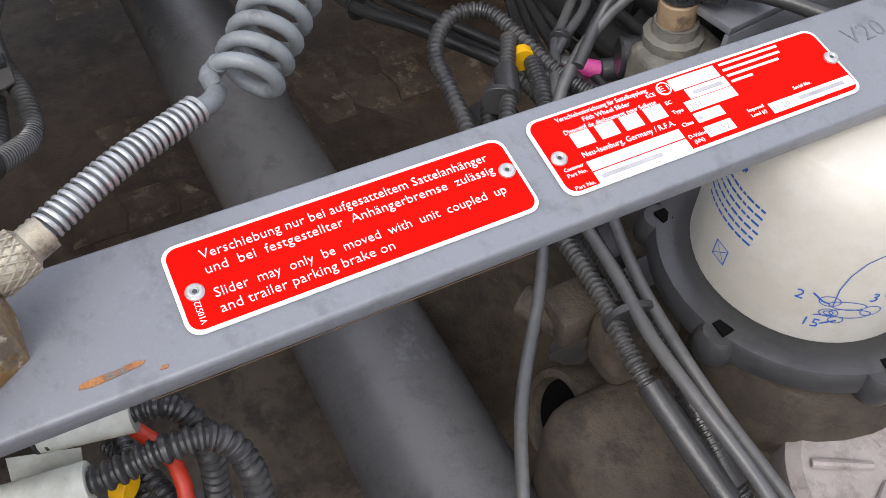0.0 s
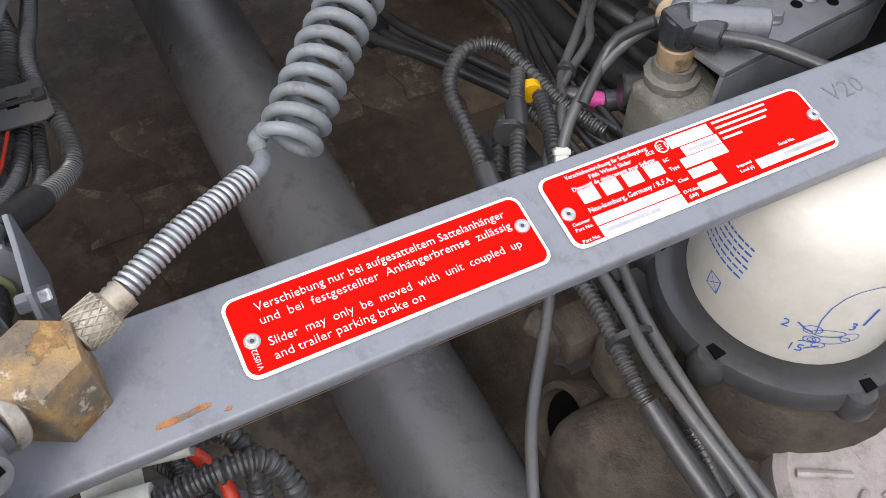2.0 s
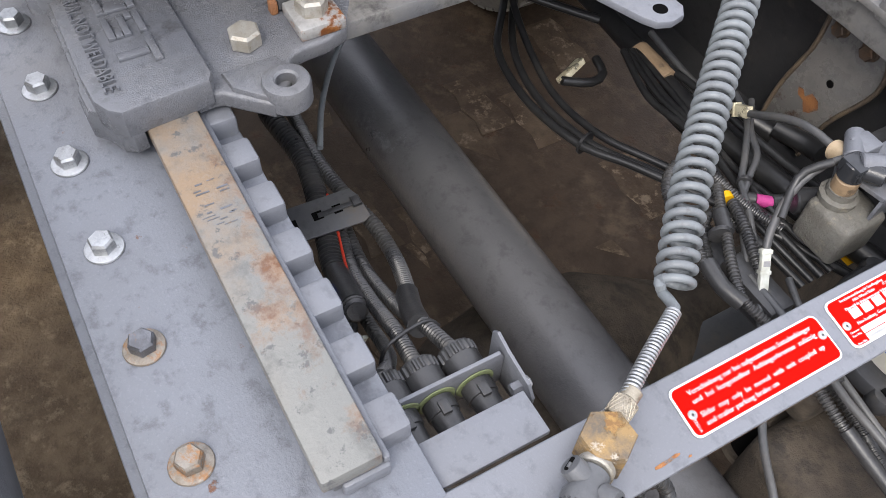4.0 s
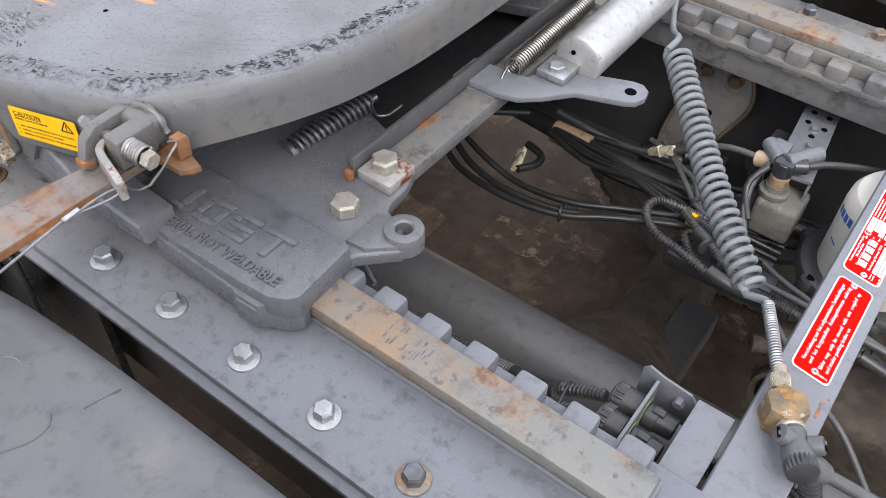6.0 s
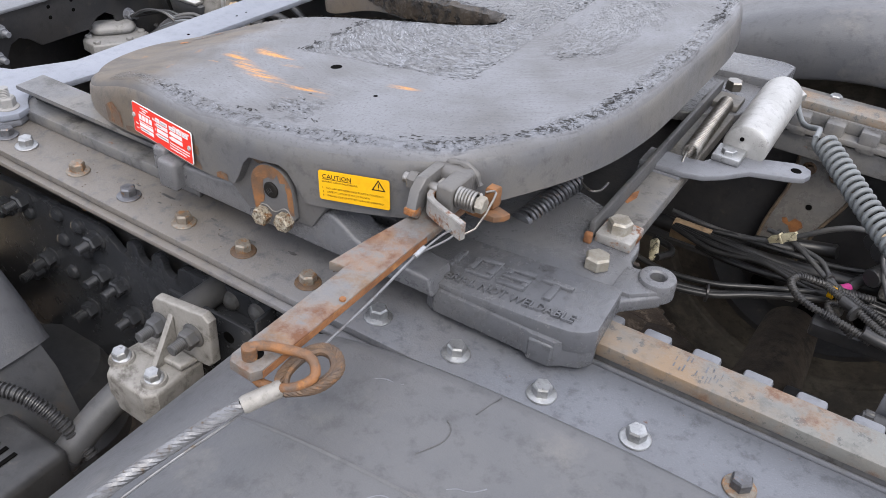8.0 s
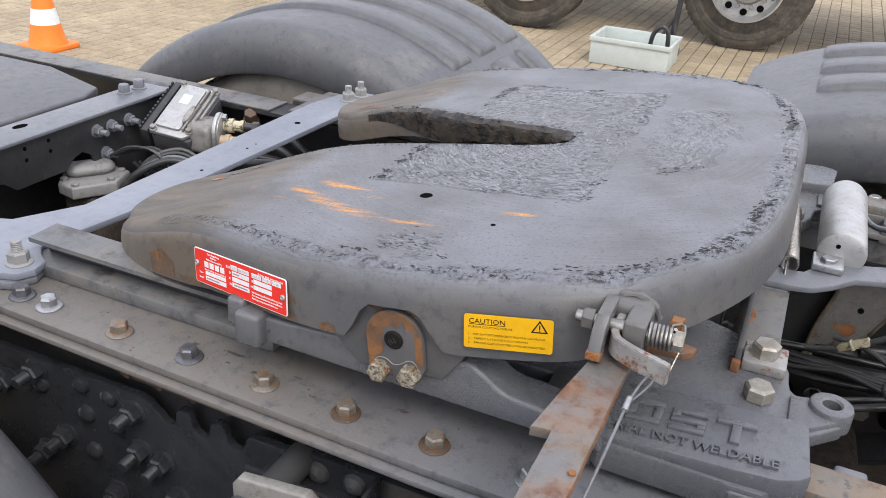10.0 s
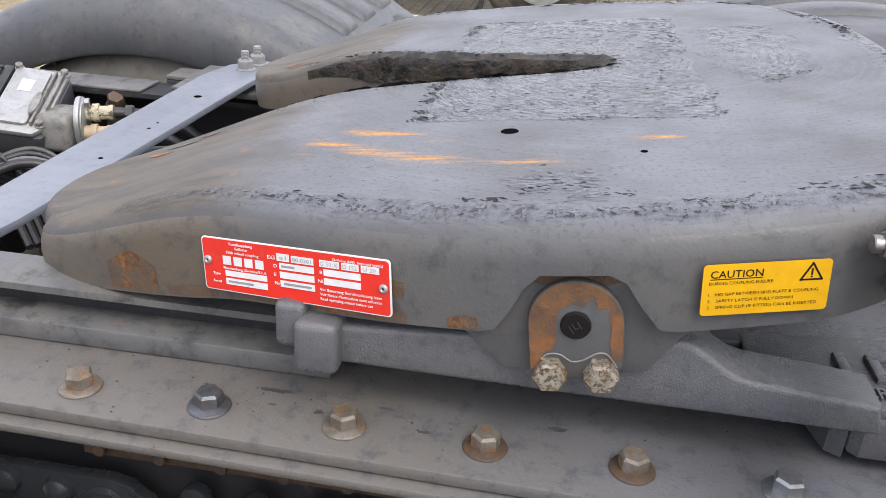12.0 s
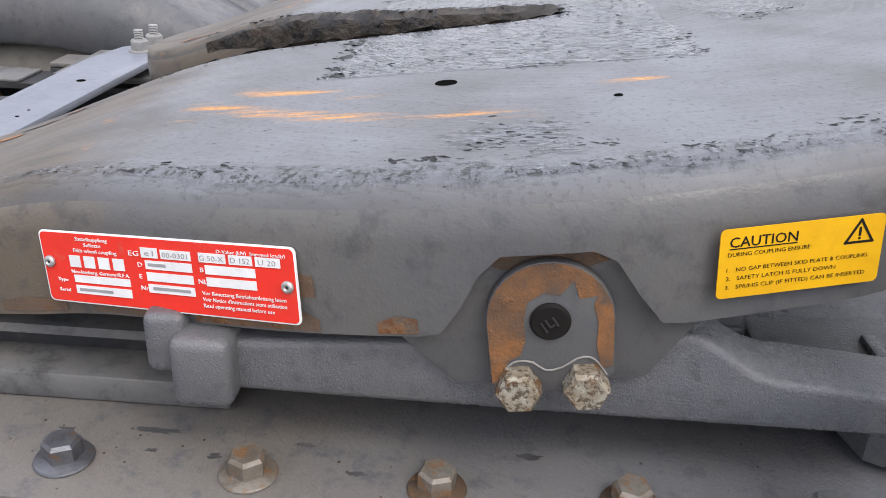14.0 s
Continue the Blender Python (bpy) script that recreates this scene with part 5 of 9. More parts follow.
for p, q in zip(rings, rings[1:]):
    for k in range(N0):
        bm.faces.new((p[k], p[(k + 1) % N0], q[(k + 1) % N0], q[k]))
top = bm.faces.new(rings[-1])
for k in range(17):
    x = -0.37 - 0.0138 * k
    bmesh.ops.bisect_plane(bm, geom=bm.verts[:] + bm.edges[:] + bm.faces[:], plane_co=(x, 0, 0), plane_no=(1, 0, 0))
bmesh.ops.triangulate(bm, faces=bm.faces[:])
for v in bm.verts:
    v.co.z -= ramp_drop(v.co.x)
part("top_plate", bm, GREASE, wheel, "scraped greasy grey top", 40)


part("bolt_hole", rod((-0.215, -0.264, -0.012), (-0.215, -0.264, 0.0011), 0.0078, n=24), HOLE, wheel, "dark bolt hole")
part("grease_hole", rod((-0.111, -0.323, -0.006), (-0.111, -0.323, 0.0011), 0.0028, n=12), HOLE, wheel)
# caked grease on the wall inside the throat, with a ragged upper edge
tb = bmesh.new()
lump = random.Random(21)
inner_i = [i for i in range(N0) if ring0[i].x < -0.10 and abs(ring0[i].y) < 0.165 and ring0[i].x > -0.52]
cols = {}
for i in inner_i:
    fade = smooth(-0.52, -0.36, ring0[i].x)
    drop = ramp_drop(ring0[i].x)
    levels = (0.0018, -0.005, -0.012, -0.022, -0.034, -0.044)
    outs = (0.0030, 0.0104, 0.0118, 0.0114, 0.0120, 0.0112)
    cols[i] = [tb.verts.new((*(ring0[i] + norms[i] * (0.0092 + (o - 0.0092 + lump.uniform(0.0, 0.0030)) * fade)).xy, (z + lump.uniform(-0.0022, 0.0018)) * (0.25 + 0.75 * fade) - 0.006 * (1 - fade) - drop)) for z, o in zip(levels, outs)]
for i in inner_i:
    k = (i + 1) % N0
    if k in cols:
        for q in range(5):
            tb.faces.new((cols[i][q], cols[k][q], cols[k][q + 1], cols[i][q + 1]))
part("throat_wall", tb, THROAT, wheel, "dark caked grease on the throat wall")


# patches of rust along the lower edge of the side wall
def skirt_patch(x0, x1, low, high, seed):
    r_ = random.Random(seed)
    idx = [i for i in range(N0) if x0 <= ring0[i].x <= x1 and ring0[i].y < -0.3]
    bm = bmesh.new()
    cols = []
    for n_, i in enumerate(idx):
        f_ = math.sin(math.pi * (n_ + 0.5) / len(idx)) ** 0.3
        q = ring0[i] + norms[i] * (rim(i) + 0.0005)
        base_ = -skirt_depth(ring0[i], 0) + 0.0015 - ramp_drop(ring0[i].x) if low is None else low - r_.uniform(0, 0.004) * f_
        tip = base_ + max(0.001, high * f_ * r_.uniform(0.80, 1.10))
        cols.append((bm.verts.new((q.x, q.y, base_)), bm.verts.new((q.x, q.y, tip))))
    for a_, b_ in zip(cols, cols[1:]):
        bm.faces.new((a_[0], b_[0], b_[1], a_[1]))
    if bm.faces:
        part("rust_stain", bm, STAIN, wheel, "orange rust stain")
    else:
        bm.free()


for n_, (x0, x1, low_, high) in enumerate(((-0.40, -0.345, None, 0.010), (-0.335, -0.262, None, 0.013), (-0.240, -0.212, None, 0.009), (-0.285, -0.262, -0.052, 0.014), (-0.517, -0.462, None, 0.036), (-0.46, -0.41, None, 0.008))):
    skirt_patch(x0, x1, low_, high, n_)

# rust on the ramps of both horns
for sgn in (-1, 1):
    for cx_, cy_, l_ in ((-0.545, 0.185, 0.020), (-0.520, 0.172, 0.012), (-0.560, 0.205, 0.014)):
        streak = [(cx_ - l_, sgn * (cy_ - 0.003)), (cx_ - 0.3 * l_, sgn * (cy_ - 0.0065)), (cx_ + 0.5 * l_, sgn * (cy_ - 0.004)), (cx_ + l_, sgn * cy_), (cx_ + 0.2 * l_, sgn * (cy_ + 0.004)), (cx_ - 0.6 * l_, sgn * (cy_ + 0.003))]
        sb_ = bmesh.new()
        sb_.faces.new([sb_.verts.new((x, y, 0.0012 - ramp_drop(x))) for x, y in streak])
        part("rust_streak", sb_, RUST_PATCHY, wheel, "orange rust streak")

# jaw below the throat
part("jaw", prism([(-0.30, -0.11), (-0.10, -0.10), (-0.10, 0.10), (-0.30, 0.11)], -0.07, -0.05, 0.004), GREASE_SHADOW, wheel)

# torn grease along the scraped edge, as small raised flakes, black also for shadows
rng = random.Random(7)
bm = bmesh.new()


def flake(x, y, s):
    a = rng.uniform(-0.8, 0.8) + math.atan2(y, x + 0.085) + math.pi / 2
    pts = []
    for k in range(6):
        th = k * math.tau / 6
        r = s * rng.uniform(0.5, 1.2)
        px, py = r * math.cos(th) * 1.7, r * math.sin(th) * 0.6
        pts.append((x + px * math.cos(a) - py * math.sin(a), y + px * math.sin(a) + py * math.cos(a)))
    vs = [bm.verts.new((px, py, 0.0007 - ramp_drop(px))) for px, py in pts]
    tip = bm.verts.new((x + rng.uniform(-s, s), y + rng.uniform(-s, s), s * rng.uniform(0.25, 0.7) - ramp_drop(x)))
    for k in range(6):
        bm.faces.new((vs[k], vs[(k + 1) % 6], tip))


rim_ids = [i for i in range(N0) if not (abs(ring0[i].y) < 0.30 and ring0[i].x < 0.1) and ring0[i].x > -0.5]
for _ in range(75):
    i = rng.choice(rim_ids)
    c_ = ring0[i] - norms[i] * abs(rng.gauss(0.004, 0.009))
    along = Vector((norms[i].y, -norms[i].x, 0))
    for _ in range(rng.randint(3, 22)):
        q = c_ + along * rng.gauss(0, 0.012) + norms[i] * rng.gauss(0, 0.0035)
        flake(q.x, q.y, (abs(rng.gauss(0.0005, 0.0008)) + 0.0004) * (1.35 if q.x > 0.02 else 1.3 if q.y > 0 else 1.1))
for x0, y0, x1, y1, many, big in ((-0.299, -0.228, -0.303, -0.092, 150, 1.0), (-0.299, -0.228, -0.06, -0.230, 70, 0.6), (-0.045, -0.22, -0.052, 0.26, 110, 0.7), (-0.31, 0.10, -0.30, 0.27, 120, 0.9), (-0.30, 0.285, -0.07, 0.270, 90, 0.8), (0.012, -0.115, 0.055, -0.07, 45, 0.8), (0.0, -0.02, 0.0, 0.15, 40, 0.5), (0.02, 0.19, 0.06, 0.16, 24, 0.6)):
    knots = [rng.random() for _ in range(max(4, many // 12))]
    for _ in range(many):                 # clumps along the borders of the scraped patches
        f_ = min(1.0, max(0.0, rng.choice(knots) + rng.gauss(0, 0.025)))
        flake(x0 + (x1 - x0) * f_ + rng.gauss(0, 0.0045), y0 + (y1 - y0) * f_ + rng.gauss(0, 0.0045), big * rng.uniform(0.0006, 0.0030))


def scraped_spot():
    """A random place inside the scraped rectangle, outside the throat."""
    while True:
        x, y = rng.uniform(-0.295, -0.05), rng.uniform(-0.225, 0.27)
        if x > -0.105 or abs(y) > 0.105:
            return x, y


for _ in range(520):
    x, y = scraped_spot()
    flake(x, y, rng.uniform(0.0004, 0.0010) if rng.random() < 0.7 else rng.uniform(0.0010, 0.0022))
for _ in range(420):                      # along the lips of the throat
    i = rng.choice(inner_i)
    if ring0[i].y > 0 or rng.random() < 0.35:
        q = ring0[i] - norms[i] * abs(rng.gauss(0.001, 0.007))
        flake(q.x, q.y, rng.uniform(0.0005, 0.0022))
for _ in range(60):
    flake(rng.gauss(-0.17, 0.016), rng.gauss(-0.390, 0.013), rng.uniform(0.0005, 0.0020))
tagged(part("torn_grease", bm, GREASE_SHADOW, wheel, "torn flakes of grease, black also for the shadows among them"), kind="stuff")

# raised curls of grey grease, drawn out round the kingpin
bm = bmesh.new()


def curl(x, y, length, wide, high):
    a = math.atan2(y, x + 0.085) + math.pi / 2 + rng.gauss(0, 0.22)
    u, v = Vector((math.cos(a), math.sin(a), 0)), Vector((-math.sin(a), math.cos(a), 0))
    rows_ = []
    bend = rng.gauss(0, 0.18)
    for k in range(5):
        f_ = k / 4 - 0.5
        swell = max(0.08, 1 - (2 * abs(f_)) ** 2.2) * rng.uniform(0.75, 1.2)
        c_ = Vector((x, y, 0)) + u * (length * f_) + v * (bend * length * f_ * f_ * 4)
        drop = ramp_drop(c_.x)
        rows_.append([bm.verts.new(c_ + v * (wide * swell * s_) + Vector((0, 0, z_ * high * swell + 0.0002 - drop))) for s_, z_ in ((-0.6, 0.0), (-0.1, 0.75), (0.4, 1.0), (0.5, 0.3))])
    for p, q in zip(rows_, rows_[1:]):
        for k in range(3):
            bm.faces.new((p[k], p[k + 1], q[k + 1], q[k]))


for _ in range(330):                      # in loose groups
    x, y = scraped_spot()
    for _ in range(rng.randint(1, 6)):
        curl(x + rng.gauss(0, 0.006), y + rng.gauss(0, 0.006), rng.uniform(0.003, 0.018), rng.uniform(0.0009, 0.0026), rng.uniform(0.0003, 0.0011))
for _ in range(170):
    curl(rng.uniform(0.0, 0.055), rng.uniform(-0.10, 0.18), rng.uniform(0.005, 0.016), rng.uniform(0.0010, 0.0026), rng.uniform(0.0003, 0.0009))
for _ in range(110):
    curl(rng.gauss(-0.17, 0.016), rng.gauss(-0.388, 0.012), rng.uniform(0.004, 0.012), rng.uniform(0.0007, 0.0018), rng.uniform(0.0004, 0.0011))
for _ in range(650):
    i = rng.choice(rim_ids)
    q = ring0[i] - norms[i] * abs(rng.gauss(0.002, 0.006))
    big = 1.1 if q.x > 0.02 else 1.0
    curl(q.x, q.y, big * rng.uniform(0.002, 0.007), big * rng.uniform(0.0006, 0.0016), big * rng.uniform(0.0003, 0.0009))
for _ in range(260):
    i = rng.choice(inner_i)
    q = ring0[i] - norms[i] * abs(rng.gauss(0.004, 0.008))
    curl(q.x, q.y, rng.uniform(0.002, 0.008), rng.uniform(0.0006, 0.0018), rng.uniform(0.0004, 0.0012))
bmesh.ops.recalc_face_normals(bm, faces=bm.faces)
tagged(part("smeared_grease", bm, GREASEGREY, wheel, "raised curls of grey grease"), kind="stuff")

# lumps of dark grease along the lip of the throat
lip = bmesh.new()
for i in inner_i:
    if ring0[i].x < -0.47 or lump.random() < 0.35:
        continue
    for _ in range(2):
        q = ring0[i] + norms[i] * lump.uniform(-0.004, 0.006)
        s = lump.uniform(0.0008, 0.0021)
        bmesh.ops.create_icosphere(lip, subdivisions=1, radius=s, matrix=Matrix.Translation((q.x + lump.uniform(-0.004, 0.004), q.y, 0.0002 - ramp_drop(q.x))) @ Matrix.Rotation(lump.uniform(0, 3), 4, "Z") @ Matrix.Diagonal((1.9, 1.0, 0.55, 1)))
tagged(part("grease_lumps", lip, GREASE_SHADOW, wheel, "lumps of black grease"), kind="stuff")


# ---- pivot brackets, signs on the side (in the plate's own axes)
m_near = frame_of((-0.159, -0.4485, -0.069), (1, 0, 0), (0, 0, 1))     # right: forward; up: up; outward: to the near side
gus = [(-0.0725, -0.0110), (-0.0480, -0.0386), (0.0457, -0.0387), (0.0735, -0.0045), (0.06, 0.034), (-0.06, 0.034)]
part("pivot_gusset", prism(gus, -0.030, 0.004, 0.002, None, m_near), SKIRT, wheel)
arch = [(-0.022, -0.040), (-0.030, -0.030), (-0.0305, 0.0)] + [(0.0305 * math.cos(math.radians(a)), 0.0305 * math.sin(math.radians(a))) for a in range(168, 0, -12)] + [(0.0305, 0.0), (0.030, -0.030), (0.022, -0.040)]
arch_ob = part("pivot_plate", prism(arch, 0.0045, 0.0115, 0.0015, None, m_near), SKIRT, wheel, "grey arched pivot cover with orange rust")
part("rubber_plug", lathe([(0, 0.0094), (0.0015, 0.0098), (0.003, 0.0085)], m_near @ Vector((0.0, 0.0, 0.0115)), m_near.to_3x3() @ Vector((0, 0, 1)), 24), INK, arch_ob, "black rubber plug")
for x in (-0.0165, 0.0160):
    part("pivot_bolt", hexhead(m_near @ Vector((x, -0.0345, 0.0112)), m_near.to_3x3() @ Vector((0, 0, 1)), 0.0195, 0.012, 0, None, 0.26), FLAKY, wheel, "flaky galvanised hex bolt")
outer_ = [(-0.029, -0.034), (-0.0295, -0.016)] + [(0.0297 * math.cos(math.radians(a)), 0.0297 * math.sin(math.radians(a))) for a in range(180, -1, -12)] + [(0.0295, -0.014), (0.029, -0.026)]
inner_ = [(0.0235, -0.027), (0.0215, -0.014), (0.0225, -0.002), (0.0205, 0.007), (0.0225, 0.012), (0.014, 0.011), (0.0115, 0.0205), (0.005, 0.013), (-0.003, 0.0145), (-0.0105, 0.010), (-0.0125, 0.0), (-0.012, -0.010), (-0.0145, -0.018), (-0.021, -0.022), (-0.0235, -0.031)]
part("rust_ring", prism(outer_ + inner_, 0.0115, 0.0119, 0.0, None, m_near), RUST_COVER, arch_ob, "orange rust round the cover")
weld = cable([m_near @ Vector(p) for p in ((-0.026, -0.033, 0.0115), (-0.021, -0.0245, 0.0118), (-0.016, -0.0215, 0.012), (-0.009, -0.0225, 0.012), (-0.003, -0.0272, 0.012), (0.005, -0.0258, 0.012), (0.012, -0.0212, 0.012), (0.018, -0.0205, 0.012), (0.022, -0.0240, 0.0118), (0.026, -0.031, 0.0115))], 0.0006)
part("weld_bead", weld, CASTALU, wheel, "pale paint bead")
for k, (x_, y_, w_, h_) in enumerate(((-0.0040, -0.0035, 0.0008, 0.006), (-0.0015, -0.0020, 0.0030, 0.0008), (-0.0015, -0.0020, 0.0008, 0.005), (0.0022, -0.0030, 0.0008, 0.0055))):
    part("plug_mark", bar(x_, y_, w_, h_, m_near @ Matrix.Translation((0, 0, 0.0146)) @ Matrix.Rotation(0.5, 4, "Z")), PLASTIC, arch_ob)
part("notch_rust", prism([(-0.038, 0.0335), (-0.026, 0.0370), (0.024, 0.0370), (0.038, 0.0330), (0.036, 0.0250), (0.029, 0.0270), (0.020, 0.0240), (-0.022, 0.0240), (-0.031, 0.0285)], 0.0, 0.0046, 0, None, m_near), RUST_BOLT, wheel, "dark rust under the notch")
# red type plate
mr = TILT_M.inverted() @ frame_of((-0.341, 0.0245, 1.102), (0.144, -0.037, 0.0165), (-0.001, 0.004, 0.040))
rp = part("type_plate", prism(rounded(0.1495, 0.0395, 0.003), 0.0, 0.0012, 0.0003, None, mr), LABELWHITE, wheel, "red type plate with white boxes")
part("red_field", prism(rounded(0.1475, 0.0377, 0.0025), 0.0012, 0.0014, 0, None, mr), REDWORN, rp)
M = mr @ Matrix.Translation((0, 0, 0.0016)) @ Matrix.Diagonal((1.16, 0.955, 1, 1))
bm = bmesh.new()
for txt, x, y, s, w in (("Sattelkupplung", -0.044, 0.0160, 0.0030, 0.017), ("Sellette", -0.040, 0.0128, 0.0030, 0.009), ("Fifth wheel coupling", -0.046, 0.0094, 0.0030, 0.023), ("Neu-Isenburg, Germany/R.F.A.", -0.049, -0.0028, 0.0028, 0.031),
                        ("EG", -0.0165, 0.0100, 0.0040, 0.005), ("D", -0.0125, 0.0040, 0.0036, 0), ("E", -0.0125, -0.0025, 0.0036, 0), ("Nr", -0.0125, -0.0090, 0.0036, 0), ("B", 0.0190, 0.0040, 0.0036, 0), ("NL", 0.0175, -0.0025, 0.0036, 0),
                        ("D-Value (kN)", 0.028, 0.0150, 0.0026, 0.014), ("Imposed load(t)", 0.044, 0.0150, 0.0026, 0.016), ("Vor Benutzung Betriebsanleitung lesen", 0.0185, -0.0085, 0.0030, 0.040), ("Voir Notice d'instructions avant utilisation", 0.0185, -0.0120, 0.0030, 0.040),
                        ("Read operating manual before use", 0.0185, -0.0155, 0.0030, 0.034), ("Type", -0.0575, -0.0080, 0.0028, 0), ("Serial", -0.0575, -0.0140, 0.0028, 0)):
    lettering(txt, s, x, y, M, bm, w, depth=0.0003)
for k in range(4):
    bar(-0.0490 + 0.0078 * k, 0.0008, 0.0058, 0.0066, M, bm, 0.0003)
writing("lettering", bm, LABELWHITE, rp)
bm = bmesh.new()
for x, y, w, h in ((-0.0100, 0.0095, 0.0085, 0.0055), (0.0000, 0.0095, 0.0150, 0.0050), (0.0190, 0.0095, 0.0130, 0.0050), (0.0335, 0.0095, 0.0110, 0.0050), (0.0460, 0.0095, 0.0115, 0.0050), (-0.0085, 0.0032, 0.0235, 0.0048), (-0.0085, -0.0034, 0.0235, 0.0048),
                   (-0.0085, -0.0100, 0.0235, 0.0048), (0.0215, 0.0032, 0.0240, 0.0048), (0.0215, -0.0034, 0.0240, 0.0048), (-0.0480, -0.0080, 0.0300, 0.0042), (-0.0480, -0.0145, 0.0300, 0.0048)):
    part("white_box", bar(x, y, w, h, M, None, 0.0003), LABELWHITE, rp)
bm = bmesh.new()
for txt, x, y, w in (("e1", -0.008, 0.0108, 0.0045), ("00-0301", 0.001, 0.0105, 0.0125), ("G 50-X", 0.0195, 0.0105, 0.0115), ("D 152", 0.0345, 0.0105, 0.009), ("U 20", 0.0475, 0.0105, 0.008)):
    lettering(txt, 0.0042, x, y, M, bm, w, depth=0.0006)
for x, y, w in ((-0.046, -0.0128, 0.018), (-0.006, -0.0082, 0.019), (-0.007, 0.0050, 0.009)):
    bar(x, y, w, 0.0016, M, bm, 0.0006)
writing("stamped_number", bm, GREYINK, rp)
rivet(-0.0600, 0.0030, M, rp, 0.0032)
rivet(0.0600, 0.0000, M, rp, 0.0032)

# yellow sticker
ms = TILT_M.inverted() @ frame_of((-0.0412, 0.0108, 1.1397), (0.077, 0.0185, 0.0058), (0, 0.002, 0.032))
ys = part("caution_sticker", prism(rounded(0.0790, 0.0335, 0.0025), 0.0, 0.0005, 0, None, ms), YELLOW, wheel, "scuffed yellow caution sticker with black text")
M = ms @ Matrix.Translation((0, 0, 0.0006)) @ Matrix.Diagonal((0.945, 0.89, 1, 1))
bm = bmesh.new()
lettering("CAUTION", 0.0078, -0.0370, 0.0090, M, bm, 0.0340, depth=0.0002, bold=0.00012)
bar(-0.0370, 0.0078, 0.034, 0.0005, M, bm, 0.0002)
for txt, x, y, w in (("DURING COUPLING ENSURE:", -0.0375, 0.0040, 0.042), ("1.   NO GAP BETWEEN SKID PLATE & COUPLING", -0.0375, -0.0042, 0.072), ("2.   SAFETY LATCH IS FULLY DOWN", -0.0375, -0.0090, 0.056), ("3.   SPRING CLIP (IF FITTED) CAN BE INSERTED", -0.0375, -0.0138, 0.072)):
    lettering(txt, 0.0032, x, y, M, bm, w, depth=0.0002, bold=-0.00002)
for a, b in (((0.022, 0.0045), (0.036, 0.0045)), ((0.036, 0.0045), (0.029, 0.0165)), ((0.029, 0.0165), (0.022, 0.0045))):
    d = Vector((b[0] - a[0], b[1] - a[1], 0)).normalized() * 0.0006
    prism([(a[0] - d.x - d.y, a[1] - d.y + d.x), (a[0] - d.x + d.y, a[1] - d.y - d.x), (b[0] + d.x + d.y, b[1] + d.y - d.x), (b[0] + d.x - d.y, b[1] + d.y + d.x)], -0.0002, 0.0002, 0, bm, M)
bar(0.0285, 0.0078, 0.0011, 0.0048, M, bm, 0.0002)
bar(0.0285, 0.0060, 0.0011, 0.0010, M, bm, 0.0002)
writing("print", bm, INK, ys)


# ---------------------------------------------------------------- release handle, shackle and wire rope
handle = thing("pull_bar", "flat bare steel pull bar with orange rust from the coupling", "pull bar", at=(0.04, -0.1, 1.14))
HM = Matrix.Translation((-0.004, 0.009, 1.1405)) @ Matrix.Rotation(0.02, 4, "Y")
hb = [(0.074, 0.10), (0.0705, -0.05), (0.0700, -0.16), (0.0685, -0.252), (0.064, -0.260), (0.042, -0.259), (0.0375, -0.252), (0.0390, -0.125), (0.0385, -0.112), (0.0235, -0.115), (0.0300, -0.065), (0.0400, 0.0), (0.040, 0.10)]
part("handle_bar", prism(hb, -0.005, 0.005, 0.0014, None, HM), BARRUST, handle)
part("handle_hole", rod(HM @ Vector((0.052, -0.242, -0.0053)), HM @ Vector((0.052, -0.242, 0.0053)), 0.0075, n=16), HOLE, handle)
part("split_pin", rod(HM @ Vector((0.066, -0.150, -0.006)), HM @ Vector((0.066, -0.150, 0.007)), 0.003, n=10), RUST, handle)
part("rusty_edge", prism([(0.0706, 0.02), (0.0714, 0.02), (0.0693, -0.252), (0.0687, -0.252)], -0.0036, 0.0036, 0, None, HM), RUST, handle)
shackle = thing("shackle", "rusty bow shackle through the end of the pull bar", "shackle", at=(0.06, -0.245, 1.15))
part("shackle_bow", cable([(0.0470, -0.2370, 1.1535), (0.0540, -0.2290, 1.1530), (0.0640, -0.2215, 1.1500), (0.0840, -0.2130, 1.1470), (0.0940, -0.2160, 1.1420), (0.0970, -0.2230, 1.1375), (0.0900, -0.2330, 1.1330), (0.0760, -0.2400, 1.1290), (0.0600, -0.2420, 1.1275), (0.0490, -0.2390, 1.1280)], 0.0041, n=12), RUST_COVER, shackle)
part("shackle_pin", rod((0.0480, -0.2385, 1.1260), (0.0480, -0.2385, 1.1560), 0.0060, n=18), RUST_COVER, shackle)
rope = thing("wire_rope", "steel wire rope with a rusty thimble and pressed ferrule", "wire rope", at=(0.08, -0.25, 1.13))
loop = [(0.0760, -0.2390, 1.1280), (0.0700, -0.2280, 1.1310), (0.0710, -0.2070, 1.1345), (0.0790, -0.1910, 1.1360), (0.0930, -0.1895, 1.1365), (0.1050, -0.2000, 1.1355), (0.1065, -0.2130, 1.1340), (0.1000, -0.2270, 1.1310), (0.0820, -0.2390, 1.1275)]


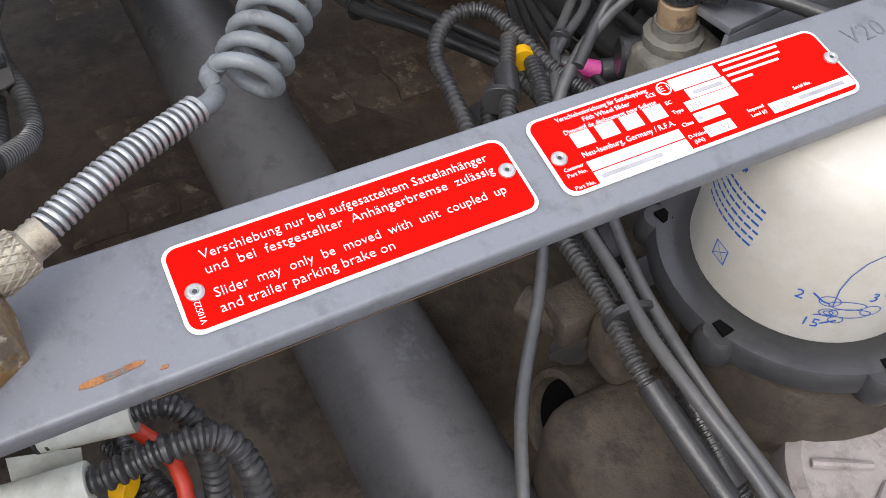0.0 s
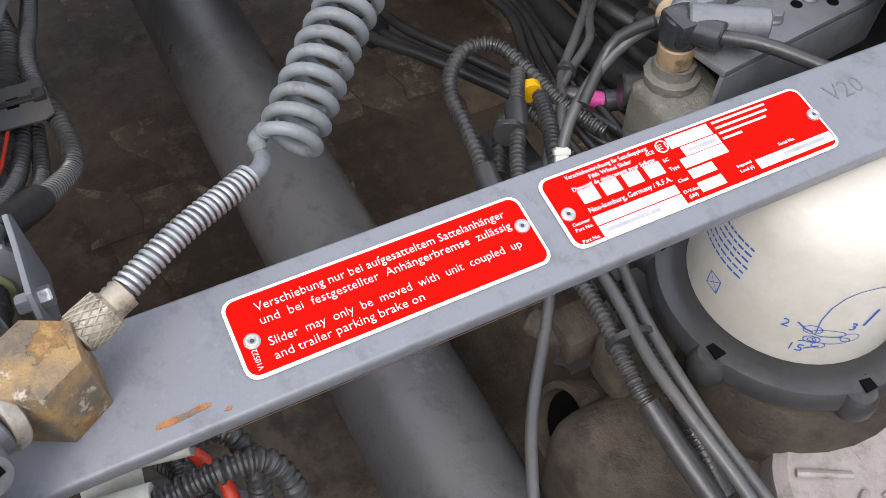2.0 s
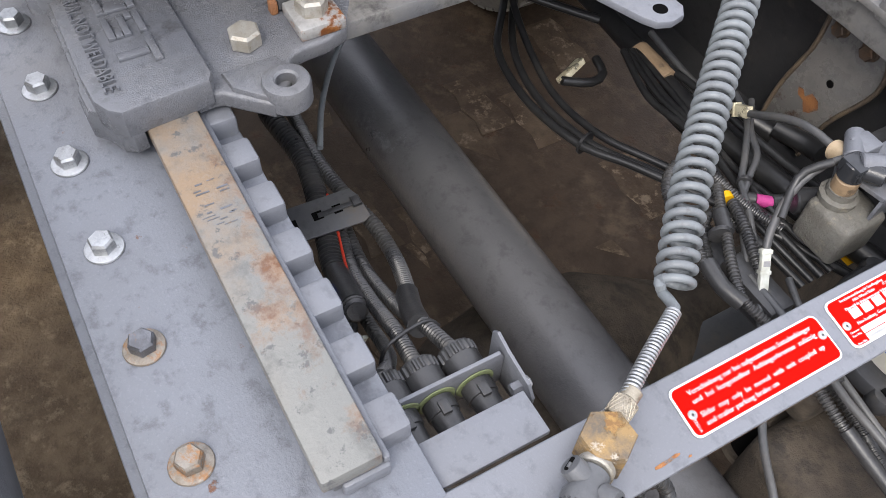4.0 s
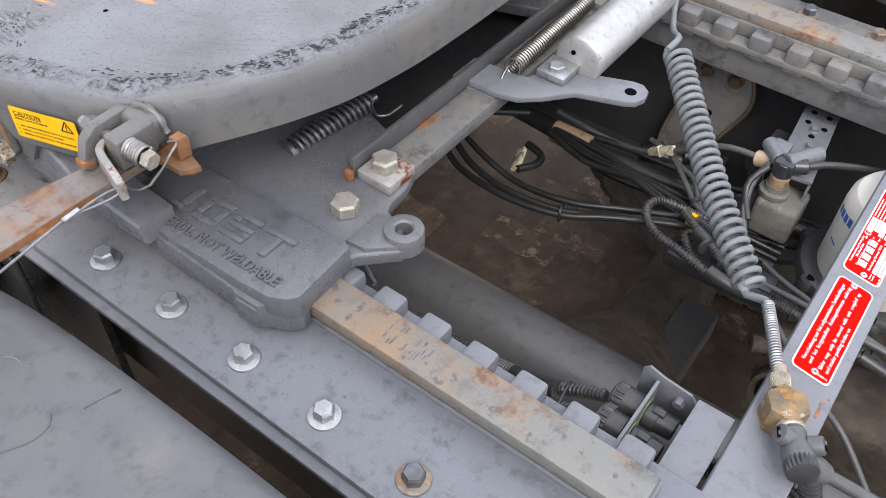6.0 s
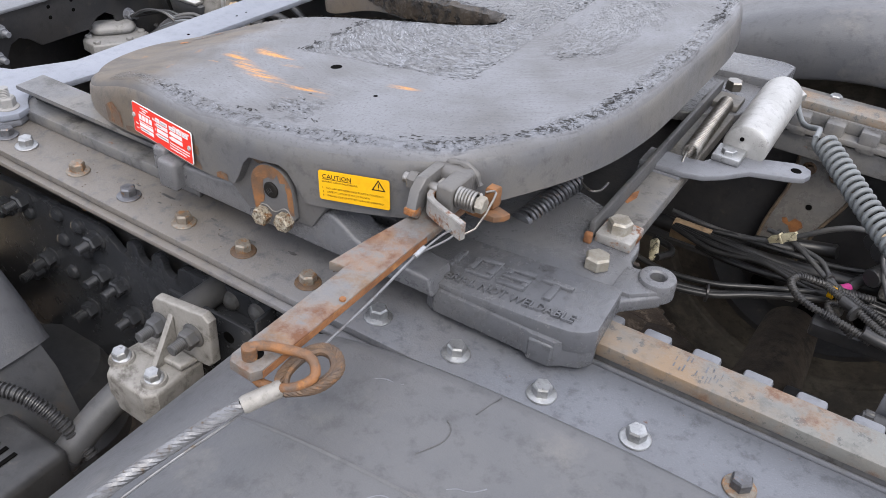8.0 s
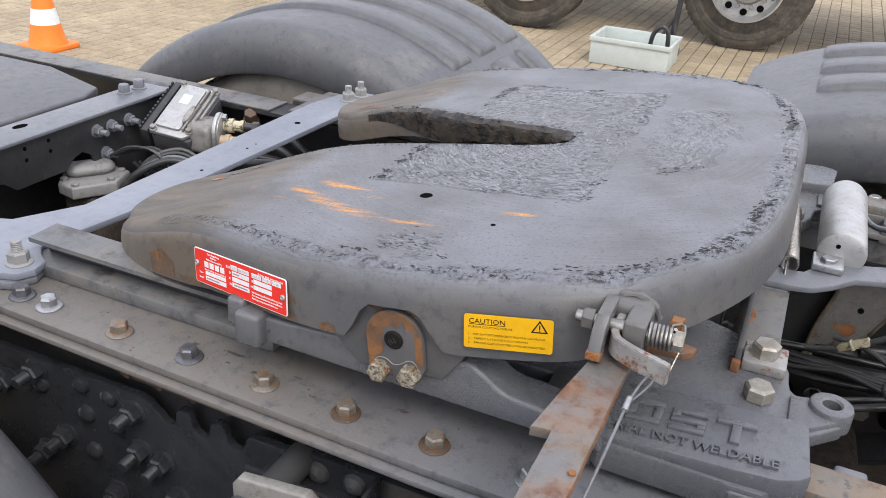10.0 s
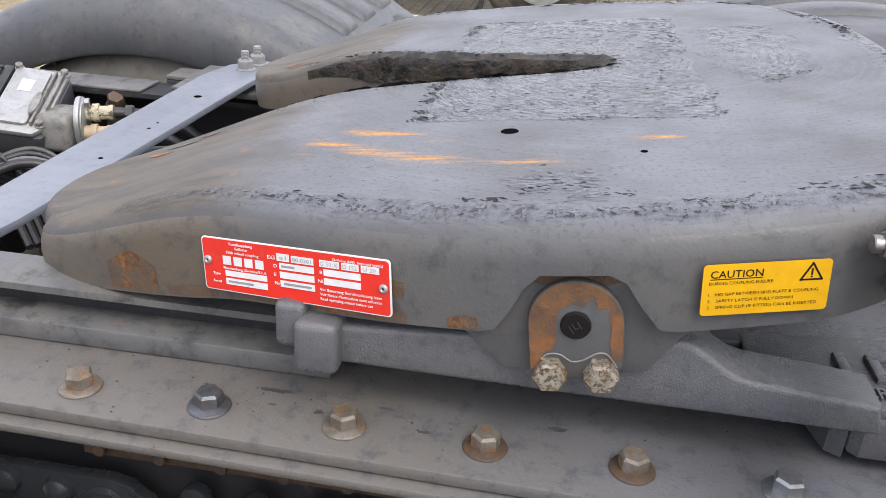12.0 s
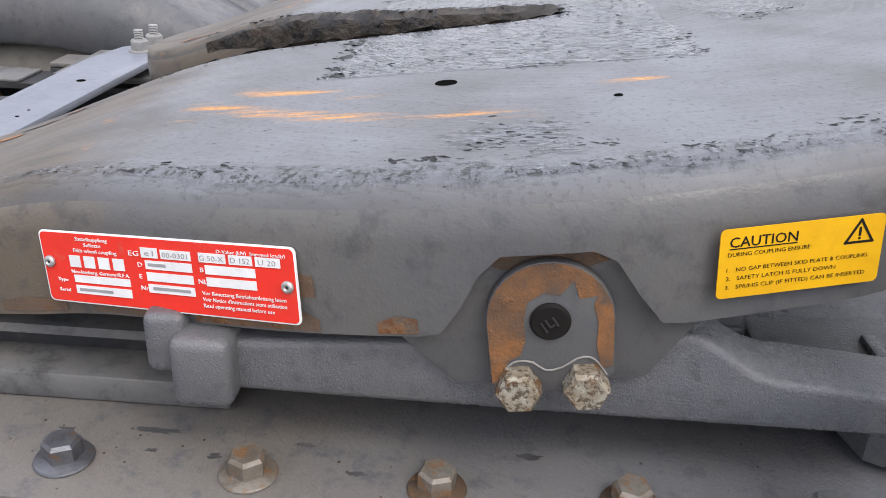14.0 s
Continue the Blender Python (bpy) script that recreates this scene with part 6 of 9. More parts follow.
def twisted(points, r, strands, pitch, bm=None):
    """Strands wound round a line."""
    bm = bm or bmesh.new()
    line = spline(points, 0.0015)
    for s in range(strands):
        out, u, run = [], None, 0.0
        for i, p in enumerate(line):
            d = (line[min(i + 1, len(line) - 1)] - line[max(i - 1, 0)]).normalized()
            u = d.orthogonal().normalized() if u is None else (u - d * u.dot(d)).normalized()
            w = d.cross(u)
            run += (p - line[i - 1]).length if i else 0.0
            a = math.tau * (s / strands + run / pitch)
            out.append(p + r * 0.55 * (math.cos(a) * u + math.sin(a) * w))
        sweep(out, r * 0.5, 6, bm)
    return bm


tagged(part("thimble_loop", twisted(loop, 0.0042, 6, 0.026), RUST_BOLT, rope, "rusty twisted rope eye"), "rusty twisted rope eye", kind="stuff")
part("thimble", sweep(spline([(x * 0.80 + 0.0176, y * 0.80 - 0.0428, z) for x, y, z in loop], 0.003), 0.0034, 8), RUST_BOLT, rope)
part("ferrule", lathe([(0, 0.0062), (0.002, 0.0072), (0.030, 0.0074), (0.033, 0.0064)], (0.0775, -0.236, 1.1275), (-0.50, -0.85, -0.20), 16), CASTALU, rope, "pressed aluminium ferrule")
part("rope", twisted([(0.0610, -0.2640, 1.1210), (0.0520, -0.2800, 1.1160), (0.0360, -0.3120, 1.1040), (0.0180, -0.3600, 1.0900), (0.0, -0.43, 1.066), (-0.03, -0.5, 1.02)], 0.0052, 6, 0.034), ROPE, rope)
thin = thing("thin_cable", "thin steel cable clipped to the latch bracket", "cable", at=(0.09, -0.1, 1.12))
part("cable_strand", cable([(0.0780, -0.0520, 1.1470), (0.0765, -0.0850, 1.1410), (0.0750, -0.1140, 1.1350), (0.0710, -0.1760, 1.1250), (0.0640, -0.2250, 1.1180), (0.0560, -0.2720, 1.1080), (0.0420, -0.3150, 1.0980), (0.0250, -0.3700, 1.0820), (0.0, -0.45, 1.05)], 0.0013, n=8), ROPE, thin)
part("crimp", rod((0.0781, -0.0400, 1.1475), (0.0779, -0.0560, 1.1462), 0.0026, n=12), ZINC, thin)
part("cable_eye", cable([(0.0785, -0.042, 1.1462), (0.0820, -0.022, 1.1505), (0.0870, -0.008, 1.1530), (0.0900, -0.009, 1.1490), (0.0860, -0.024, 1.1470), (0.0792, -0.042, 1.1456)], 0.0011, n=8), ROPE, thin)

latch = thing("safety_latch", "grey safety latch with rusty bolt and bent guard bracket", "latch", at=(0.06, 0.03, 1.15))
part("latch_body", box(0.0300, 0.0740, 0.0390, 0.0630, 1.1520, 1.1830, 0.007, None, 3), SKIRT, latch)
m_pr = Matrix(((0, 0, 1, 0), (1, 0, 0, 0), (0, 1, 0, 0), (0, 0, 0, 1)))
part("prong", prism([(0.0470, 1.1560), (0.0470, 1.1840), (0.0130, 1.1830), (0.0010, 1.1740), (-0.0070, 1.1500), (-0.0010, 1.1455), (0.0110, 1.1500)], 0.0325, 0.0440, 0.002, None, m_pr, 2), SKIRT, latch, "grey prong with a rusty tip")
part("prong_tip", prism([(-0.0075, 1.1495), (-0.0075, 1.1560), (0.0050, 1.1560), (0.0050, 1.1450), (-0.0010, 1.1448)], 0.0319, 0.0446, 0.001, None, m_pr), RUST_PATCHY, latch)
part("latch_block", box(0.0555, 0.0745, 0.0110, 0.0510, 1.1510, 1.1825, 0.003, None, 3), SKIRT, latch)
part("latch_weld", sweep(spline([(0.0240, 0.0510, 1.1600), (0.0340, 0.0530, 1.1770), (0.0500, 0.0570, 1.1840), (0.0680, 0.0590, 1.1810), (0.0780, 0.0590, 1.1660)], 0.003), lambda s: 0.0036 + 0.0009 * math.sin(s * 420), 9), SKIRT, latch)
guard = [(0.0495, 0.040, 1.164), (0.0495, 0.024, 1.163), (0.0500, 0.013, 1.162), (0.0535, 0.0065, 1.161), (0.060, 0.003, 1.160), (0.074, -0.001, 1.158), (0.088, -0.005, 1.1575), (0.100, -0.009, 1.157)]
gb = bmesh.new()
pts_ = [Vector(p) for p in spline(guard, 0.003)]
quads = []
for i, p in enumerate(pts_):
    d = (pts_[min(i + 1, len(pts_) - 1)] - pts_[max(i - 1, 0)]).normalized()
    s_ = Vector((d.y, -d.x, 0)).normalized() * 0.0034
    quads.append([gb.verts.new(p + s_ * a + Vector((0, 0, h))) for a, h in ((1, 0.0095), (-1, 0.0095), (-1, -0.0095), (1, -0.0095))])
for p, q in zip(quads, quads[1:]):
    for k in range(4):
        gb.faces.new((p[k], p[(k + 1) % 4], q[(k + 1) % 4], q[k]))
gb.faces.new(quads[0])
gb.faces.new(quads[-1])
bmesh.ops.recalc_face_normals(gb, faces=gb.faces)
bmesh.ops.bevel(gb, geom=[e for e in gb.edges if len(e.link_faces) == 2 and e.calc_face_angle(0) > 1.0], offset=0.0008, segments=2, affect="EDGES")
part("guard_bracket", gb, WORN, latch, "bent flat guard strip with rusty edges")
part("latch_bolt", rod((0.014, 0.020, 1.1715), (0.100, 0.0225, 1.171), 0.0058, n=14), STEEL, latch)
part("bolt_nut", hexhead((0.0300, 0.0205, 1.1715), (-1, -0.03, 0.0), 0.0165, 0.010, 0, None, 0.2), SKIRT, latch)
part("bolt_head", hexhead((0.0965, 0.0224, 1.171), (1, 0.03, 0.0), 0.0150, 0.008, 0, None, 0.2), GALV, latch)
bm, _ = helix([(0.0760, 0.0218, 1.1712), (0.0958, 0.0224, 1.171)], 0.0092, 0.0016, 6, None, 7, 18)
part("latch_spring", bm, STEEL, latch)
part("rust_tongue", prism([(0.074, 0.042), (0.104, 0.044), (0.112, 0.052), (0.114, 0.060), (0.094, 0.066)], 1.140, 1.147, 0.001), RUST_COVER, latch)
part("rust_lug", prism([(0.088, 0.052), (0.098, 0.052), (0.100, 0.064), (0.088, 0.064)], 1.1475, 1.172, 0.003), RUST_COVER, latch)
part("spring_clip", cable([(0.0680, 0.0070, 1.1440), (0.0860, 0.0050, 1.1420), (0.0990, 0.0170, 1.1460), (0.1025, 0.0430, 1.1680), (0.0980, 0.0530, 1.1700), (0.0900, 0.0490, 1.1680)], 0.0012, n=7), STEEL, latch)

# spring under the front of the plate
under = thing("coupling_spring", "dark coil spring below the coupling plate", "spring", at=(0.07, 0.25, 1.05))
bm, _ = helix([(0.063, 0.212, 1.036), (0.080, 0.322, 1.046)], 0.0122, 0.0027, 15, None, 8, 18)
part("spring_coil", bm, DARKBOLT, under)
part("spring_pin", rod((0.058, 0.180, 1.033), (0.0815, 0.334, 1.047), 0.005), STEEL, under)
part("spring_seat", lathe([(0, 0.013), (0.001, 0.0152), (0.006, 0.0152), (0.007, 0.0135)], (0.0618, 0.2045, 1.0353), (0.017, 0.11, 0.010), 24), DARKBOLT, under)
part("spring_hook", cable([(0.0800, 0.328, 1.050), (0.0940, 0.312, 1.052), (0.1070, 0.304, 1.052), (0.1140, 0.306, 1.052), (0.1190, 0.314, 1.052), (0.1190, 0.335, 1.052)], 0.0017), STEEL, under, "bent steel wire end")


# ---------------------------------------------------------------- tie plate behind the coupling
tie = thing("tie_plate", "pale blue-grey flat steel tie plate bolted across the frame", "tie plate", at=(-0.72, CY, DECK))
TZ = DECK + 0.022
tp = [(-0.98, 0.02), (-0.90, 0.085), (-0.80, 0.125), (-0.755, 0.21), (-0.750, 0.80), (-0.735, 0.88), (-0.70, 0.925), (-0.665, 0.925), (-0.650, 0.88), (-0.662, 0.80), (-0.686, 0.22), (-0.698, 0.14), (-0.702, 0.085), (-0.688, 0.072), (-0.668, 0.060), (-0.662, 0.038), (-0.672, 0.018), (-0.700, 0.008), (-0.716, -0.006), (-0.732, -0.026), (-0.80, -0.045), (-0.98, -0.045)]
part("plate", prism(tp, TZ - 0.010, TZ, 0.002), PALE, tie)
part("plate_foot", prism([(-0.96, -0.040), (-0.745, -0.036), (-0.724, -0.018), (-0.706, 0.000), (-0.674, 0.012), (-0.664, 0.040), (-0.674, 0.066), (-0.706, 0.088), (-0.96, 0.092)], DECK + 0.0005, TZ - 0.0105, 0.003), PAINT, tie)
part("plate_foot", box(-0.72, -0.66, 0.84, 0.91, DECK + 0.0005, TZ - 0.0105, 0.003), PAINT, tie)
for x, y in ((-0.691, 0.041), (-0.745, 0.010), (-0.691, 0.898), (-0.697, 0.857)):
    part("stud_bolt", stud((x, y, TZ), (0, 0, 1), 0.026, 0.0070, 0.023), CASTGREY, tie)
for x, y, r in ((-0.703, 0.68, 0.006), (-0.70, 0.52, 0.0025), (-0.70, 0.545, 0.002), (-0.70, 0.40, 0.003)):
    part("plate_hole", rod((x, y, TZ - 0.004), (x, y, TZ + 0.0004), r, n=12), HOLE, tie)


# ---------------------------------------------------------------- drive shaft
shaft = thing("drive_shaft", "dark grey steel drive shaft tube with chipped paint", "drive shaft", at=(0.2, 0.44, 0.53))
part("tube", lathe([(0, 0.045), (0.01, 0.0595), (1.8, 0.0595), (1.81, 0.045)], (-0.95, 0.406, 0.615), (1, 0.0265, -0.004), 56), SHAFT, shaft)
part("flange_yoke", lathe([(0, 0.05), (0.01, 0.088), (0.035, 0.088), (0.05, 0.06)], (-1.0, 0.405, 0.615), (1, 0.0265, 0), 32), EARTH, shaft)
part("flange_yoke", lathe([(0, 0.06), (0.02, 0.088), (0.045, 0.088), (0.06, 0.05)], (0.855, 0.454, 0.608), (1, 0.0265, 0), 32), EARTH, shaft)


# ---------------------------------------------------------------- mudguards and wheels
def mudguard(cx, cz, r, a0, a1, y0, y1, label, ribs=True, t=0.006, skirt_=0.085, path=None):
    """An arched plastic mudguard over a wheel, with a skirt and raised ribs along the arch."""
    th = thing("mudguard", label, "mudguard", "mudguards", (cx, (y0 + y1) / 2, cz))
    bm = bmesh.new()
    n = 44
    if path:             # a free arch through the given points
        line = spline([(x, 0, z) for x, z in path], 0.012)
        n = len(line) - 1
    w = abs(y1 - y0)
    prof = [(0.0, -skirt_), (0.0, -0.020), (0.004, -0.010), (0.014, -0.002), (0.026, 0.0)] if path else [(0.0, -skirt_), (0.0, -0.050), (0.006, -0.032), (0.020, -0.014), (0.040, -0.004), (0.062, 0.0)]
    prof += [(w * 0.33, 0.0), (w * 0.66, 0.0)]
    prof += [(w - 0.026, 0.0), (w - 0.008, -0.004), (w, -0.016), (w, -skirt_)]
    s = 1 if y1 > y0 else -1
    outer, inner = [], []
    for i in range(n + 1):
        if path:
            dv = (line[min(i + 1, n)] - line[max(i - 1, 0)]).normalized()
            ca, sa = (dv.z, -dv.x) if dv.x < 0 else (-dv.z, dv.x)
            bx_, bz_ = line[i].x, line[i].z
        else:
            a = math.radians(a0 + (a1 - a0) * i / n)
            ca, sa = math.cos(a), math.sin(a)
            bx_, bz_ = cx + r * ca, cz + r * sa
        outer.append([bm.verts.new((bx_ + d * ca, y0 + s * v, bz_ + d * sa)) for v, d in prof])
        inner.append([bm.verts.new((bx_ + (d - t) * ca, y0 + s * min(max(v, t), w - t), bz_ + (d - t) * sa)) for v, d in prof])
    m = len(prof)
    for rows_ in (outer, inner):
        for p, q in zip(rows_, rows_[1:]):
            for k in range(m - 1):
                bm.faces.new((p[k], p[k + 1], q[k + 1], q[k]))
    for i in range(n):
        for k in (0, m - 1):
            bm.faces.new((outer[i][k], outer[i + 1][k], inner[i + 1][k], inner[i][k]))
    for i in (0, n):
        for k in range(m - 1):
            bm.faces.new((outer[i][k], outer[i][k + 1], inner[i][k + 1], inner[i][k]))
    part("shell", bm, FENDER, th, "", 50)
    if ribs:         # raised flat strips along the arch, broken once near the front
        for c0, c1 in ((0.22, 0.33), (0.39, 0.50), (0.565, 0.67)):
            c0, c1 = c0 * w / 0.72, c1 * w / 0.72
            for b0, b1 in ((a0 + 6, 57.2), (59.6, a1 - 14)):
                rb = bmesh.new()
                rows_ = []
                inner_steps = [b0 + 1.3 + (b1 - b0 - 2.6) * i / 24 for i in range(25)]
                for i, a in enumerate([b0, b0 + 0.5] + inner_steps + [b1 - 0.5, b1]):
                    ca, sa = math.cos(math.radians(a)), math.sin(math.radians(a))
                    up = 0.013 * (0.0 if i in (0, 28) else 0.75 if i in (1, 27) else 1.0)
                    rows_.append([rb.verts.new((cx + (r + d) * ca, y0 + s * v, cz + (r + d) * sa)) for v, d in ((c0, -0.002), (c0 + 0.007, up * 0.75), (c0 + 0.016, up), (c1 - 0.010, up * 0.85), (c1 - 0.003, up * 0.5), (c1, -0.002))])
                for p, q in zip(rows_, rows_[1:]):
                    for j in range(5):
                        rb.faces.new((p[j], p[j + 1], q[j + 1], q[j]))
                bmesh.ops.recalc_face_normals(rb, faces=rb.faces)
                part("raised_rib", rb, FENDER, th, "", 60)
    return th


AX1, AX2 = 0.385, -0.985          # the two driven axles
F1, F2 = (AX1, 0.425, 0.70), (AX2, 0.40, 0.70)
ARCH = [(0.72, 1.00), (0.60, 1.065), (0.50, 1.088), (0.37, 1.098), (0.25, 1.0965), (0.13, 1.088), (0.03, 1.069), (-0.035, 1.040), (-0.088, 0.995), (-0.125, 0.94)]
near1 = mudguard(0.275, 0.350, 0.75, 38, 121, -0.100, -0.70, "weathered dark grey plastic mudguard with creases and scuffs", False, path=ARCH)
mudguard(*F2, 38, 140, -0.110, -0.72, "weathered dark grey plastic mudguard over the rear axle")
mudguard(*F1, 20, 122, 1.03, 1.75, "ribbed dark grey plastic mudguard over the far front axle", skirt_=0.115)
mudguard(*F2, 33, 142, 1.03, 1.75, "ribbed dark grey plastic mudguard over the far rear axle", skirt_=0.115)
# lower mudguard piece hung below the near rear one
low = thing("mudguard_flap", "dark plastic lower mudguard piece hung on the near mudguard", "mudguard flap", at=(-0.45, -0.4, 0.85))
pts = [(-0.475, 0.862), (-0.415, 0.80), (-0.385, 0.72), (-0.37, 0.60), (-0.378, 0.60), (-0.393, 0.72), (-0.424, 0.795), (-0.482, 0.855)]
m_xz = Matrix(((1, 0, 0, 0), (0, 0, -1, -0.14), (0, 1, 0, 0), (0, 0, 0, 1)))
part("panel", prism(pts, 0.0, 0.5, 0.002, None, m_xz), FRAME, low)
# two folds in the near mudguard
arch_line = spline([(x, 0, z) for x, z in ARCH], 0.01)


def on_guard(x, y, up=0.0):
    p = min(arch_line, key=lambda q: abs(q.x - x))
    return Vector((x, y, p.z + up))


for pts in ([(0.182, -0.206), (0.189, -0.194), (0.1935, -0.183), (0.192, -0.170), (0.184, -0.163)], [(0.200, -0.145), (0.204, -0.130), (0.208, -0.117)]):
    part("crease", sweep(spline([on_guard(x, y, 0.0002) for x, y in pts], 0.004), lambda s: 0.0007, 6), FRAME, near1)
part("groove", sweep(spline([on_guard(0.0 + 0.05 * k, -0.240, -0.0004) for k in range(13)], 0.01), lambda s: 0.0024, 6), FENDER, near1, "raised seam along the arch")
for k, (x, y, dx, dy) in enumerate(((0.10, -0.155, 0.03, 0.012), (0.22, -0.225, 0.025, 0.02), (0.13, -0.29, 0.03, 0.01), (0.28, -0.20, 0.05, 0.008), (0.33, -0.16, 0.03, 0.015), (0.17, -0.265, 0.02, 0.015))):
    part("scuff_mark", sweep(spline([on_guard(x + dx * f_, y + dy * f_ + 0.003 * math.sin(f_ * 5 + k), -0.0004) for f_ in (0, 0.25, 0.5, 0.75, 1.0)], 0.004), 0.0007, 5), PAINT, near1, "pale scuff mark")


def truck_wheel(th, c, r, width, facing, rim_mat, rubber=RUBBER):
    """Tyre and rim of a wheel whose outer face looks along facing (a y sign)."""
    f = facing
    prof = [(0, r * 0.56), (0.008, r * 0.60), (0.020, r * 0.72), (0.024, r * 0.73), (0.024, r * 0.76), (0.020, r * 0.77), (0.022, r * 0.84), (0.026, r * 0.845), (0.026, r * 0.88), (0.03, r * 0.93), (0.05, r * 0.985), (0.07, r), (width - 0.07, r), (width - 0.05, r * 0.985), (width - 0.03, r * 0.93), (width - 0.02, r * 0.8), (width - 0.008, r * 0.6), (width, r * 0.56)]
    start = Vector(c) + Vector((0, f * width / 2, 0))
    tb_ = lathe(prof, start, (0, -f, 0), 56)
    bmesh.ops.delete(tb_, geom=[q for q in tb_.faces if len(q.verts) > 8], context="FACES_ONLY")
    ty = part("tyre", tb_, rubber, th)
    bm = bmesh.new()
    for k in range(64):      # tread blocks at the shoulder
        a = math.tau * k / 64
        d = Vector((math.cos(a), 0, math.sin(a)))
        tng = Vector((-math.sin(a), 0, math.cos(a)))
        m = Matrix((tng, Vector((0, 1, 0)), d)).transposed().to_4x4()
        m.translation = Vector(c) + d * (r - 0.004)
        tmp = bmesh.new()
        bmesh.ops.create_cube(tmp, size=1)
        bmesh.ops.scale(tmp, vec=(0.034, width - 0.11, 0.014), verts=tmp.verts)
        join(bm, tmp, m)
    part("tread", bm, rubber, ty)
    rm = lathe([(-0.012, r * 0.56), (-0.014, r * 0.53), (0.02, r * 0.50), (0.05, r * 0.47), (0.055, r * 0.30), (0.02, r * 0.26), (0.01, r * 0.16), (-0.03, r * 0.15), (-0.035, r * 0.05)], start, (0, -f, 0), 48)
    bmesh.ops.delete(rm, geom=[q for q in rm.faces if len(q.verts) > 8 and q.calc_area() > 0.05], context="FACES_ONLY")
    ro = part("rim", rm, rim_mat, th)
    for k in range(10):
        a = math.tau * k / 10
        p = start + Vector((r * 0.335 * math.cos(a), -f * 0.052, r * 0.335 * math.sin(a)))
        part("wheel_nut", hexhead(p, (0, f, 0), 0.032, 0.03, 0.02), ZINC, ro)
        p2 = start + Vector((r * 0.41 * math.cos(a + 0.31), -f * 0.048, r * 0.41 * math.sin(a + 0.31)))
        part("hand_hole", rod(p2, p2 + Vector((0, f * 0.004, 0)), r * 0.055, n=14), HOLE, ro)


trailer = thing("parked_trailer", "underside of a parked trailer on dusty tyres with pale rims", "trailer", at=(-1.5, 6.9, GROUND + 0.6))
for cx, cy in ((-0.43, 6.66), (-2.12, 6.30)):
    truck_wheel(trailer, (cx, cy, GROUND + 0.5), 0.5, 0.35, -1, ALU)
axle = thing("axle_housing", "muddy cast axle housing with worn dusty tyres", "axle", at=(AX1, CY, 0.5))
part("banjo", lathe([(0, 0.06), (0.08, 0.065), (0.35, 0.075), (0.50, 0.15), (0.62, 0.17), (0.74, 0.15), (0.88, 0.075), (1.15, 0.065), (1.24, 0.06)], (AX1 - 0.02, CY - 0.62, 0.40), (0, 1, 0), 32), EARTH, axle)
axle2 = thing("axle_housing", "muddy cast axle housing with worn dusty tyres", "axle", at=(AX2, CY, 0.5))
part("banjo", lathe([(0, 0.06), (0.08, 0.065), (0.35, 0.075), (0.50, 0.17), (0.62, 0.2), (0.74, 0.17), (0.88, 0.075), (1.15, 0.065), (1.24, 0.06)], (AX2, CY - 0.62, 0.52), (0, 1, 0), 32), EARTH, axle2)
for th, ax in ((axle, AX1), (axle2, AX2)):
    for y in (CY + 0.86, CY + 1.13, CY - 0.86, CY - 1.13):
        if ax < 0 and y > CY:        # the dusty twin tyres of the far rear axle
            truck_wheel(th, (ax, y - 0.17, GROUND + 0.46), 0.475, 0.25, -1, BLACK_STEEL, DUSTY_RUBBER)
        else:
            truck_wheel(th, (ax, y, GROUND + 0.5), 0.5, 0.25, -1 if y > 0.4 else 1, BLACK_STEEL)


# ---------------------------------------------------------------- bracket plate and stabiliser mount below the near rail
hanger = thing("axle_bracket", "black bolted axle bracket plate with a scalloped upper edge", "axle bracket", at=(-0.35, 0.03, 0.7))
edge = [(-1.05, 0.62), (-1.05, 0.905), (-0.49, 0.908), (-0.475, 0.904), (-0.466, 0.895)]
for x in (-0.447, -0.398, -0.349):         # deep round scallops with rounded teeth between
    edge += [(x + 0.0125 * math.cos(math.radians(a)), 0.8950 + 0.0125 * math.sin(math.radians(a))) for a in range(200, 341, 20)]
    if x < -0.36:
        edge += [(x + 0.0245 + 0.0115 * math.cos(math.radians(a)), 0.9005 + 0.0105 * math.sin(math.radians(a))) for a in range(160, 19, -28)]
edge += [(-0.3335, 0.905), (-0.326, 0.910), (-0.275, 0.910), (-0.260, 0.917), (-0.175, 0.920), (-0.10, 0.920), (-0.10, 0.62)]
m_xz2 = Matrix(((1, 0, 0, 0), (0, 0, -1, 0.0215), (0, 1, 0, 0), (0, 0, 0, 1)))
part("bracket_plate", prism(edge, 0.0, 0.012, 0.002, None, m_xz2), GLOSSBLACK, hanger)
for x, z in ((-0.497, 0.884), (-0.494, 0.825), (-0.459, 0.821), (-0.441, 0.772), (-0.543, 0.737), (-0.710, 0.857), (-0.654, 0.891), (-0.66, 0.76), (-0.39, 0.76), (-0.62, 0.80)):
    part("stud_bolt", stud((x, 0.0090, z), (0.05, -1, 0), 0.030, 0.0075, 0.024), GLOSSBLACK, hanger)
for x, z in ((-0.580, 0.894), (-0.535, 0.891), (-0.577, 0.850), (-0.574, 0.792), (-0.651, 0.870), (-0.528, 0.850)):
    part("rivet_head", lathe([(0, 0.013), (0.005, 0.0115), (0.009, 0.006), (0.010, 0.001)], (x, 0.0095, z), (0, -1, 0), 18), GLOSSBLACK, hanger)
tray = prism([(-0.305, -0.0255), (-0.305, 0.0090), (-0.1665, 0.0090), (-0.1665, -0.0255)], 0.880, 0.885, 0.001)
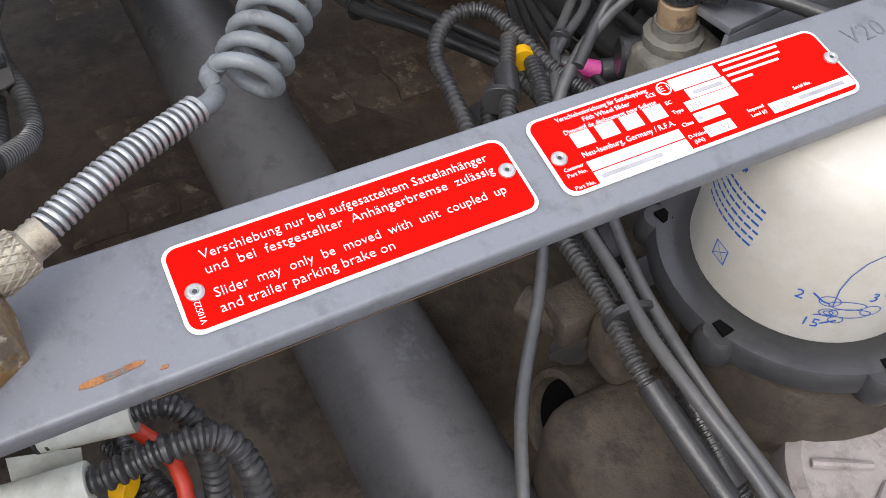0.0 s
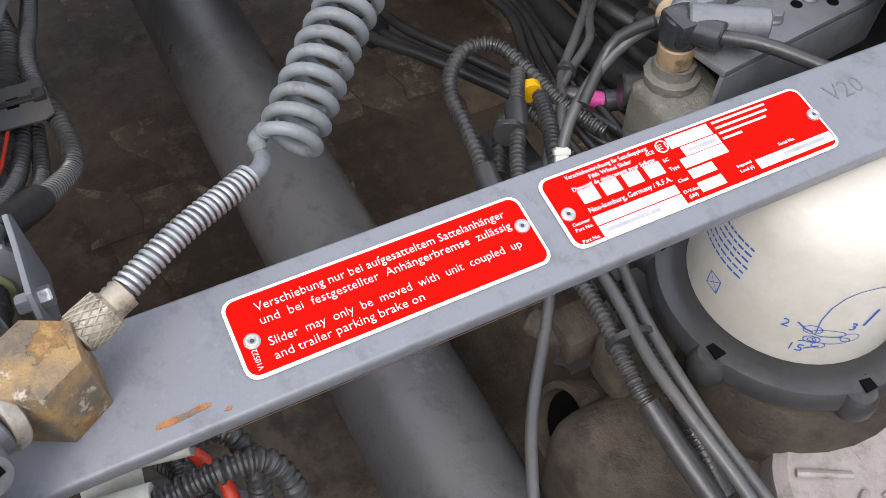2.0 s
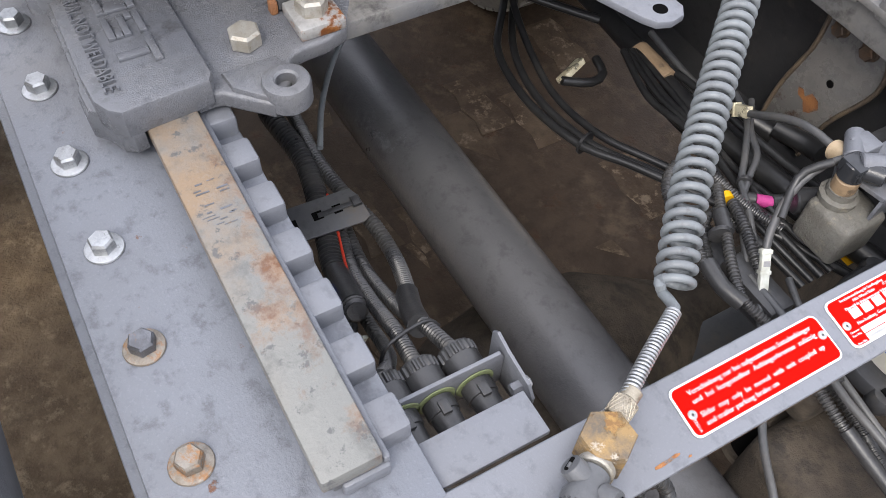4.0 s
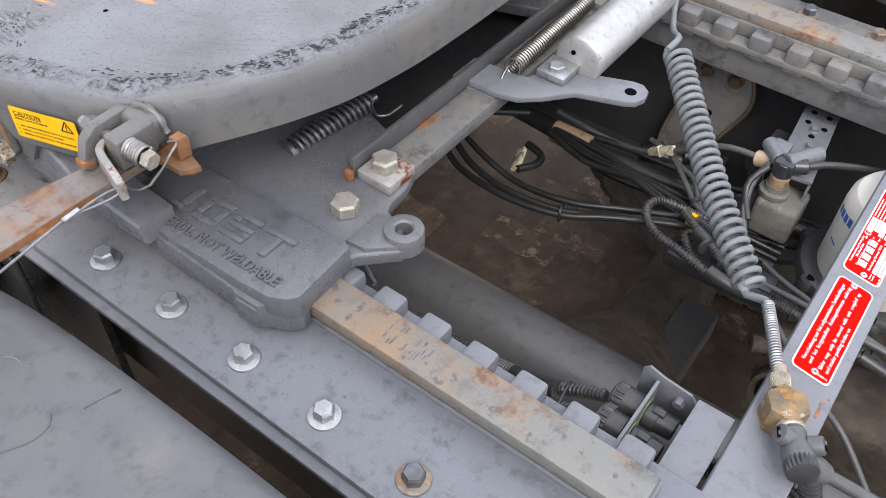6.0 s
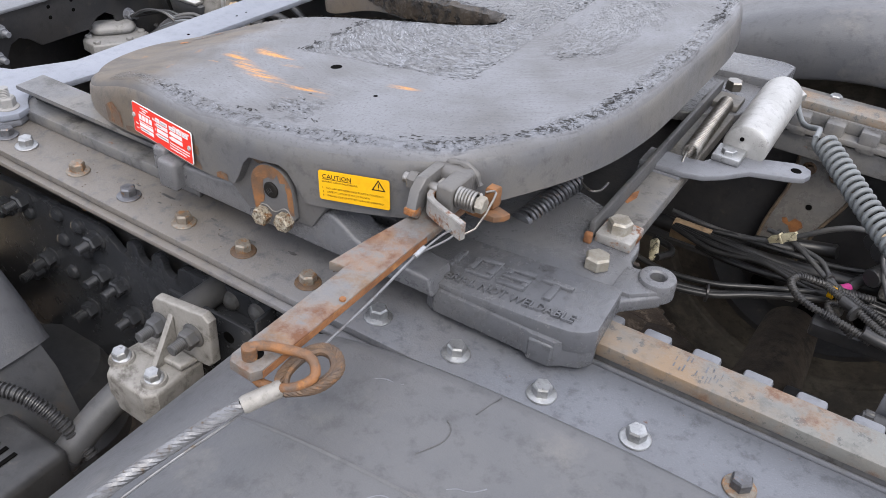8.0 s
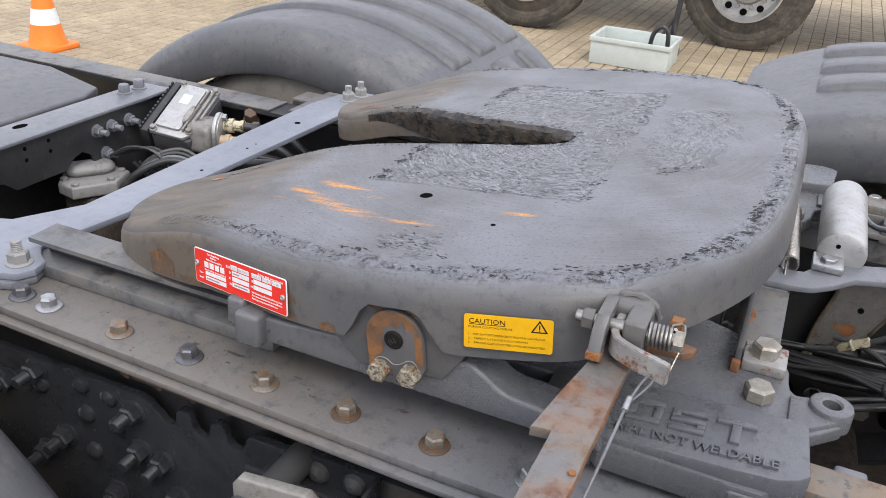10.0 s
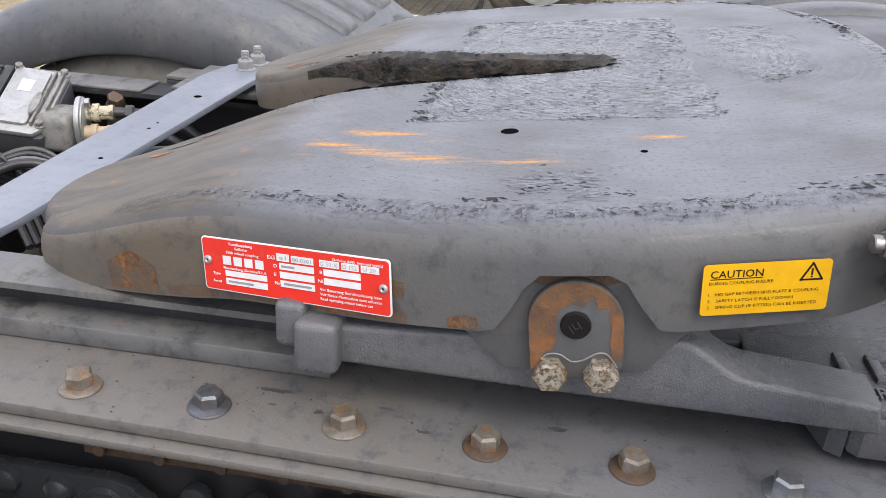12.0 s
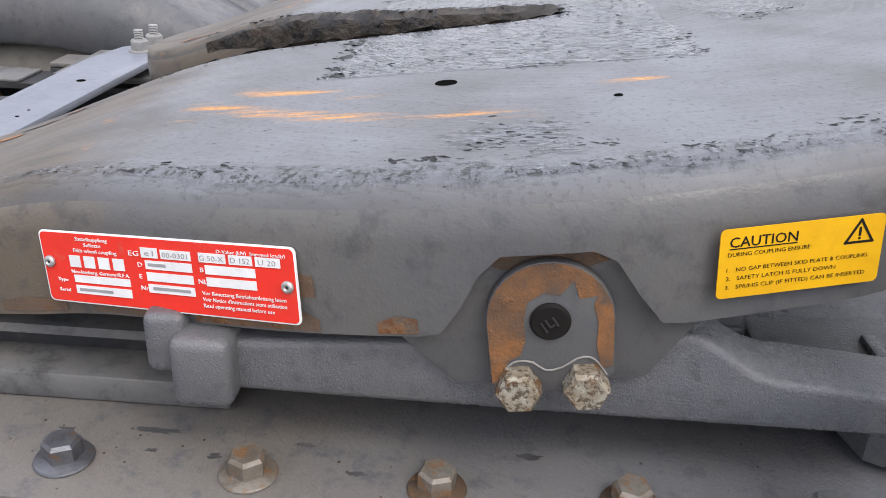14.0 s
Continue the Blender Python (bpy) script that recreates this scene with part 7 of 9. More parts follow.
lip_face = [(-0.305, 0.780), (-0.305, 0.911), (-0.172, 0.911), (-0.1665, 0.908), (-0.164, 0.902), (-0.164, 0.780)]
prism(lip_face, 0.0, 0.006, 0.0015, tray, Matrix(((1, 0, 0, 0), (0, 0, -1, -0.0260), (0, 1, 0, 0), (0, 0, 0, 1))))
box(-0.1660, -0.1600, -0.0255, 0.0090, 0.8600, 0.9250, 0.002, tray)
part("pocket", tray, GLOSSBLACK, hanger)
part("pocket_hole", rod((-0.204, -0.0328, 0.883), (-0.204, -0.0318, 0.883), 0.0085, n=18), HOLE, hanger)
for x, z in ((-0.238, 0.898), (-0.193, 0.900)):
    part("pocket_rivet", lathe([(0, 0.014), (0.005, 0.012), (0.010, 0.004)], (x, 0.0095, z), (0, -1, 0), 18), FRAME, hanger)
part("air_bellow", lathe([(0, 0.10), (0.02, 0.125), (0.06, 0.13), (0.08, 0.118), (0.1, 0.13), (0.14, 0.13), (0.17, 0.1)], (-0.60, -0.08, 0.48), (0, 0, 1), 36), PLASTIC, hanger)

mount = thing("stabiliser_mount", "dusty cast aluminium stabiliser mount with four bolts", "stabiliser mount", at=(-0.25, -0.08, 0.85))
fl = [(-0.292, 0.855), (-0.292, 0.922), (-0.284, 0.933), (-0.203, 0.944), (-0.194, 0.936), (-0.194, 0.872), (-0.203, 0.862)]
m_xz3 = Matrix(((1, 0, 0, 0), (0, 0, -1, -0.056), (0, 1, 0, 0), (0, 0, 0, 1)))
part("mount_flange", prism(fl, 0.0, 0.014, 0.003, None, m_xz3, 3), CASTALU, mount)
body_ = prism([(-0.318, -0.120), (-0.312, -0.070), (-0.302, -0.062), (-0.224, -0.062), (-0.221, -0.136), (-0.234, -0.148), (-0.300, -0.145)], 0.800, 0.858, 0.006, None, None, 3)
part("mount_body", body_, CASTALU, mount)
part("body_shoulder", prism([(-0.306, -0.0705), (-0.222, -0.0705), (-0.226, -0.094), (-0.296, -0.096)], 0.8585, 0.868, 0.004, None, None, 3), CASTALU, mount)
for x in (-0.258,):
    part("mount_rib", prism([(-0.0705, 0.856), (-0.112, 0.856), (-0.0705, 0.920)], x - 0.004, x + 0.004, 0.001, None, Matrix(((0, 0, 1, 0), (1, 0, 0, 0), (0, 1, 0, 0), (0, 0, 0, 1)))), CASTALU, mount)
for x, y, z in ((-0.303, -0.118, 0.858), (-0.243, -0.121, 0.858)):
    part("boss", lathe([(0, 0.017), (0.005, 0.015)], (x, y, z - 0.001), (0, 0, 1), 20), CASTALU, mount)
    part("mount_bolt", hexhead((x, y, z + 0.003), (0, -0.15, 1), 0.0175, 0.010, 0.0125), ZINC, mount)
for x, z in ((-0.279, 0.895), (-0.222, 0.905)):
    part("flange_stud", stud((x, -0.0705, z), (0, -1, 0), 0.030, 0.0075, 0.023), FRAME, mount)
part("spacer_tube", rod((-0.262, 0.02, 0.905), (-0.262, -0.056, 0.905), 0.018, n=24), FRAME, mount)
part("stabiliser_bar", cable([(-0.300, -0.12, 0.815), (-0.312, -0.16, 0.79), (-0.325, -0.21, 0.75), (-0.35, -0.30, 0.68)], 0.020, n=18), FRAME, mount)
part("bar_clip", rod((-0.3235, -0.206, 0.753), (-0.3265, -0.214, 0.747), 0.0225, n=20), BLACK_STEEL, mount)

vent = thing("vent_box", "black plastic box with slots inside the near wheel arch", "box", at=(-0.36, -0.27, 0.7))
part("shell", box(-0.46, -0.30, -0.42, -0.215, 0.70, 0.785, 0.012, None, 3), PLASTIC, vent)
for k in range(4):
    part("slot", box(-0.395 + 0.016 * k, -0.389 + 0.016 * k, -0.33, -0.255, 0.7855, 0.7868, 0.0004), HOLE, vent)
part("vent_conduit", conduit([(-0.52, -0.30, 0.82), (-0.44, -0.245, 0.835), (-0.38, -0.215, 0.83), (-0.335, -0.200, 0.80), (-0.30, -0.19, 0.75)], 0.0095, 0.005), PLASTIC, vent)


# ---------------------------------------------------------------- wiring and connectors between the rails
conn = thing("connector_bracket", "grey sheet steel bracket with three round black plug connectors", "connector bracket", at=(0.52, 0.19, 0.93))
part("bracket_wall", prism([(0.140, 0.925), (0.140, 0.972), (0.236, 0.972), (0.240, 0.965), (0.240, 0.925)], 0.513, 0.5165, 0.0006, None, Matrix(((0, 0, 1, 0), (1, 0, 0, 0), (0, 1, 0, 0), (0, 0, 0, 1)))), PAINT, conn)
tab = [(0.496, 0.920), (0.496, 0.972), (0.502, 0.979), (0.518, 0.974), (0.548, 0.970), (0.556, 0.960), (0.556, 0.920)]
part("side_tab", prism(tab, 0.2405, 0.2435, 0.0006, None, Matrix(((1, 0, 0, 0), (0, 0, 1, 0), (0, 1, 0, 0), (0, 0, 0, 1)))), PAINT, conn)
part("tab_nut", hexhead((0.540, 0.2435, 0.955), (0, 1, 0), 0.010, 0.006), ZINC, conn)
part("tab_nut", hexhead((0.540, 0.2405, 0.955), (0, -1, 0), 0.010, 0.008), PAINT, conn)
part("top_strip", box(0.556, 0.592, 0.130, 0.229, 0.982, 0.988, 0.001), PAINT, conn)
part("strip_fold", box(0.5565, 0.560, 0.130, 0.229, 0.93, 0.9815, 0.001), PAINT, conn)
for i, y in enumerate((0.148, 0.179, 0.214)):
    z = 0.951 - 0.003 * i
    lathe_ = lathe([(0.0, 0.0095), (0.002, 0.0145), (0.0045, 0.0150), (0.013, 0.0150), (0.0135, 0.0163), (0.030, 0.0163), (0.0315, 0.013)], (0.481, y, z), (1, 0, 0), 40)
    plug = part("plug", lathe_, PLASTIC, conn, "black round plug")
    gear_ = [((0.0172 if k % 4 in (0, 1) else 0.0156) * math.cos(k * math.tau / 72), (0.0172 if k % 4 in (0, 1) else 0.0156) * math.sin(k * math.tau / 72)) for k in range(72)]
    part("ribbed_grip", prism(gear_, 0.485, 0.4945, 0.0006, None, Matrix(((0, 0, 1, 0), (1, 0, 0, y), (0, 1, 0, z), (0, 0, 0, 1)))), PLASTIC, plug, "ribbed black grip ring")
    part("green_seal", lathe([(0, 0.0166), (0.0006, 0.0173), (0.0012, 0.0166)], (0.5168, y, z), (1, 0, 0), 30), LIME, plug, "pale green seal ring")
    part("socket", lathe([(0, 0.0135), (0.012, 0.0135), (0.0125, 0.0120), (0.030, 0.0115), (0.031, 0.009)], (0.519, y, z), (1, 0, 0), 26), PLASTIC, plug)
    bm = box(0.524, 0.536, y - 0.004, y + 0.004, z + 0.011, z + 0.0155, 0.001)
    part("key", bm, PLASTIC, plug)

harness = thing("wiring_harness", "black corrugated wiring harness strapped to a slotted bracket", "wiring harness", at=(0.222, 0.213, 0.796))
part("main_conduit", conduit([(-0.187, 0.260, 0.750), (-0.059, 0.242, 0.767), (0.009, 0.228, 0.782), (0.086, 0.233, 0.787), (0.137, 0.229, 0.792), (0.214, 0.211, 0.794), (0.284, 0.194, 0.802), (0.357, 0.184, 0.844)], 0.0130, 0.0046, None, 14), CONDUIT, harness)
part("second_conduit", conduit([(-0.059, 0.266, 0.750), (0.047, 0.255, 0.773), (0.115, 0.247, 0.790), (0.186, 0.249, 0.802), (0.240, 0.259, 0.802), (0.294, 0.258, 0.806), (0.357, 0.239, 0.844), (0.414, 0.216, 0.888)], 0.0085, 0.0040, None, 14), CONDUIT, harness)
part("branch_conduit", conduit([(0.199, 0.228, 0.788), (0.222, 0.226, 0.790), (0.278, 0.214, 0.796), (0.351, 0.203, 0.841), (0.421, 0.193, 0.897), (0.475, 0.183, 0.935)], 0.0072, 0.0040), CONDUIT, harness)
part("branch_conduit", conduit([(0.341, 0.198, 0.800), (0.405, 0.192, 0.835), (0.448, 0.172, 0.895), (0.476, 0.152, 0.940)], 0.0070, 0.0040), CONDUIT, harness)
part("branch_conduit", conduit([(0.210, 0.236, 0.782), (0.281, 0.229, 0.787), (0.373, 0.219, 0.851), (0.433, 0.217, 0.904), (0.476, 0.217, 0.932)], 0.0070, 0.0040), CONDUIT, harness)
part("y_piece", cable([(0.365, 0.235, 0.850), (0.396, 0.223, 0.872), (0.428, 0.214, 0.899)], 0.0115, n=12), PLASTIC, harness)
part("y_piece", cable([(0.281, 0.195, 0.801), (0.349, 0.184, 0.839)], 0.0150, n=14), PLASTIC, harness)
part("tape_ring", rod((0.187, 0.216, 0.793), (0.199, 0.214, 0.793), 0.0150, n=18), PLASTIC, harness)
part("red_wire", cable([(0.178, 0.232, 0.802), (0.222, 0.222, 0.807), (0.275, 0.208, 0.810), (0.301, 0.202, 0.818)], 0.0016), REDWIRE, harness, "bare red wire")
part("strap", cable([(0.446, 0.166, 0.900), (0.443, 0.172, 0.916), (0.440, 0.186, 0.921), (0.437, 0.204, 0.921), (0.435, 0.220, 0.915), (0.437, 0.228, 0.902)], 0.0018), PLASTIC, harness)
m_cl = frame_of((0.2115, 0.2105, 0.812), (0.045, 1, 0.03), (-1, 0.06, 0.10))
part("slotted_bracket", prism([(-0.044, -0.0215), (0.040, -0.0265), (0.049, -0.022), (0.047, 0.008), (0.041, 0.021), (-0.042, 0.0235)], 0, 0.003, 0.0008, None, m_cl), FRAME, harness, "grey slotted bracket")
part("lower_strip", prism([(0.176, 0.128), (0.172, 0.168), (0.222, 0.168), (0.234, 0.130)], 0.7955, 0.7990, 0.0008), FRAME, harness, "grey strip below the slotted bracket")
for dx_, dy_, w_ in ((-0.0335, 0.0005, 0.0055), (-0.004, 0.001, 0.0058), (0.019, 0.0005, 0.005)):
    part("bracket_slot", prism([(dx_ - w_, dy_ - 0.0055), (dx_ + w_, dy_ - 0.0055), (dx_ + w_, dy_ + 0.0055), (dx_ - w_, dy_ + 0.0055)], 0.003, 0.0034, 0, None, m_cl), HOLE, harness)
part("strap_band", prism([(-0.004, -0.003), (0.042, -0.003), (0.042, 0.003), (-0.004, 0.003)], 0.0036, 0.0052, 0.0005, None, m_cl), PLASTIC, harness)
part("strap_lock", prism([(0.036, -0.006), (0.046, -0.006), (0.046, 0.006), (0.036, 0.006)], 0.003, 0.0085, 0.001, None, m_cl), PLASTIC, harness)

pipe = thing("brake_pipe", "black nylon air pipe with a blue ring beside the rail", "air pipe", at=(0.332, 0.180, 0.808))
part("pipe", cable([(-0.085, 0.150, 0.784), (0.034, 0.152, 0.808), (0.120, 0.154, 0.820), (0.180, 0.156, 0.822), (0.248, 0.163, 0.822), (0.302, 0.169, 0.822), (0.316, 0.171, 0.822)], 0.0060, n=14), PIPEGREY, pipe)
part("label_sleeve", cable([(0.098, 0.1532, 0.8172), (0.120, 0.154, 0.820), (0.140, 0.155, 0.8212)], 0.0080, n=10), LABELDIRT, pipe, "yellowed label sleeve")
part("label_tab", prism(rounded(0.022, 0.010, 0.002), 0.0, 0.003, 0.001, None, frame_of((0.122, 0.1545, 0.8300), (1, 0.04, 0.05), (0, 1, 0.3))), TAPE, pipe)
part("blue_ring", rod((0.304, 0.1695, 0.822), (0.315, 0.171, 0.822), 0.0105, n=20), BLUE, pipe, "blue locking ring")
part("elbow", rod((0.315, 0.171, 0.822), (0.338, 0.1725, 0.819), 0.0125, n=20), PLASTIC, pipe)
valve_ = part("test_valve", lathe([(0, 0.012), (0.004, 0.0135), (0.012, 0.013), (0.014, 0.008), (0.020, 0.0085), (0.023, 0.006)], (0.350, 0.1725, 0.806), (0.05, 0, 1), 20), PLASTIC, pipe)
part("valve_arm", rod((0.330, 0.178, 0.812), (0.372, 0.172, 0.810), 0.0062, n=12), PLASTIC, valve_)
part("valve_arm", rod((0.340, 0.163, 0.812), (0.366, 0.165, 0.808), 0.0050, n=12), PLASTIC, valve_)
part("white_ring", lathe([(0, 0.0105), (0.002, 0.0150), (0.005, 0.0150), (0.007, 0.010)], (0.3660, 0.1740, 0.807), (0.85, 0.15, -0.35), 22), TAPE, pipe, "white seal ring")
part("brass_nut", hexhead((0.371, 0.169, 0.793), (0.75, 0, -0.6), 0.020, 0.012), KNURL, pipe)
part("air_tank_port", box(0.372, 0.420, 0.140, 0.190, 0.730, 0.782, 0.006), EARTH, pipe)

thin2 = thing("thin_cable", "thin grey cable hanging down between the rails", "cable", at=(0.1, 0.26, 0.7))
part("cable_strand", cable([(0.152, 0.239, 0.85), (0.10, 0.265, 0.855), (0.05, 0.30, 0.86), (0.01, 0.34, 0.87), (-0.05, 0.40, 0.88)], 0.0035), HOSE, thin2)

# taped conduits below the end bar
taped = thing("taped_conduit", "corrugated black conduits with white tape ends below the end bar", "conduit", at=(0.63, 0.27, 0.88))
part("conduit", conduit([(0.606, 0.240, 0.898), (0.612, 0.270, 0.900), (0.616, 0.294, 0.902), (0.624, 0.304, 0.896), (0.636, 0.306, 0.875), (0.645, 0.30, 0.84)], 0.0064, 0.0042), PLASTIC, taped)
part("white_tape", cable([(0.604, 0.243, 0.898), (0.614, 0.283, 0.9005)], 0.0090, n=14), TAPE, taped)
part("conduit", conduit([(0.632, 0.225, 0.898), (0.638, 0.261, 0.900), (0.639, 0.292, 0.903), (0.642, 0.313, 0.900), (0.654, 0.321, 0.880), (0.668, 0.316, 0.84), (0.68, 0.31, 0.78)], 0.0066, 0.0042), PLASTIC, taped)
part("white_tape", cable([(0.630, 0.214, 0.898), (0.637, 0.258, 0.8995)], 0.0092, n=14), TAPE, taped)
part("paper_tag", prism([(0.598, 0.222), (0.608, 0.254), (0.630, 0.252), (0.634, 0.224)], 0.880, 0.8815, 0.0004), TAPE, taped, "crumpled white paper tag")
for k in range(6):
    bm = conduit([(0.56 + 0.012 * k, 0.258 + 0.006 * (k % 2), 0.84 - 0.004 * k), (0.60 + 0.012 * k, 0.268 + 0.004 * k, 0.855), (0.64 + 0.01 * k, 0.262 + 0.007 * k, 0.84), (0.69 + 0.008 * k, 0.24 + 0.01 * k, 0.78)], 0.0055, 0.004, None, 12)
    part("thin_conduit", bm, PLASTIC, taped)
part("red_cable", cable([(0.60, 0.275, 0.87), (0.63, 0.290, 0.872), (0.66, 0.285, 0.85), (0.70, 0.27, 0.80)], 0.004), REDWIRE, taped)
part("yellow_mark", rod((0.6245, 0.262, 0.866), (0.630, 0.268, 0.866), 0.0075, n=12), YELLOW, taped)


# ---------------------------------------------------------------- far side harness
har = thing("loom", "bundle of black corrugated looms tied beside the solenoid valve", "wiring loom", at=(0.45, 0.58, 0.84))
part("loop_conduit", conduit([(0.483, 0.528, 0.830), (0.455, 0.536, 0.834), (0.421, 0.541, 0.838), (0.388, 0.546, 0.842), (0.366, 0.559, 0.845), (0.354, 0.580, 0.848), (0.362, 0.602, 0.848), (0.390, 0.613, 0.842), (0.430, 0.622, 0.835), (0.47, 0.64, 0.828)], 0.0062, 0.0042, None, 14), CONDUIT, har)
part("loop_conduit", conduit([(0.460, 0.552, 0.812), (0.428, 0.570, 0.820), (0.414, 0.588, 0.824), (0.424, 0.602, 0.824), (0.448, 0.607, 0.820), (0.475, 0.612, 0.815)], 0.0058, 0.0042, None, 14), CONDUIT, har)
part("side_conduit", conduit([(0.40, 0.600, 0.850), (0.425, 0.585, 0.848), (0.450, 0.572, 0.845), (0.480, 0.555, 0.84), (0.52, 0.54, 0.832), (0.557, 0.549, 0.822), (0.61, 0.548, 0.820), (0.651, 0.541, 0.818), (0.689, 0.541, 0.81), (0.75, 0.55, 0.79), (0.84, 0.56, 0.74)], 0.0060, 0.0034, None, 14), CONDUIT, har)
part("side_conduit", conduit([(0.42, 0.610, 0.838), (0.455, 0.598, 0.838), (0.49, 0.585, 0.832), (0.546, 0.578, 0.805), (0.611, 0.571, 0.805), (0.662, 0.568, 0.80), (0.70, 0.565, 0.79), (0.76, 0.57, 0.76)], 0.0066, 0.0034, None, 14), CONDUIT, har)
part("smooth_cable", cable([(0.50, 0.57, 0.825), (0.558, 0.565, 0.828), (0.612, 0.558, 0.832), (0.655, 0.551, 0.832), (0.70, 0.552, 0.828), (0.76, 0.56, 0.81), (0.85, 0.57, 0.76)], 0.0042), PIPEGREY, har)
part("smooth_cable", cable([(0.52, 0.61, 0.818), (0.558, 0.590, 0.822), (0.612, 0.573, 0.825), (0.65, 0.566, 0.826), (0.70, 0.567, 0.815), (0.76, 0.58, 0.79)], 0.0040), PIPEGREY, har)
part("smooth_sleeve", cable([(0.674, 0.5415, 0.8135), (0.705, 0.5435, 0.8055), (0.745, 0.549, 0.792)], 0.0078, n=14), PLASTIC, har)
part("smooth_sleeve", cable([(0.683, 0.567, 0.796), (0.735, 0.567, 0.772)], 0.0084, n=14), PLASTIC, har)
part("y_piece", cable([(0.470, 0.532, 0.838), (0.500, 0.528, 0.835), (0.525, 0.535, 0.832)], 0.0092, n=12), PLASTIC, har)
part("y_piece", cable([(0.428, 0.582, 0.846), (0.452, 0.571, 0.844)], 0.0090, n=12), PLASTIC, har)
part("cable_tie", rod((0.6300, 0.5560, 0.818), (0.6345, 0.5550, 0.8175), 0.0175, n=22), PLASTIC, har)
part("cable_tie", rod((0.448, 0.566, 0.843), (0.452, 0.5635, 0.843), 0.0125, n=20), PLASTIC, har)
part("yellow_clip", rod((0.408, 0.606, 0.838), (0.416, 0.604, 0.838), 0.0098, n=12), YELLOW, har)
part("plug_housing", box(0.47, 0.55, 0.555, 0.590, 0.806, 0.828, 0.006), PLASTIC, har)
part("pink_plug", rod((0.421, 0.650, 0.820), (0.432, 0.666, 0.818), 0.0074, n=18), PINK, har, "magenta plastic plug")
part("pink_tail", box(0.433, 0.458, 0.640, 0.654, 0.802, 0.810, 0.003), PINKDULL, har, "faded pink plug tail")
part("plug", rod((0.405, 0.633, 0.820), (0.421, 0.650, 0.820), 0.0080, n=16), PLASTIC, har)
part("plug", rod((0.432, 0.666, 0.818), (0.448, 0.700, 0.822), 0.0090, n=16), PLASTIC, har)

tagcab = thing("tagged_cable", "thin dark grey cables with a white label sleeve", "cable", at=(0.5, 0.59, 0.87))
part("cable_strand", cable([(0.285, 0.735, 0.83), (0.330, 0.712, 0.835), (0.372, 0.672, 0.834), (0.401, 0.642, 0.832), (0.430, 0.625, 0.834), (0.458, 0.606, 0.834), (0.490, 0.588, 0.829), (0.525, 0.562, 0.822), (0.58, 0.525, 0.805), (0.64, 0.478, 0.79), (0.695, 0.448, 0.78), (0.75, 0.42, 0.74)], 0.0042), PIPEGREY, tagcab)
part("cable_strand", cable([(0.300, 0.750, 0.825), (0.345, 0.705, 0.834), (0.380, 0.682, 0.838), (0.402, 0.650, 0.834), (0.428, 0.618, 0.831), (0.452, 0.600, 0.829), (0.480, 0.582, 0.826), (0.500, 0.568, 0.818)], 0.0040), PIPEGREY, tagcab)
part("cable_strand", cable([(0.470, 0.684, 0.922), (0.463, 0.664, 0.914), (0.462, 0.640, 0.900), (0.470, 0.614, 0.884), (0.484, 0.592, 0.869), (0.497, 0.580, 0.856)], 0.0044), PIPEGREY, tagcab)
part("cable_tie", rod((0.399, 0.648, 0.833), (0.4025, 0.6445, 0.833), 0.0088, n=16), PLASTIC, tagcab)
m_tag = frame_of((0.508, 0.575, 0.841), (0.030, -0.014, -0.041), (0.4, 0.9, 0.0))
tg = part("white_sleeve", prism(rounded(0.050, 0.0100, 0.002), -0.0038, 0.0038, 0.0012, None, m_tag), TAPE, tagcab, "white clip-on label sleeve")
for x_ in (-0.0235, -0.0015, 0.0205):
    part("sleeve_rib", prism([(x_, -0.0060), (x_ + 0.004, -0.0060), (x_ + 0.004, 0.0060), (x_, 0.0060)], -0.0046, 0.0046, 0.0006, None, m_tag), TAPE, tg)
part("sleeve_print", prism([(-0.012, -0.003), (-0.006, -0.003), (-0.006, 0.004), (-0.012, 0.004)], -0.0041, 0.0041, 0, None, m_tag), GREYINK, tg)

lines = thing("air_lines", "bundle of black nylon air lines along the frame", "air lines", at=(0.2, 0.6, 0.8))
part("line", cable([(-0.05, 0.62, 0.86), (0.02, 0.560, 0.82), (0.066, 0.530, 0.802), (0.156, 0.518, 0.80), (0.246, 0.533, 0.802), (0.31, 0.565, 0.81), (0.40, 0.61, 0.815), (0.5, 0.66, 0.81), (0.62, 0.74, 0.78)], 0.0053), NYLON, lines)
part("line", cable([(-0.05, 0.635, 0.855), (0.02, 0.578, 0.818), (0.08, 0.548, 0.80), (0.160, 0.536, 0.795), (0.25, 0.550, 0.797), (0.32, 0.582, 0.805), (0.40, 0.625, 0.808), (0.5, 0.675, 0.80), (0.62, 0.75, 0.77)], 0.0053), NYLON, lines)
part("line", cable([(-0.05, 0.60, 0.865), (0.03, 0.572, 0.838), (0.10, 0.560, 0.812), (0.17, 0.553, 0.802), (0.25, 0.562, 0.806), (0.32, 0.592, 0.812), (0.42, 0.64, 0.815), (0.52, 0.69, 0.81)], 0.0048), NYLON, lines)
for k in range(4):
    part("line", cable([(0.14, 0.700 - 0.008 * k, 0.800 + 0.003 * k), (0.22, 0.688 - 0.010 * k, 0.806 - 0.004 * (k % 2)), (0.30, 0.678 - 0.008 * k, 0.806 + 0.003 * k), (0.37, 0.668 - 0.012 * k, 0.812), (0.44, 0.660 - 0.016 * k, 0.816 + 0.002 * k), (0.53, 0.668 - 0.014 * k, 0.806)], (0.0042, 0.0050, 0.0038, 0.0046)[k]), NYLON, lines)
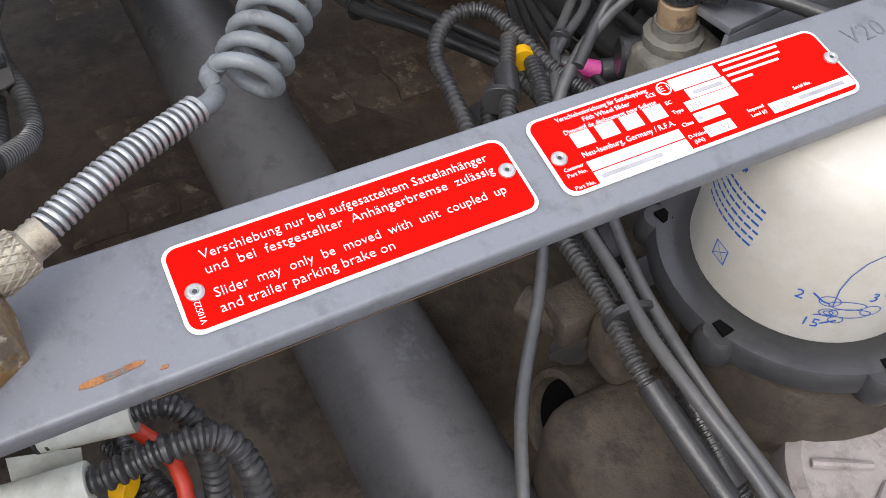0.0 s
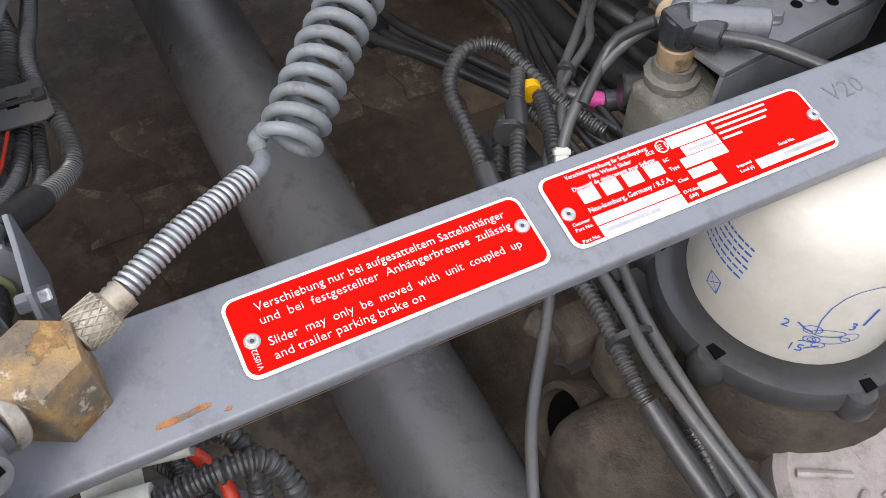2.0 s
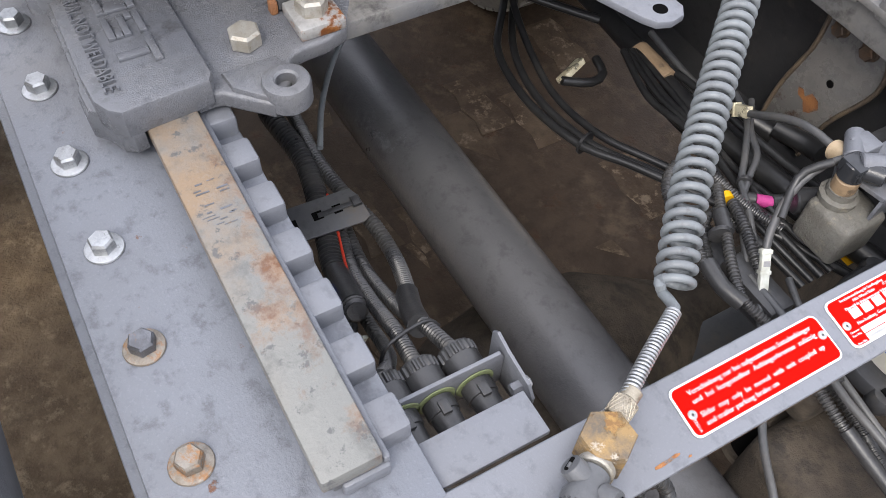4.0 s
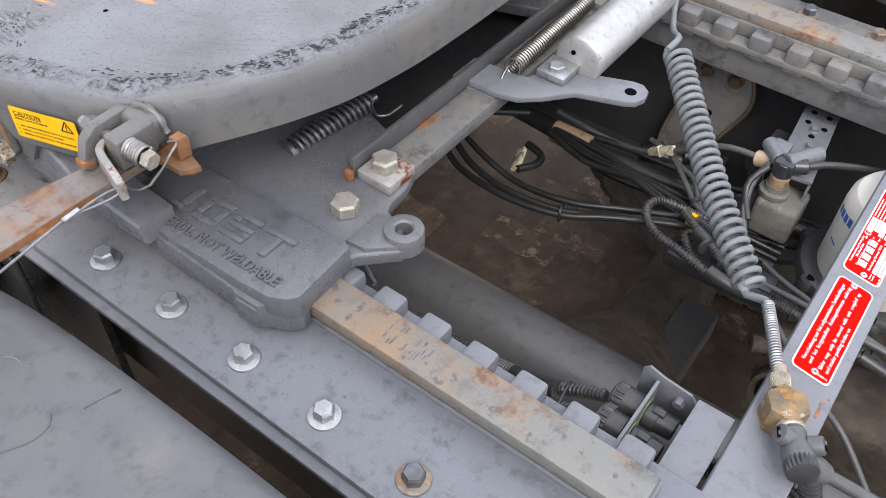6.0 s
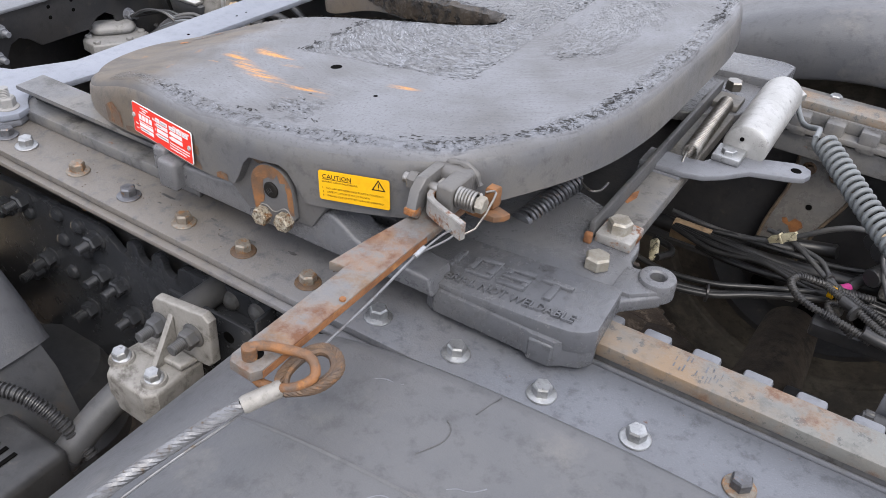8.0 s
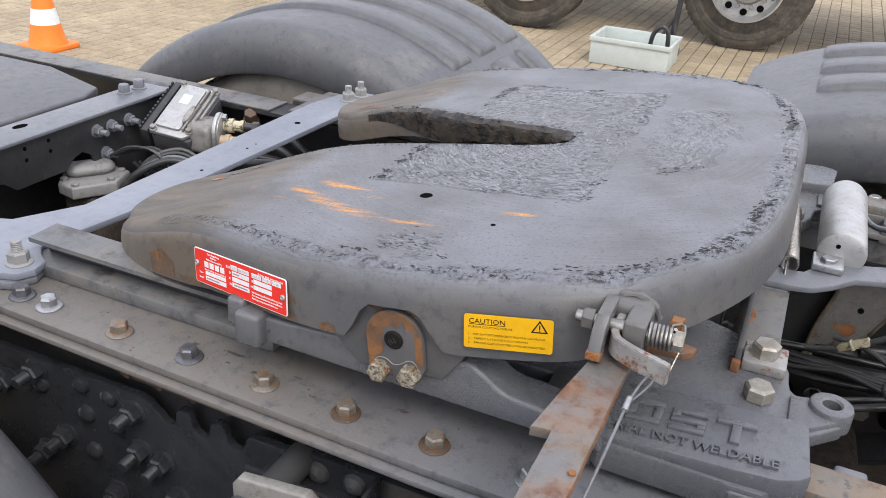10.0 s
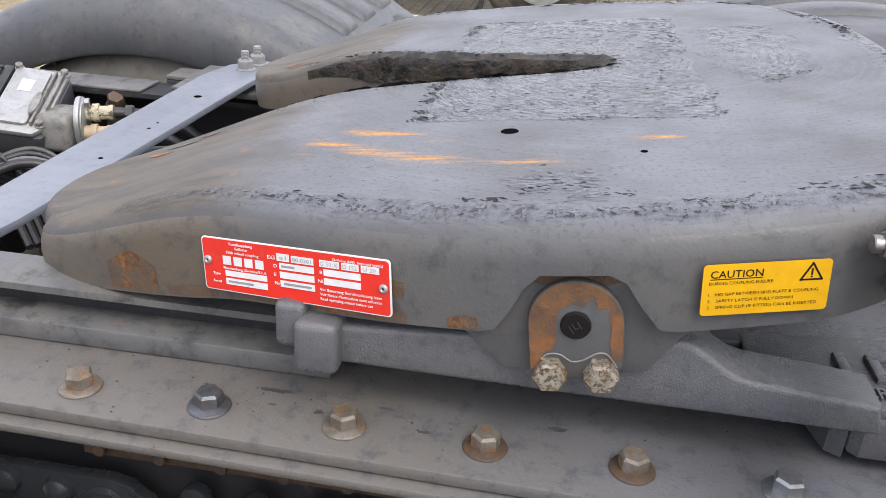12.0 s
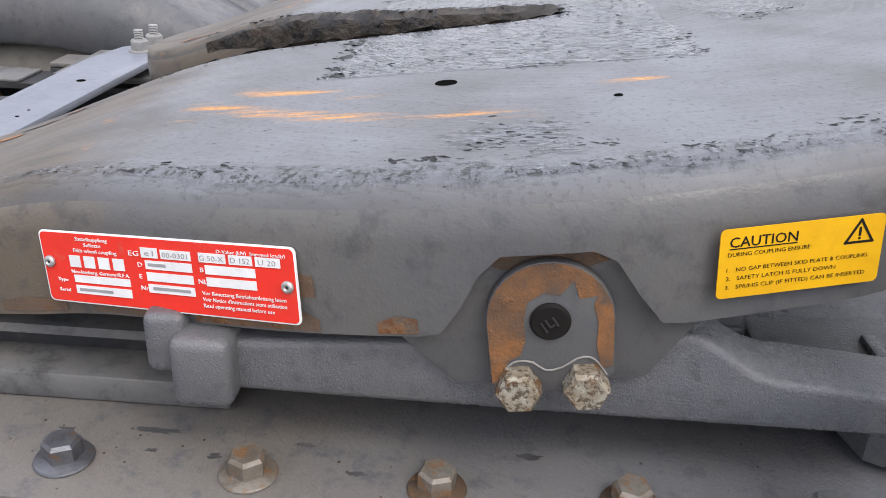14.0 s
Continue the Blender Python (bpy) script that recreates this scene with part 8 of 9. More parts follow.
part("line_clip", rod((0.2445, 0.541, 0.80), (0.2480, 0.5420, 0.80), 0.0150, n=18), NYLON, lines)
part("thick_line", cable([(-0.005, 0.708, 0.802), (0.095, 0.710, 0.792), (0.158, 0.710, 0.787), (0.224, 0.706, 0.787), (0.318, 0.713, 0.784), (0.407, 0.720, 0.790), (0.498, 0.728, 0.792), (0.640, 0.760, 0.780)], 0.0145, n=14), NYLON, lines)
part("tan_sleeve", cable([(0.135, 0.708, 0.788), (0.200, 0.708, 0.788)], 0.0185, n=16), TAN, lines, "tan plastic sleeve")
part("line", cable([(0.185, 0.693, 0.777), (0.245, 0.686, 0.774), (0.325, 0.694, 0.772), (0.416, 0.706, 0.780), (0.498, 0.718, 0.782)], 0.0055), NYLON, lines)
part("line", cable([(0.185, 0.720, 0.798), (0.245, 0.726, 0.802), (0.315, 0.734, 0.799), (0.396, 0.741, 0.799), (0.467, 0.740, 0.815)], 0.0053), NYLON, lines)
part("line", cable([(0.12, 0.74, 0.80), (0.22, 0.730, 0.800), (0.292, 0.718, 0.820), (0.338, 0.705, 0.856), (0.372, 0.700, 0.884), (0.406, 0.698, 0.903), (0.440, 0.697, 0.908), (0.462, 0.694, 0.908)], 0.0046), PIPEGREY, lines)
m_lab = frame_of((0.313, 0.712, 0.838), (0.046, -0.013, 0.036), (-0.5, 0.2, 0.75))
lab = part("label_sleeve", prism([(-0.026, -0.006), (0.022, -0.0075), (0.027, -0.002), (0.024, 0.0065), (-0.020, 0.0065), (-0.027, 0.003)], -0.0045, 0.0045, 0.001, None, m_lab), LABELDIRT, lines, "yellowed label sleeve")
for x_ in (-0.006,):
    part("sleeve_rib", prism([(x_, -0.009), (x_ + 0.005, -0.0085), (x_ + 0.004, 0.0085), (x_ + 0.001, 0.008)], -0.0055, 0.0055, 0.0006, None, m_lab), LABELDIRT, lab)
part("line", cable([(0.0, 0.50, 0.90), (0.035, 0.545, 0.885), (0.06, 0.58, 0.87), (0.12, 0.64, 0.858)], 0.0058), NYLON, lines)
part("tee_plug", cable([(0.268, 0.752, 0.785), (0.300, 0.768, 0.782), (0.330, 0.782, 0.778)], 0.0145, n=14), NYLON, lines)
part("plug", cable([(0.330, 0.778, 0.792), (0.370, 0.792, 0.793), (0.396, 0.791, 0.799)], 0.0130, n=14), NYLON, lines)
part("label_sleeve", prism(rounded(0.046, 0.014, 0.003), -0.004, 0.004, 0.001, None, frame_of((0.138, 0.594, 0.806), (-0.2, 0.6, 0.1), (0.6, 0.2, 0.5))), LABELDIRT, lines, "yellowed label sleeve")
part("clip_arm", cable([(0.150, 0.572, 0.808), (0.163, 0.610, 0.800), (0.150, 0.640, 0.792), (0.120, 0.650, 0.790)], 0.006), NYLON, lines)

valve = thing("solenoid_valve", "grey solenoid valve on a perforated bracket with plug and cables", "solenoid valve", at=(0.5, 0.7, 0.88))
m_sol = frame_of((0.491, 0.772, 0.915), (1, 0.1, -0.03), (-0.04, 1, 0.0))
sb = part("perforated_bracket", prism([(-0.026, -0.095), (0.026, -0.090), (0.024, 0.080), (-0.024, 0.080)], -0.006, 0.0, 0.001, None, m_sol), PAINT, valve)
for x, y in ((-0.010, 0.062), (0.012, 0.060), (-0.012, 0.035), (0.012, 0.030), (0.0, 0.005)):
    part("bracket_hole", rod(m_sol @ Vector((x, y, -0.002)), m_sol @ Vector((x, y, 0.0005)), 0.0045, n=12), HOLE, sb)
for x, y in ((0.0, 0.018), (0.004, -0.022)):
    part("bracket_bolt", hexhead(m_sol @ Vector((x, y, 0.0)), (0, 0, 1), 0.010, 0.005, 0.0065), PAINT, sb)
part("bracket_skirt", prism([(-0.024, 0.078), (0.024, 0.078), (0.024, 0.0815), (-0.024, 0.0815)], -0.05, -0.0065, 0.0005, None, m_sol), PAINT, sb)
part("bracket_skirt", prism([(0.0225, -0.09), (0.026, -0.09), (0.024, 0.077), (0.0205, 0.077)], -0.05, -0.0065, 0.0005, None, m_sol), PAINT, sb)
part("valve_block", box(0.472, 0.530, 0.650, 0.712, 0.822, 0.880, 0.008, None, 3), CRUSTED, valve)
part("valve_collar", lathe([(0, 0.020), (0.008, 0.021), (0.010, 0.016), (0.018, 0.0155)], (0.487, 0.676, 0.880), (0, 0, 1), 12), CRUSTED, valve)
part("orange_seal", rod((0.487, 0.675, 0.898), (0.487, 0.673, 0.917), 0.0130, n=20), TAN, valve)
bm = rod((0.487, 0.672, 0.917), (0.487, 0.674, 0.937), 0.0135, n=18)
rod((0.490, 0.676, 0.930), (0.512, 0.688, 0.932), 0.0105, bm)
box(0.474, 0.500, 0.662, 0.686, 0.921, 0.940, 0.003, bm)
part("plug_arm", rod((0.487, 0.676, 0.934), (0.516, 0.722, 0.934), 0.0115), PAINT, valve)
part("plug_arm", rod((0.478, 0.680, 0.930), (0.452, 0.712, 0.926), 0.0105), PAINT, valve)
part("plug_socket", box(0.458, 0.482, 0.690, 0.716, 0.916, 0.938, 0.003), PAINT, valve)
part("plug", bm, GLOSSBLACK, valve, "black plug head with grey overspray")
part("tan_plug", rod((0.447, 0.697, 0.906), (0.472, 0.692, 0.916), 0.0115, n=16), PALETAN, valve)
part("plug_cable", cable([(0.510, 0.687, 0.932), (0.54, 0.71, 0.935), (0.60, 0.75, 0.925), (0.70, 0.80, 0.90), (0.85, 0.85, 0.88)], 0.0050), PLASTIC, valve)
part("plug_cable", cable([(0.47, 0.664, 0.926), (0.458, 0.645, 0.910), (0.462, 0.630, 0.895), (0.48, 0.605, 0.88)], 0.0045), PLASTIC, valve)
bm = rod((0.452, 0.70, 0.875), (0.478, 0.735, 0.872), 0.018, n=18)
rod((0.435, 0.725, 0.872), (0.460, 0.758, 0.872), 0.014, bm)
box(0.44, 0.478, 0.755, 0.80, 0.862, 0.892, 0.004, bm)
rod((0.47, 0.69, 0.85), (0.455, 0.66, 0.85), 0.015, bm)
part("round_plug", bm, PLASTIC, valve)
part("yellow_tab", box(0.499, 0.524, 0.719, 0.736, 0.7735, 0.7755, 0.0005), YELLOW, valve)

# bracket on the far frame web
fb = thing("frame_bracket", "bent steel bracket with flaking paint and rust on the frame web", "bracket", at=(0.31, 0.87, 0.8))
m_web = frame_of((0.312, 0.862, 0.81), (1, 0, 0), (0, 0, 1))
right_ = [(0.057, 0.112), (0.070, 0.080), (0.071, 0.052), (0.060, 0.022), (0.047, -0.005), (0.036, -0.032), (0.028, -0.062), (0.022, -0.105)]
left_ = [(-0.030, 0.112), (-0.029, 0.075), (-0.031, 0.043), (-0.042, 0.0), (-0.050, -0.035), (-0.054, -0.070), (-0.056, -0.105)]
part("bracket_plate", prism(left_ + right_[::-1], 0.0, 0.004, 0.001, None, m_web), FLAKED, fb, "flaking dark paint with rust")
for edge_ in (right_, left_):
    line = [m_web @ Vector((x, y, 0.005)) for x, y in edge_]
    part("bent_edge", cable(line, 0.0032), EDGEBROWN, fb, "brown weathered edge")
for x, y, r in ((-0.008, 0.090, 0.012), (0.038, 0.090, 0.013)):
    part("rusty_bolt", hexhead(m_web @ Vector((x, y, 0.004)), m_web.to_3x3() @ Vector((0, 0, 1)), r * 1.4, 0.008, r), RUST_BOLT, fb)
part("bracket_hole", rod(m_web @ Vector((0.013, 0.017, 0.003)), m_web @ Vector((0.013, 0.017, 0.0046)), 0.0055, n=14), HOLE, fb)
part("rust_patch", prism([(-0.024, -0.018), (-0.016, -0.016), (-0.010, -0.024), (-0.002, -0.012), (0.010, -0.016), (0.016, -0.026), (0.006, -0.040), (-0.002, -0.044), (-0.010, -0.030), (-0.020, -0.028)], 0.004, 0.0044, 0, None, m_web), RUST_FLAKE, fb, "rust where the paint has flaked")

# oil filter
filt = thing("oil_filter", "dusty white oil filter cartridge with blue print on a black ring", "oil filter", at=(0.641, 0.68, 0.80))
FX, FY = 0.641, 0.680
part("canister", lathe([(0, 0.070), (0.004, 0.0715), (0.100, 0.0715), (0.114, 0.070), (0.123, 0.064), (0.128, 0.050), (0.130, 0.01)], (FX, FY, 0.824), (0, 0, 1), 56), WHITE, filt)
ringb = lathe([(0, 0.078), (0.002, 0.092), (0.006, 0.0965), (0.014, 0.0962), (0.020, 0.0925), (0.0225, 0.085), (0.021, 0.0775), (0.019, 0.0718)], (FX, FY, 0.806), (0, 0, 1), 48)
fr = part("clamp_ring", ringb, BLACK_STEEL, filt, "black cast clamp ring with dirt")
for a in range(47, 407, 60):
    c = Vector((FX + 0.091 * math.cos(math.radians(a)), FY + 0.091 * math.sin(math.radians(a)), 0.806))
    part("ring_lobe", lathe([(0, 0.013), (0.003, 0.0140), (0.014, 0.0135), (0.020, 0.0100)], c, (0, 0, 1), 18), BLACK_STEEL, fr)
for a in (227, 287, 350):
    c = Vector((FX + 0.0885 * math.cos(math.radians(a)), FY + 0.0885 * math.sin(math.radians(a)), 0.8270))
    part("ring_notch", box(c.x - 0.005, c.x + 0.005, c.y - 0.004, c.y + 0.004, c.z - 0.004, c.z + 0.0012, 0), HOLE, fr)


def on_can(a, z, w, h, bm, lean=0.0):
    """A printed block on the canister at an angle in degrees."""
    r = 0.0718
    n = max(1, int(w / 0.006))
    for k in range(n):
        a0 = math.radians(a) + (k / n - 0.5) * w / r
        a1 = math.radians(a) + ((k + 1) / n - 0.5) * w / r
        z0, z1 = z + lean * (k / n - 0.5) * w, z + lean * ((k + 1) / n - 0.5) * w
        vs = [bm.verts.new((FX + r * math.cos(t), FY + r * math.sin(t), zz)) for t, zz in ((a0, z0), (a1, z1), (a1, z1 + h), (a0, z0 + h))]
        bm.faces.new(vs)


bm = bmesh.new()
for k in range(4):                          # round blue mark above the text
    on_can(258.5 + 0.4 * k, 0.9165 + 0.0016 * k, (0.005, 0.008, 0.008, 0.005)[k], 0.0016, bm)
for k in range(4):                          # maker's mark as plain blocks
    on_can(199 + 8.5 * k, 0.9120 + 0.0015 * k, 0.0075, 0.0125, bm)
on_can(214, 0.8760, 0.016, 0.0030, bm)
words_ = random.Random(3)
for k in range(6):                          # lines of small unreadable print
    a = 241.0 + 1.5 * (k % 2)
    while a < 279 - 2.5 * (k % 3):
        w = words_.uniform(0.0022, 0.0060)
        on_can(a + math.degrees(w / 0.0718) / 2, 0.9060 - 0.0056 * k, w, 0.0017, bm)
        a += math.degrees((w + 0.0012) / 0.0718)
for a, z, w, h in ((265.6, 0.8490, 0.011, 0.0008), (265.6, 0.8612, 0.011, 0.0008), (261.4, 0.8490, 0.0008, 0.0130), (269.8, 0.8490, 0.0008, 0.0130)):
    on_can(a, z, w, h, bm)
on_can(265.6, 0.8550, 0.011, 0.0007, bm, 1.05)
on_can(265.6, 0.8550, 0.011, 0.0007, bm, -1.05)


def drawn(points, thick, bm):
    """A printed line through places (angle, height) on the canister."""
    rows_ = []
    r = 0.0719
    for a, z in points:
        rows_.append((math.radians(a), z))
    for (a0, z0), (a1, z1) in zip(rows_, rows_[1:]):
        du, dz = (a1 - a0) * r, z1 - z0
        d = math.hypot(du, dz) or 1.0
        na, nz = -dz / d * thick / r, du / d * thick
        bm.faces.new([bm.verts.new((FX + r * math.cos(t), FY + r * math.sin(t), z)) for t, z in ((a0 - na, z0 - nz), (a1 - na, z1 - nz), (a1 + na, z1 + nz), (a0 + na, z0 + nz))])


def oval_line(a, z, wa, hz):
    return [(a + wa * math.cos(k * math.tau / 20), z + hz * math.sin(k * math.tau / 20)) for k in range(21)]


drawn([(321.0, 0.8629), (319.9, 0.8773), (320.9, 0.8897), (324.0, 0.9014), (328.4, 0.9088), (334.7, 0.9134), (342.0, 0.9150)], 0.0003, bm)
drawn([(340.6, 0.8734), (342.7, 0.8905)], 0.0009, bm)
for o_ in ((319.0, 0.8660, 4.5, 0.0042), (327.0, 0.8640, 8.0, 0.0036), (330.0, 0.8570, 9.0, 0.0040), (321.0, 0.8560, 4.0, 0.0034), (321.0, 0.8560, 2.0, 0.0018), (325.5, 0.8505, 3.2, 0.0030), (338.0, 0.8600, 4.5, 0.0045)):
    drawn(oval_line(*o_), 0.00028, bm)
drawn([(311.0, 0.8700), (316.0, 0.8650), (319.0, 0.8640)], 0.0006, bm)
drawn([(315.5, 0.8520), (323.0, 0.8540)], 0.0004, bm)
drawn([(320.0, 0.8450), (326.0, 0.8500)], 0.0006, bm)
writing("blue_print", bm, BLUEINK, filt, "blue printed text and drawing")
bm = bmesh.new()
for txt, a, z in (("2", 307, 0.862), ("3", 337, 0.8690), ("15", 316, 0.8410)):
    r = 0.0718
    t = math.radians(a)
    m = frame_of((FX + r * math.cos(t), FY + r * math.sin(t), z), (-math.sin(t), math.cos(t), 0), (0, 0, 1))
    lettering(txt, 0.011, -0.003, 0.0, m, bm, depth=0.0002)
writing("blue_figure", bm, BLUEINK, filt)

# gearbox and retarder lumps under the end bar
gear = thing("gearbox_housing", "muddy cast gearbox housing with pipe stubs and covers", "gearbox", at=(0.8, 0.6, 0.5))
hs = box(0.62, 1.25, 0.50, 0.86, 0.50, 0.735, 0.03, None, 4)
part("housing", hs, EARTH, gear)
part("filter_foot", lathe([(0, 0.085), (0.03, 0.09), (0.07, 0.082)], (FX + 0.02, FY, 0.736), (0, 0, 1), 32), EARTH, gear)
part("round_cover", lathe([(0, 0.062), (0.030, 0.060), (0.036, 0.052), (0.038, 0.01)], (0.765, 0.665, 0.735), (0.1, -0.15, 1), 40), GREYCAP, gear, "pinkish grey round cover")
for k in range(6):
    a = math.tau * k / 6
    part("cover_rib", rod(Vector((0.765, 0.665, 0.735)) + Vector((0.1, -0.15, 1)).normalized() * 0.037 + Vector((0.012 * math.cos(a), 0.012 * math.sin(a), 0)), Vector((0.765, 0.665, 0.735)) + Vector((0.1, -0.15, 1)).normalized() * 0.036 + Vector((0.048 * math.cos(a), 0.048 * math.sin(a), 0)), 0.003, n=8), GREYCAP, gear)
stub = lathe([(0.010, 0.028), (0.0, 0.030), (0.0, 0.036), (0.004, 0.038), (0.05, 0.038), (0.058, 0.050), (0.11, 0.054)], (0.612, 0.532, 0.672), (0.12, 0.86, -0.40), 36)
bmesh.ops.delete(stub, geom=[q for q in stub.faces if len(q.verts) > 8], context="FACES_ONLY")
part("pipe_stub", stub, EARTH, gear)
part("stub_mouth", lathe([(0.009, 0.029), (0.012, 0.029)], (0.612, 0.532, 0.672), (0.12, 0.86, -0.40), 32), HOLE, gear)
part("drain_cock", box(0.565, 0.600, 0.535, 0.575, 0.745, 0.775, 0.005), EARTH, gear)
part("drain_cock", rod((0.555, 0.53, 0.755), (0.585, 0.545, 0.755), 0.012, n=16), EARTH, gear)
part("bell_rib", box(0.60, 0.64, 0.55, 0.66, 0.735, 0.79, 0.012, None, 3), EARTH, gear)
part("cross_strut", box(0.40, 0.58, 0.565, 0.60, 0.775, 0.80, 0.006), BLACK_STEEL, gear)
# dark bar added to fill the very dark zone beside the drive shaft
part("crossmember", box(0.40, 0.47, 0.11, 0.82, 0.40, 0.47, 0.01), FRAME, chassis, "dark bar added low across the frame beside the shaft")


# ---------------------------------------------------------------- rear of the frame
mod = thing("brake_modulator", "dusty aluminium brake modulator with black lid and hoses", "brake modulator", at=(-1.08, 0.80, 0.86))
m_mod = frame_of((-1.018, 0.738, 0.962), (0.97, 0.20, -0.12), (-0.28, 0.86, 0.42))
n_mod = m_mod.to_3x3() @ Vector((0, 0, 1))
part("body", prism(rounded(0.090, 0.150, 0.010), -0.055, -0.0005, 0.004, None, m_mod), FRAME, mod)
lid_ = part("lid", prism([(-0.042, -0.076), (0.030, -0.076), (0.042, -0.060), (0.042, 0.076), (-0.042, 0.076)], 0.0, 0.010, 0.003, None, m_mod), ALU, mod, "pale cast lid")
part("raised_panel", prism(rounded(0.056, 0.130, 0.008), 0.010, 0.016, 0.003, None, m_mod @ Matrix.Translation((-0.010, 0.004, 0))), ALU, lid_)
part("lid_label", prism([(-0.020, 0.012), (0.000, 0.012), (0.000, 0.040), (-0.020, 0.040)], 0.0161, 0.0165, 0, None, m_mod), LABELWHITE, lid_)
for x_ in (0.0225, 0.0345):
    part("rib", prism([(x_, -0.060), (x_ + 0.004, -0.060), (x_ + 0.004, 0.066), (x_, 0.066)], 0.010, 0.020, 0.0015, None, m_mod), CASTALU, lid_)
part("nameplate", prism([(0.019 + 0.007 * math.cos(a * 0.3142), -0.018 + 0.026 * math.sin(a * 0.3142)) for a in range(20)], 0.0161, 0.024, 0.002, None, m_mod), CASTALU, lid_, "raised oval boss")
part("side_cover", prism([(-0.062, -0.078), (-0.0465, -0.078), (-0.0465, 0.078), (-0.062, 0.078)], -0.070, 0.008, 0.003, None, m_mod), PLASTIC, mod, "black ribbed side cover")
for k in range(14):
    y_ = -0.074 + 0.0108 * k
    part("fin", prism([(-0.0665, y_), (-0.0620, y_), (-0.0620, y_ + 0.0055), (-0.0665, y_ + 0.0055)], -0.066, 0.011, 0.0008, None, m_mod), PLASTIC, mod)
for x_, y_ in ((-0.036, -0.070), (0.036, -0.056), (-0.036, 0.070), (0.036, 0.070)):
    part("lid_screw", hexhead(m_mod @ Vector((x_, y_, 0.010)), n_mod, 0.011, 0.007, 0.0075), CASTALU, lid_)
part("snout", box(-0.985, -0.925, 0.690, 0.765, 0.900, 0.962, 0.012, None, 3), CASTALU, mod)
m_fl = frame_of((-0.925, 0.722, 0.935), (-0.30, 0.95, 0.0), (0, 0, 1))
oval = [(0.036 * math.cos(a * math.tau / 28) * (1 + 0.14 * math.cos(2 * a * math.tau / 28 + 1.6)), 0.052 * math.sin(a * math.tau / 28)) for a in range(28)]
part("flange", prism(oval, 0.0, 0.008, 0.002, None, m_fl), ALU, mod, "pale cast flange")
part("flange_seal", prism([(x * 0.88, y * 0.90) for x, y in oval], 0.008, 0.011, 0.001, None, m_fl), ALU, mod)
for x_, y_ in ((0.006, 0.042), (-0.012, -0.040)):
    part("flange_screw", hexhead(m_fl @ Vector((x_, y_, 0.008)), m_fl.to_3x3() @ Vector((0, 0, 1)), 0.011, 0.007, 0.008), ZINC, mod)
for k, (dy_, dz_) in enumerate(((0.012, 0.022), (-0.012, -0.004), (-0.006, -0.034))):
    p = m_fl @ Vector((dy_, dz_, 0.010))
    u_ = lathe([(0, 0.0125), (0.010, 0.0125), (0.0105, 0.0150), (0.020, 0.0150), (0.0205, 0.011), (0.034, 0.0110), (0.0345, 0.0125), (0.042, 0.0125), (0.0425, 0.008)], p, (0.93, 0.33, 0.02), 18)
    part("hose_union", u_, (LABELDIRT, PALETAN, CASTALU)[k], mod)
    part("hose", cable([p + Vector((0.036, 0.013, 0.001)), p + Vector((0.075, 0.028, -0.002)), p + Vector((0.12, 0.042, -0.010)), p + Vector((0.19, 0.04, -0.05))], 0.0085), PLASTIC, mod)
    part("hose_nut", hexhead(p + Vector((0.056, 0.020, 0.0)), (0.93, 0.33, 0.0), 0.022, 0.014), PLASTIC, mod)
part("brown_plug", hexhead((-0.918, 0.826, 0.945), (0.3, -0.5, 0.8), 0.026, 0.022, 0.017), RUST_BOLT, mod)
part("plug_base", rod((-0.925, 0.837, 0.90), (-0.918, 0.827, 0.945), 0.018, n=16), EARTH, mod)
part("mount", box(-1.04, -0.96, 0.70, 0.80, 0.80, 0.885, 0.006), FRAME, mod)
for k in range(7):
    bm = cable([(-1.10, 0.66 + 0.016 * k, 0.86 - 0.004 * k), (-1.05, 0.65 + 0.015 * k, 0.845), (-1.0 + 0.004 * k, 0.62 + 0.016 * k, 0.84), (-0.93, 0.56 + 0.02 * k, 0.80 - 0.006 * k)], 0.0062, None, 7)
    part("thin_hose", bm, PLASTIC, mod)
for k in range(4):
    part("hose_loop", cable([(-1.06, 0.56 + 0.010 * k, 0.83), (-1.02, 0.585 + 0.012 * k, 0.880 + 0.006 * k), (-0.97, 0.625 + 0.012 * k, 0.905 + 0.004 * k), (-0.92, 0.645 + 0.008 * k, 0.89), (-0.90, 0.64 + 0.008 * k, 0.85), (-0.91, 0.62, 0.80)], 0.0042 if k else 0.0075), HOSE if k == 1 else PIPEGREY if k == 3 else PLASTIC, mod)
for k in range(9):
    part("fan_wire", cable([(-1.085, 0.585, 0.905), (-1.05, 0.60 + 0.012 * k, 0.925 - 0.004 * k), (-1.0, 0.615 + 0.014 * k, 0.92 - 0.010 * k), (-0.95, 0.63 + 0.012 * k, 0.86 - 0.006 * k)], 0.0028, None, 6), HOSE if k % 4 == 1 else PLASTIC, mod)
part("clip", rod((-0.80, 0.60, 0.945), (-0.86, 0.56, 0.940), 0.013, n=14), GREYCAP, mod)
part("clip_hose", cable([(-0.78, 0.61, 0.945), (-0.70, 0.63, 0.95), (-0.62, 0.60, 0.95)], 0.009), PLASTIC, mod)

cap = thing("diff_cover", "dusty cast aluminium cover with a raised dome", "cover", at=(-1.07, 0.55, 0.84))
part("cover_flange", prism([(-1.136, 0.492), (-1.182, 0.557), (-1.147, 0.622), (-1.067, 0.612), (-1.045, 0.553), (-1.091, 0.483)], 0.842, 0.868, 0.005, None, None, 3), CASTGREY, cap)
long_, wide_ = Vector((0.047, 0.067)).normalized(), Vector((0.067, -0.047)).normalized()
caps = []
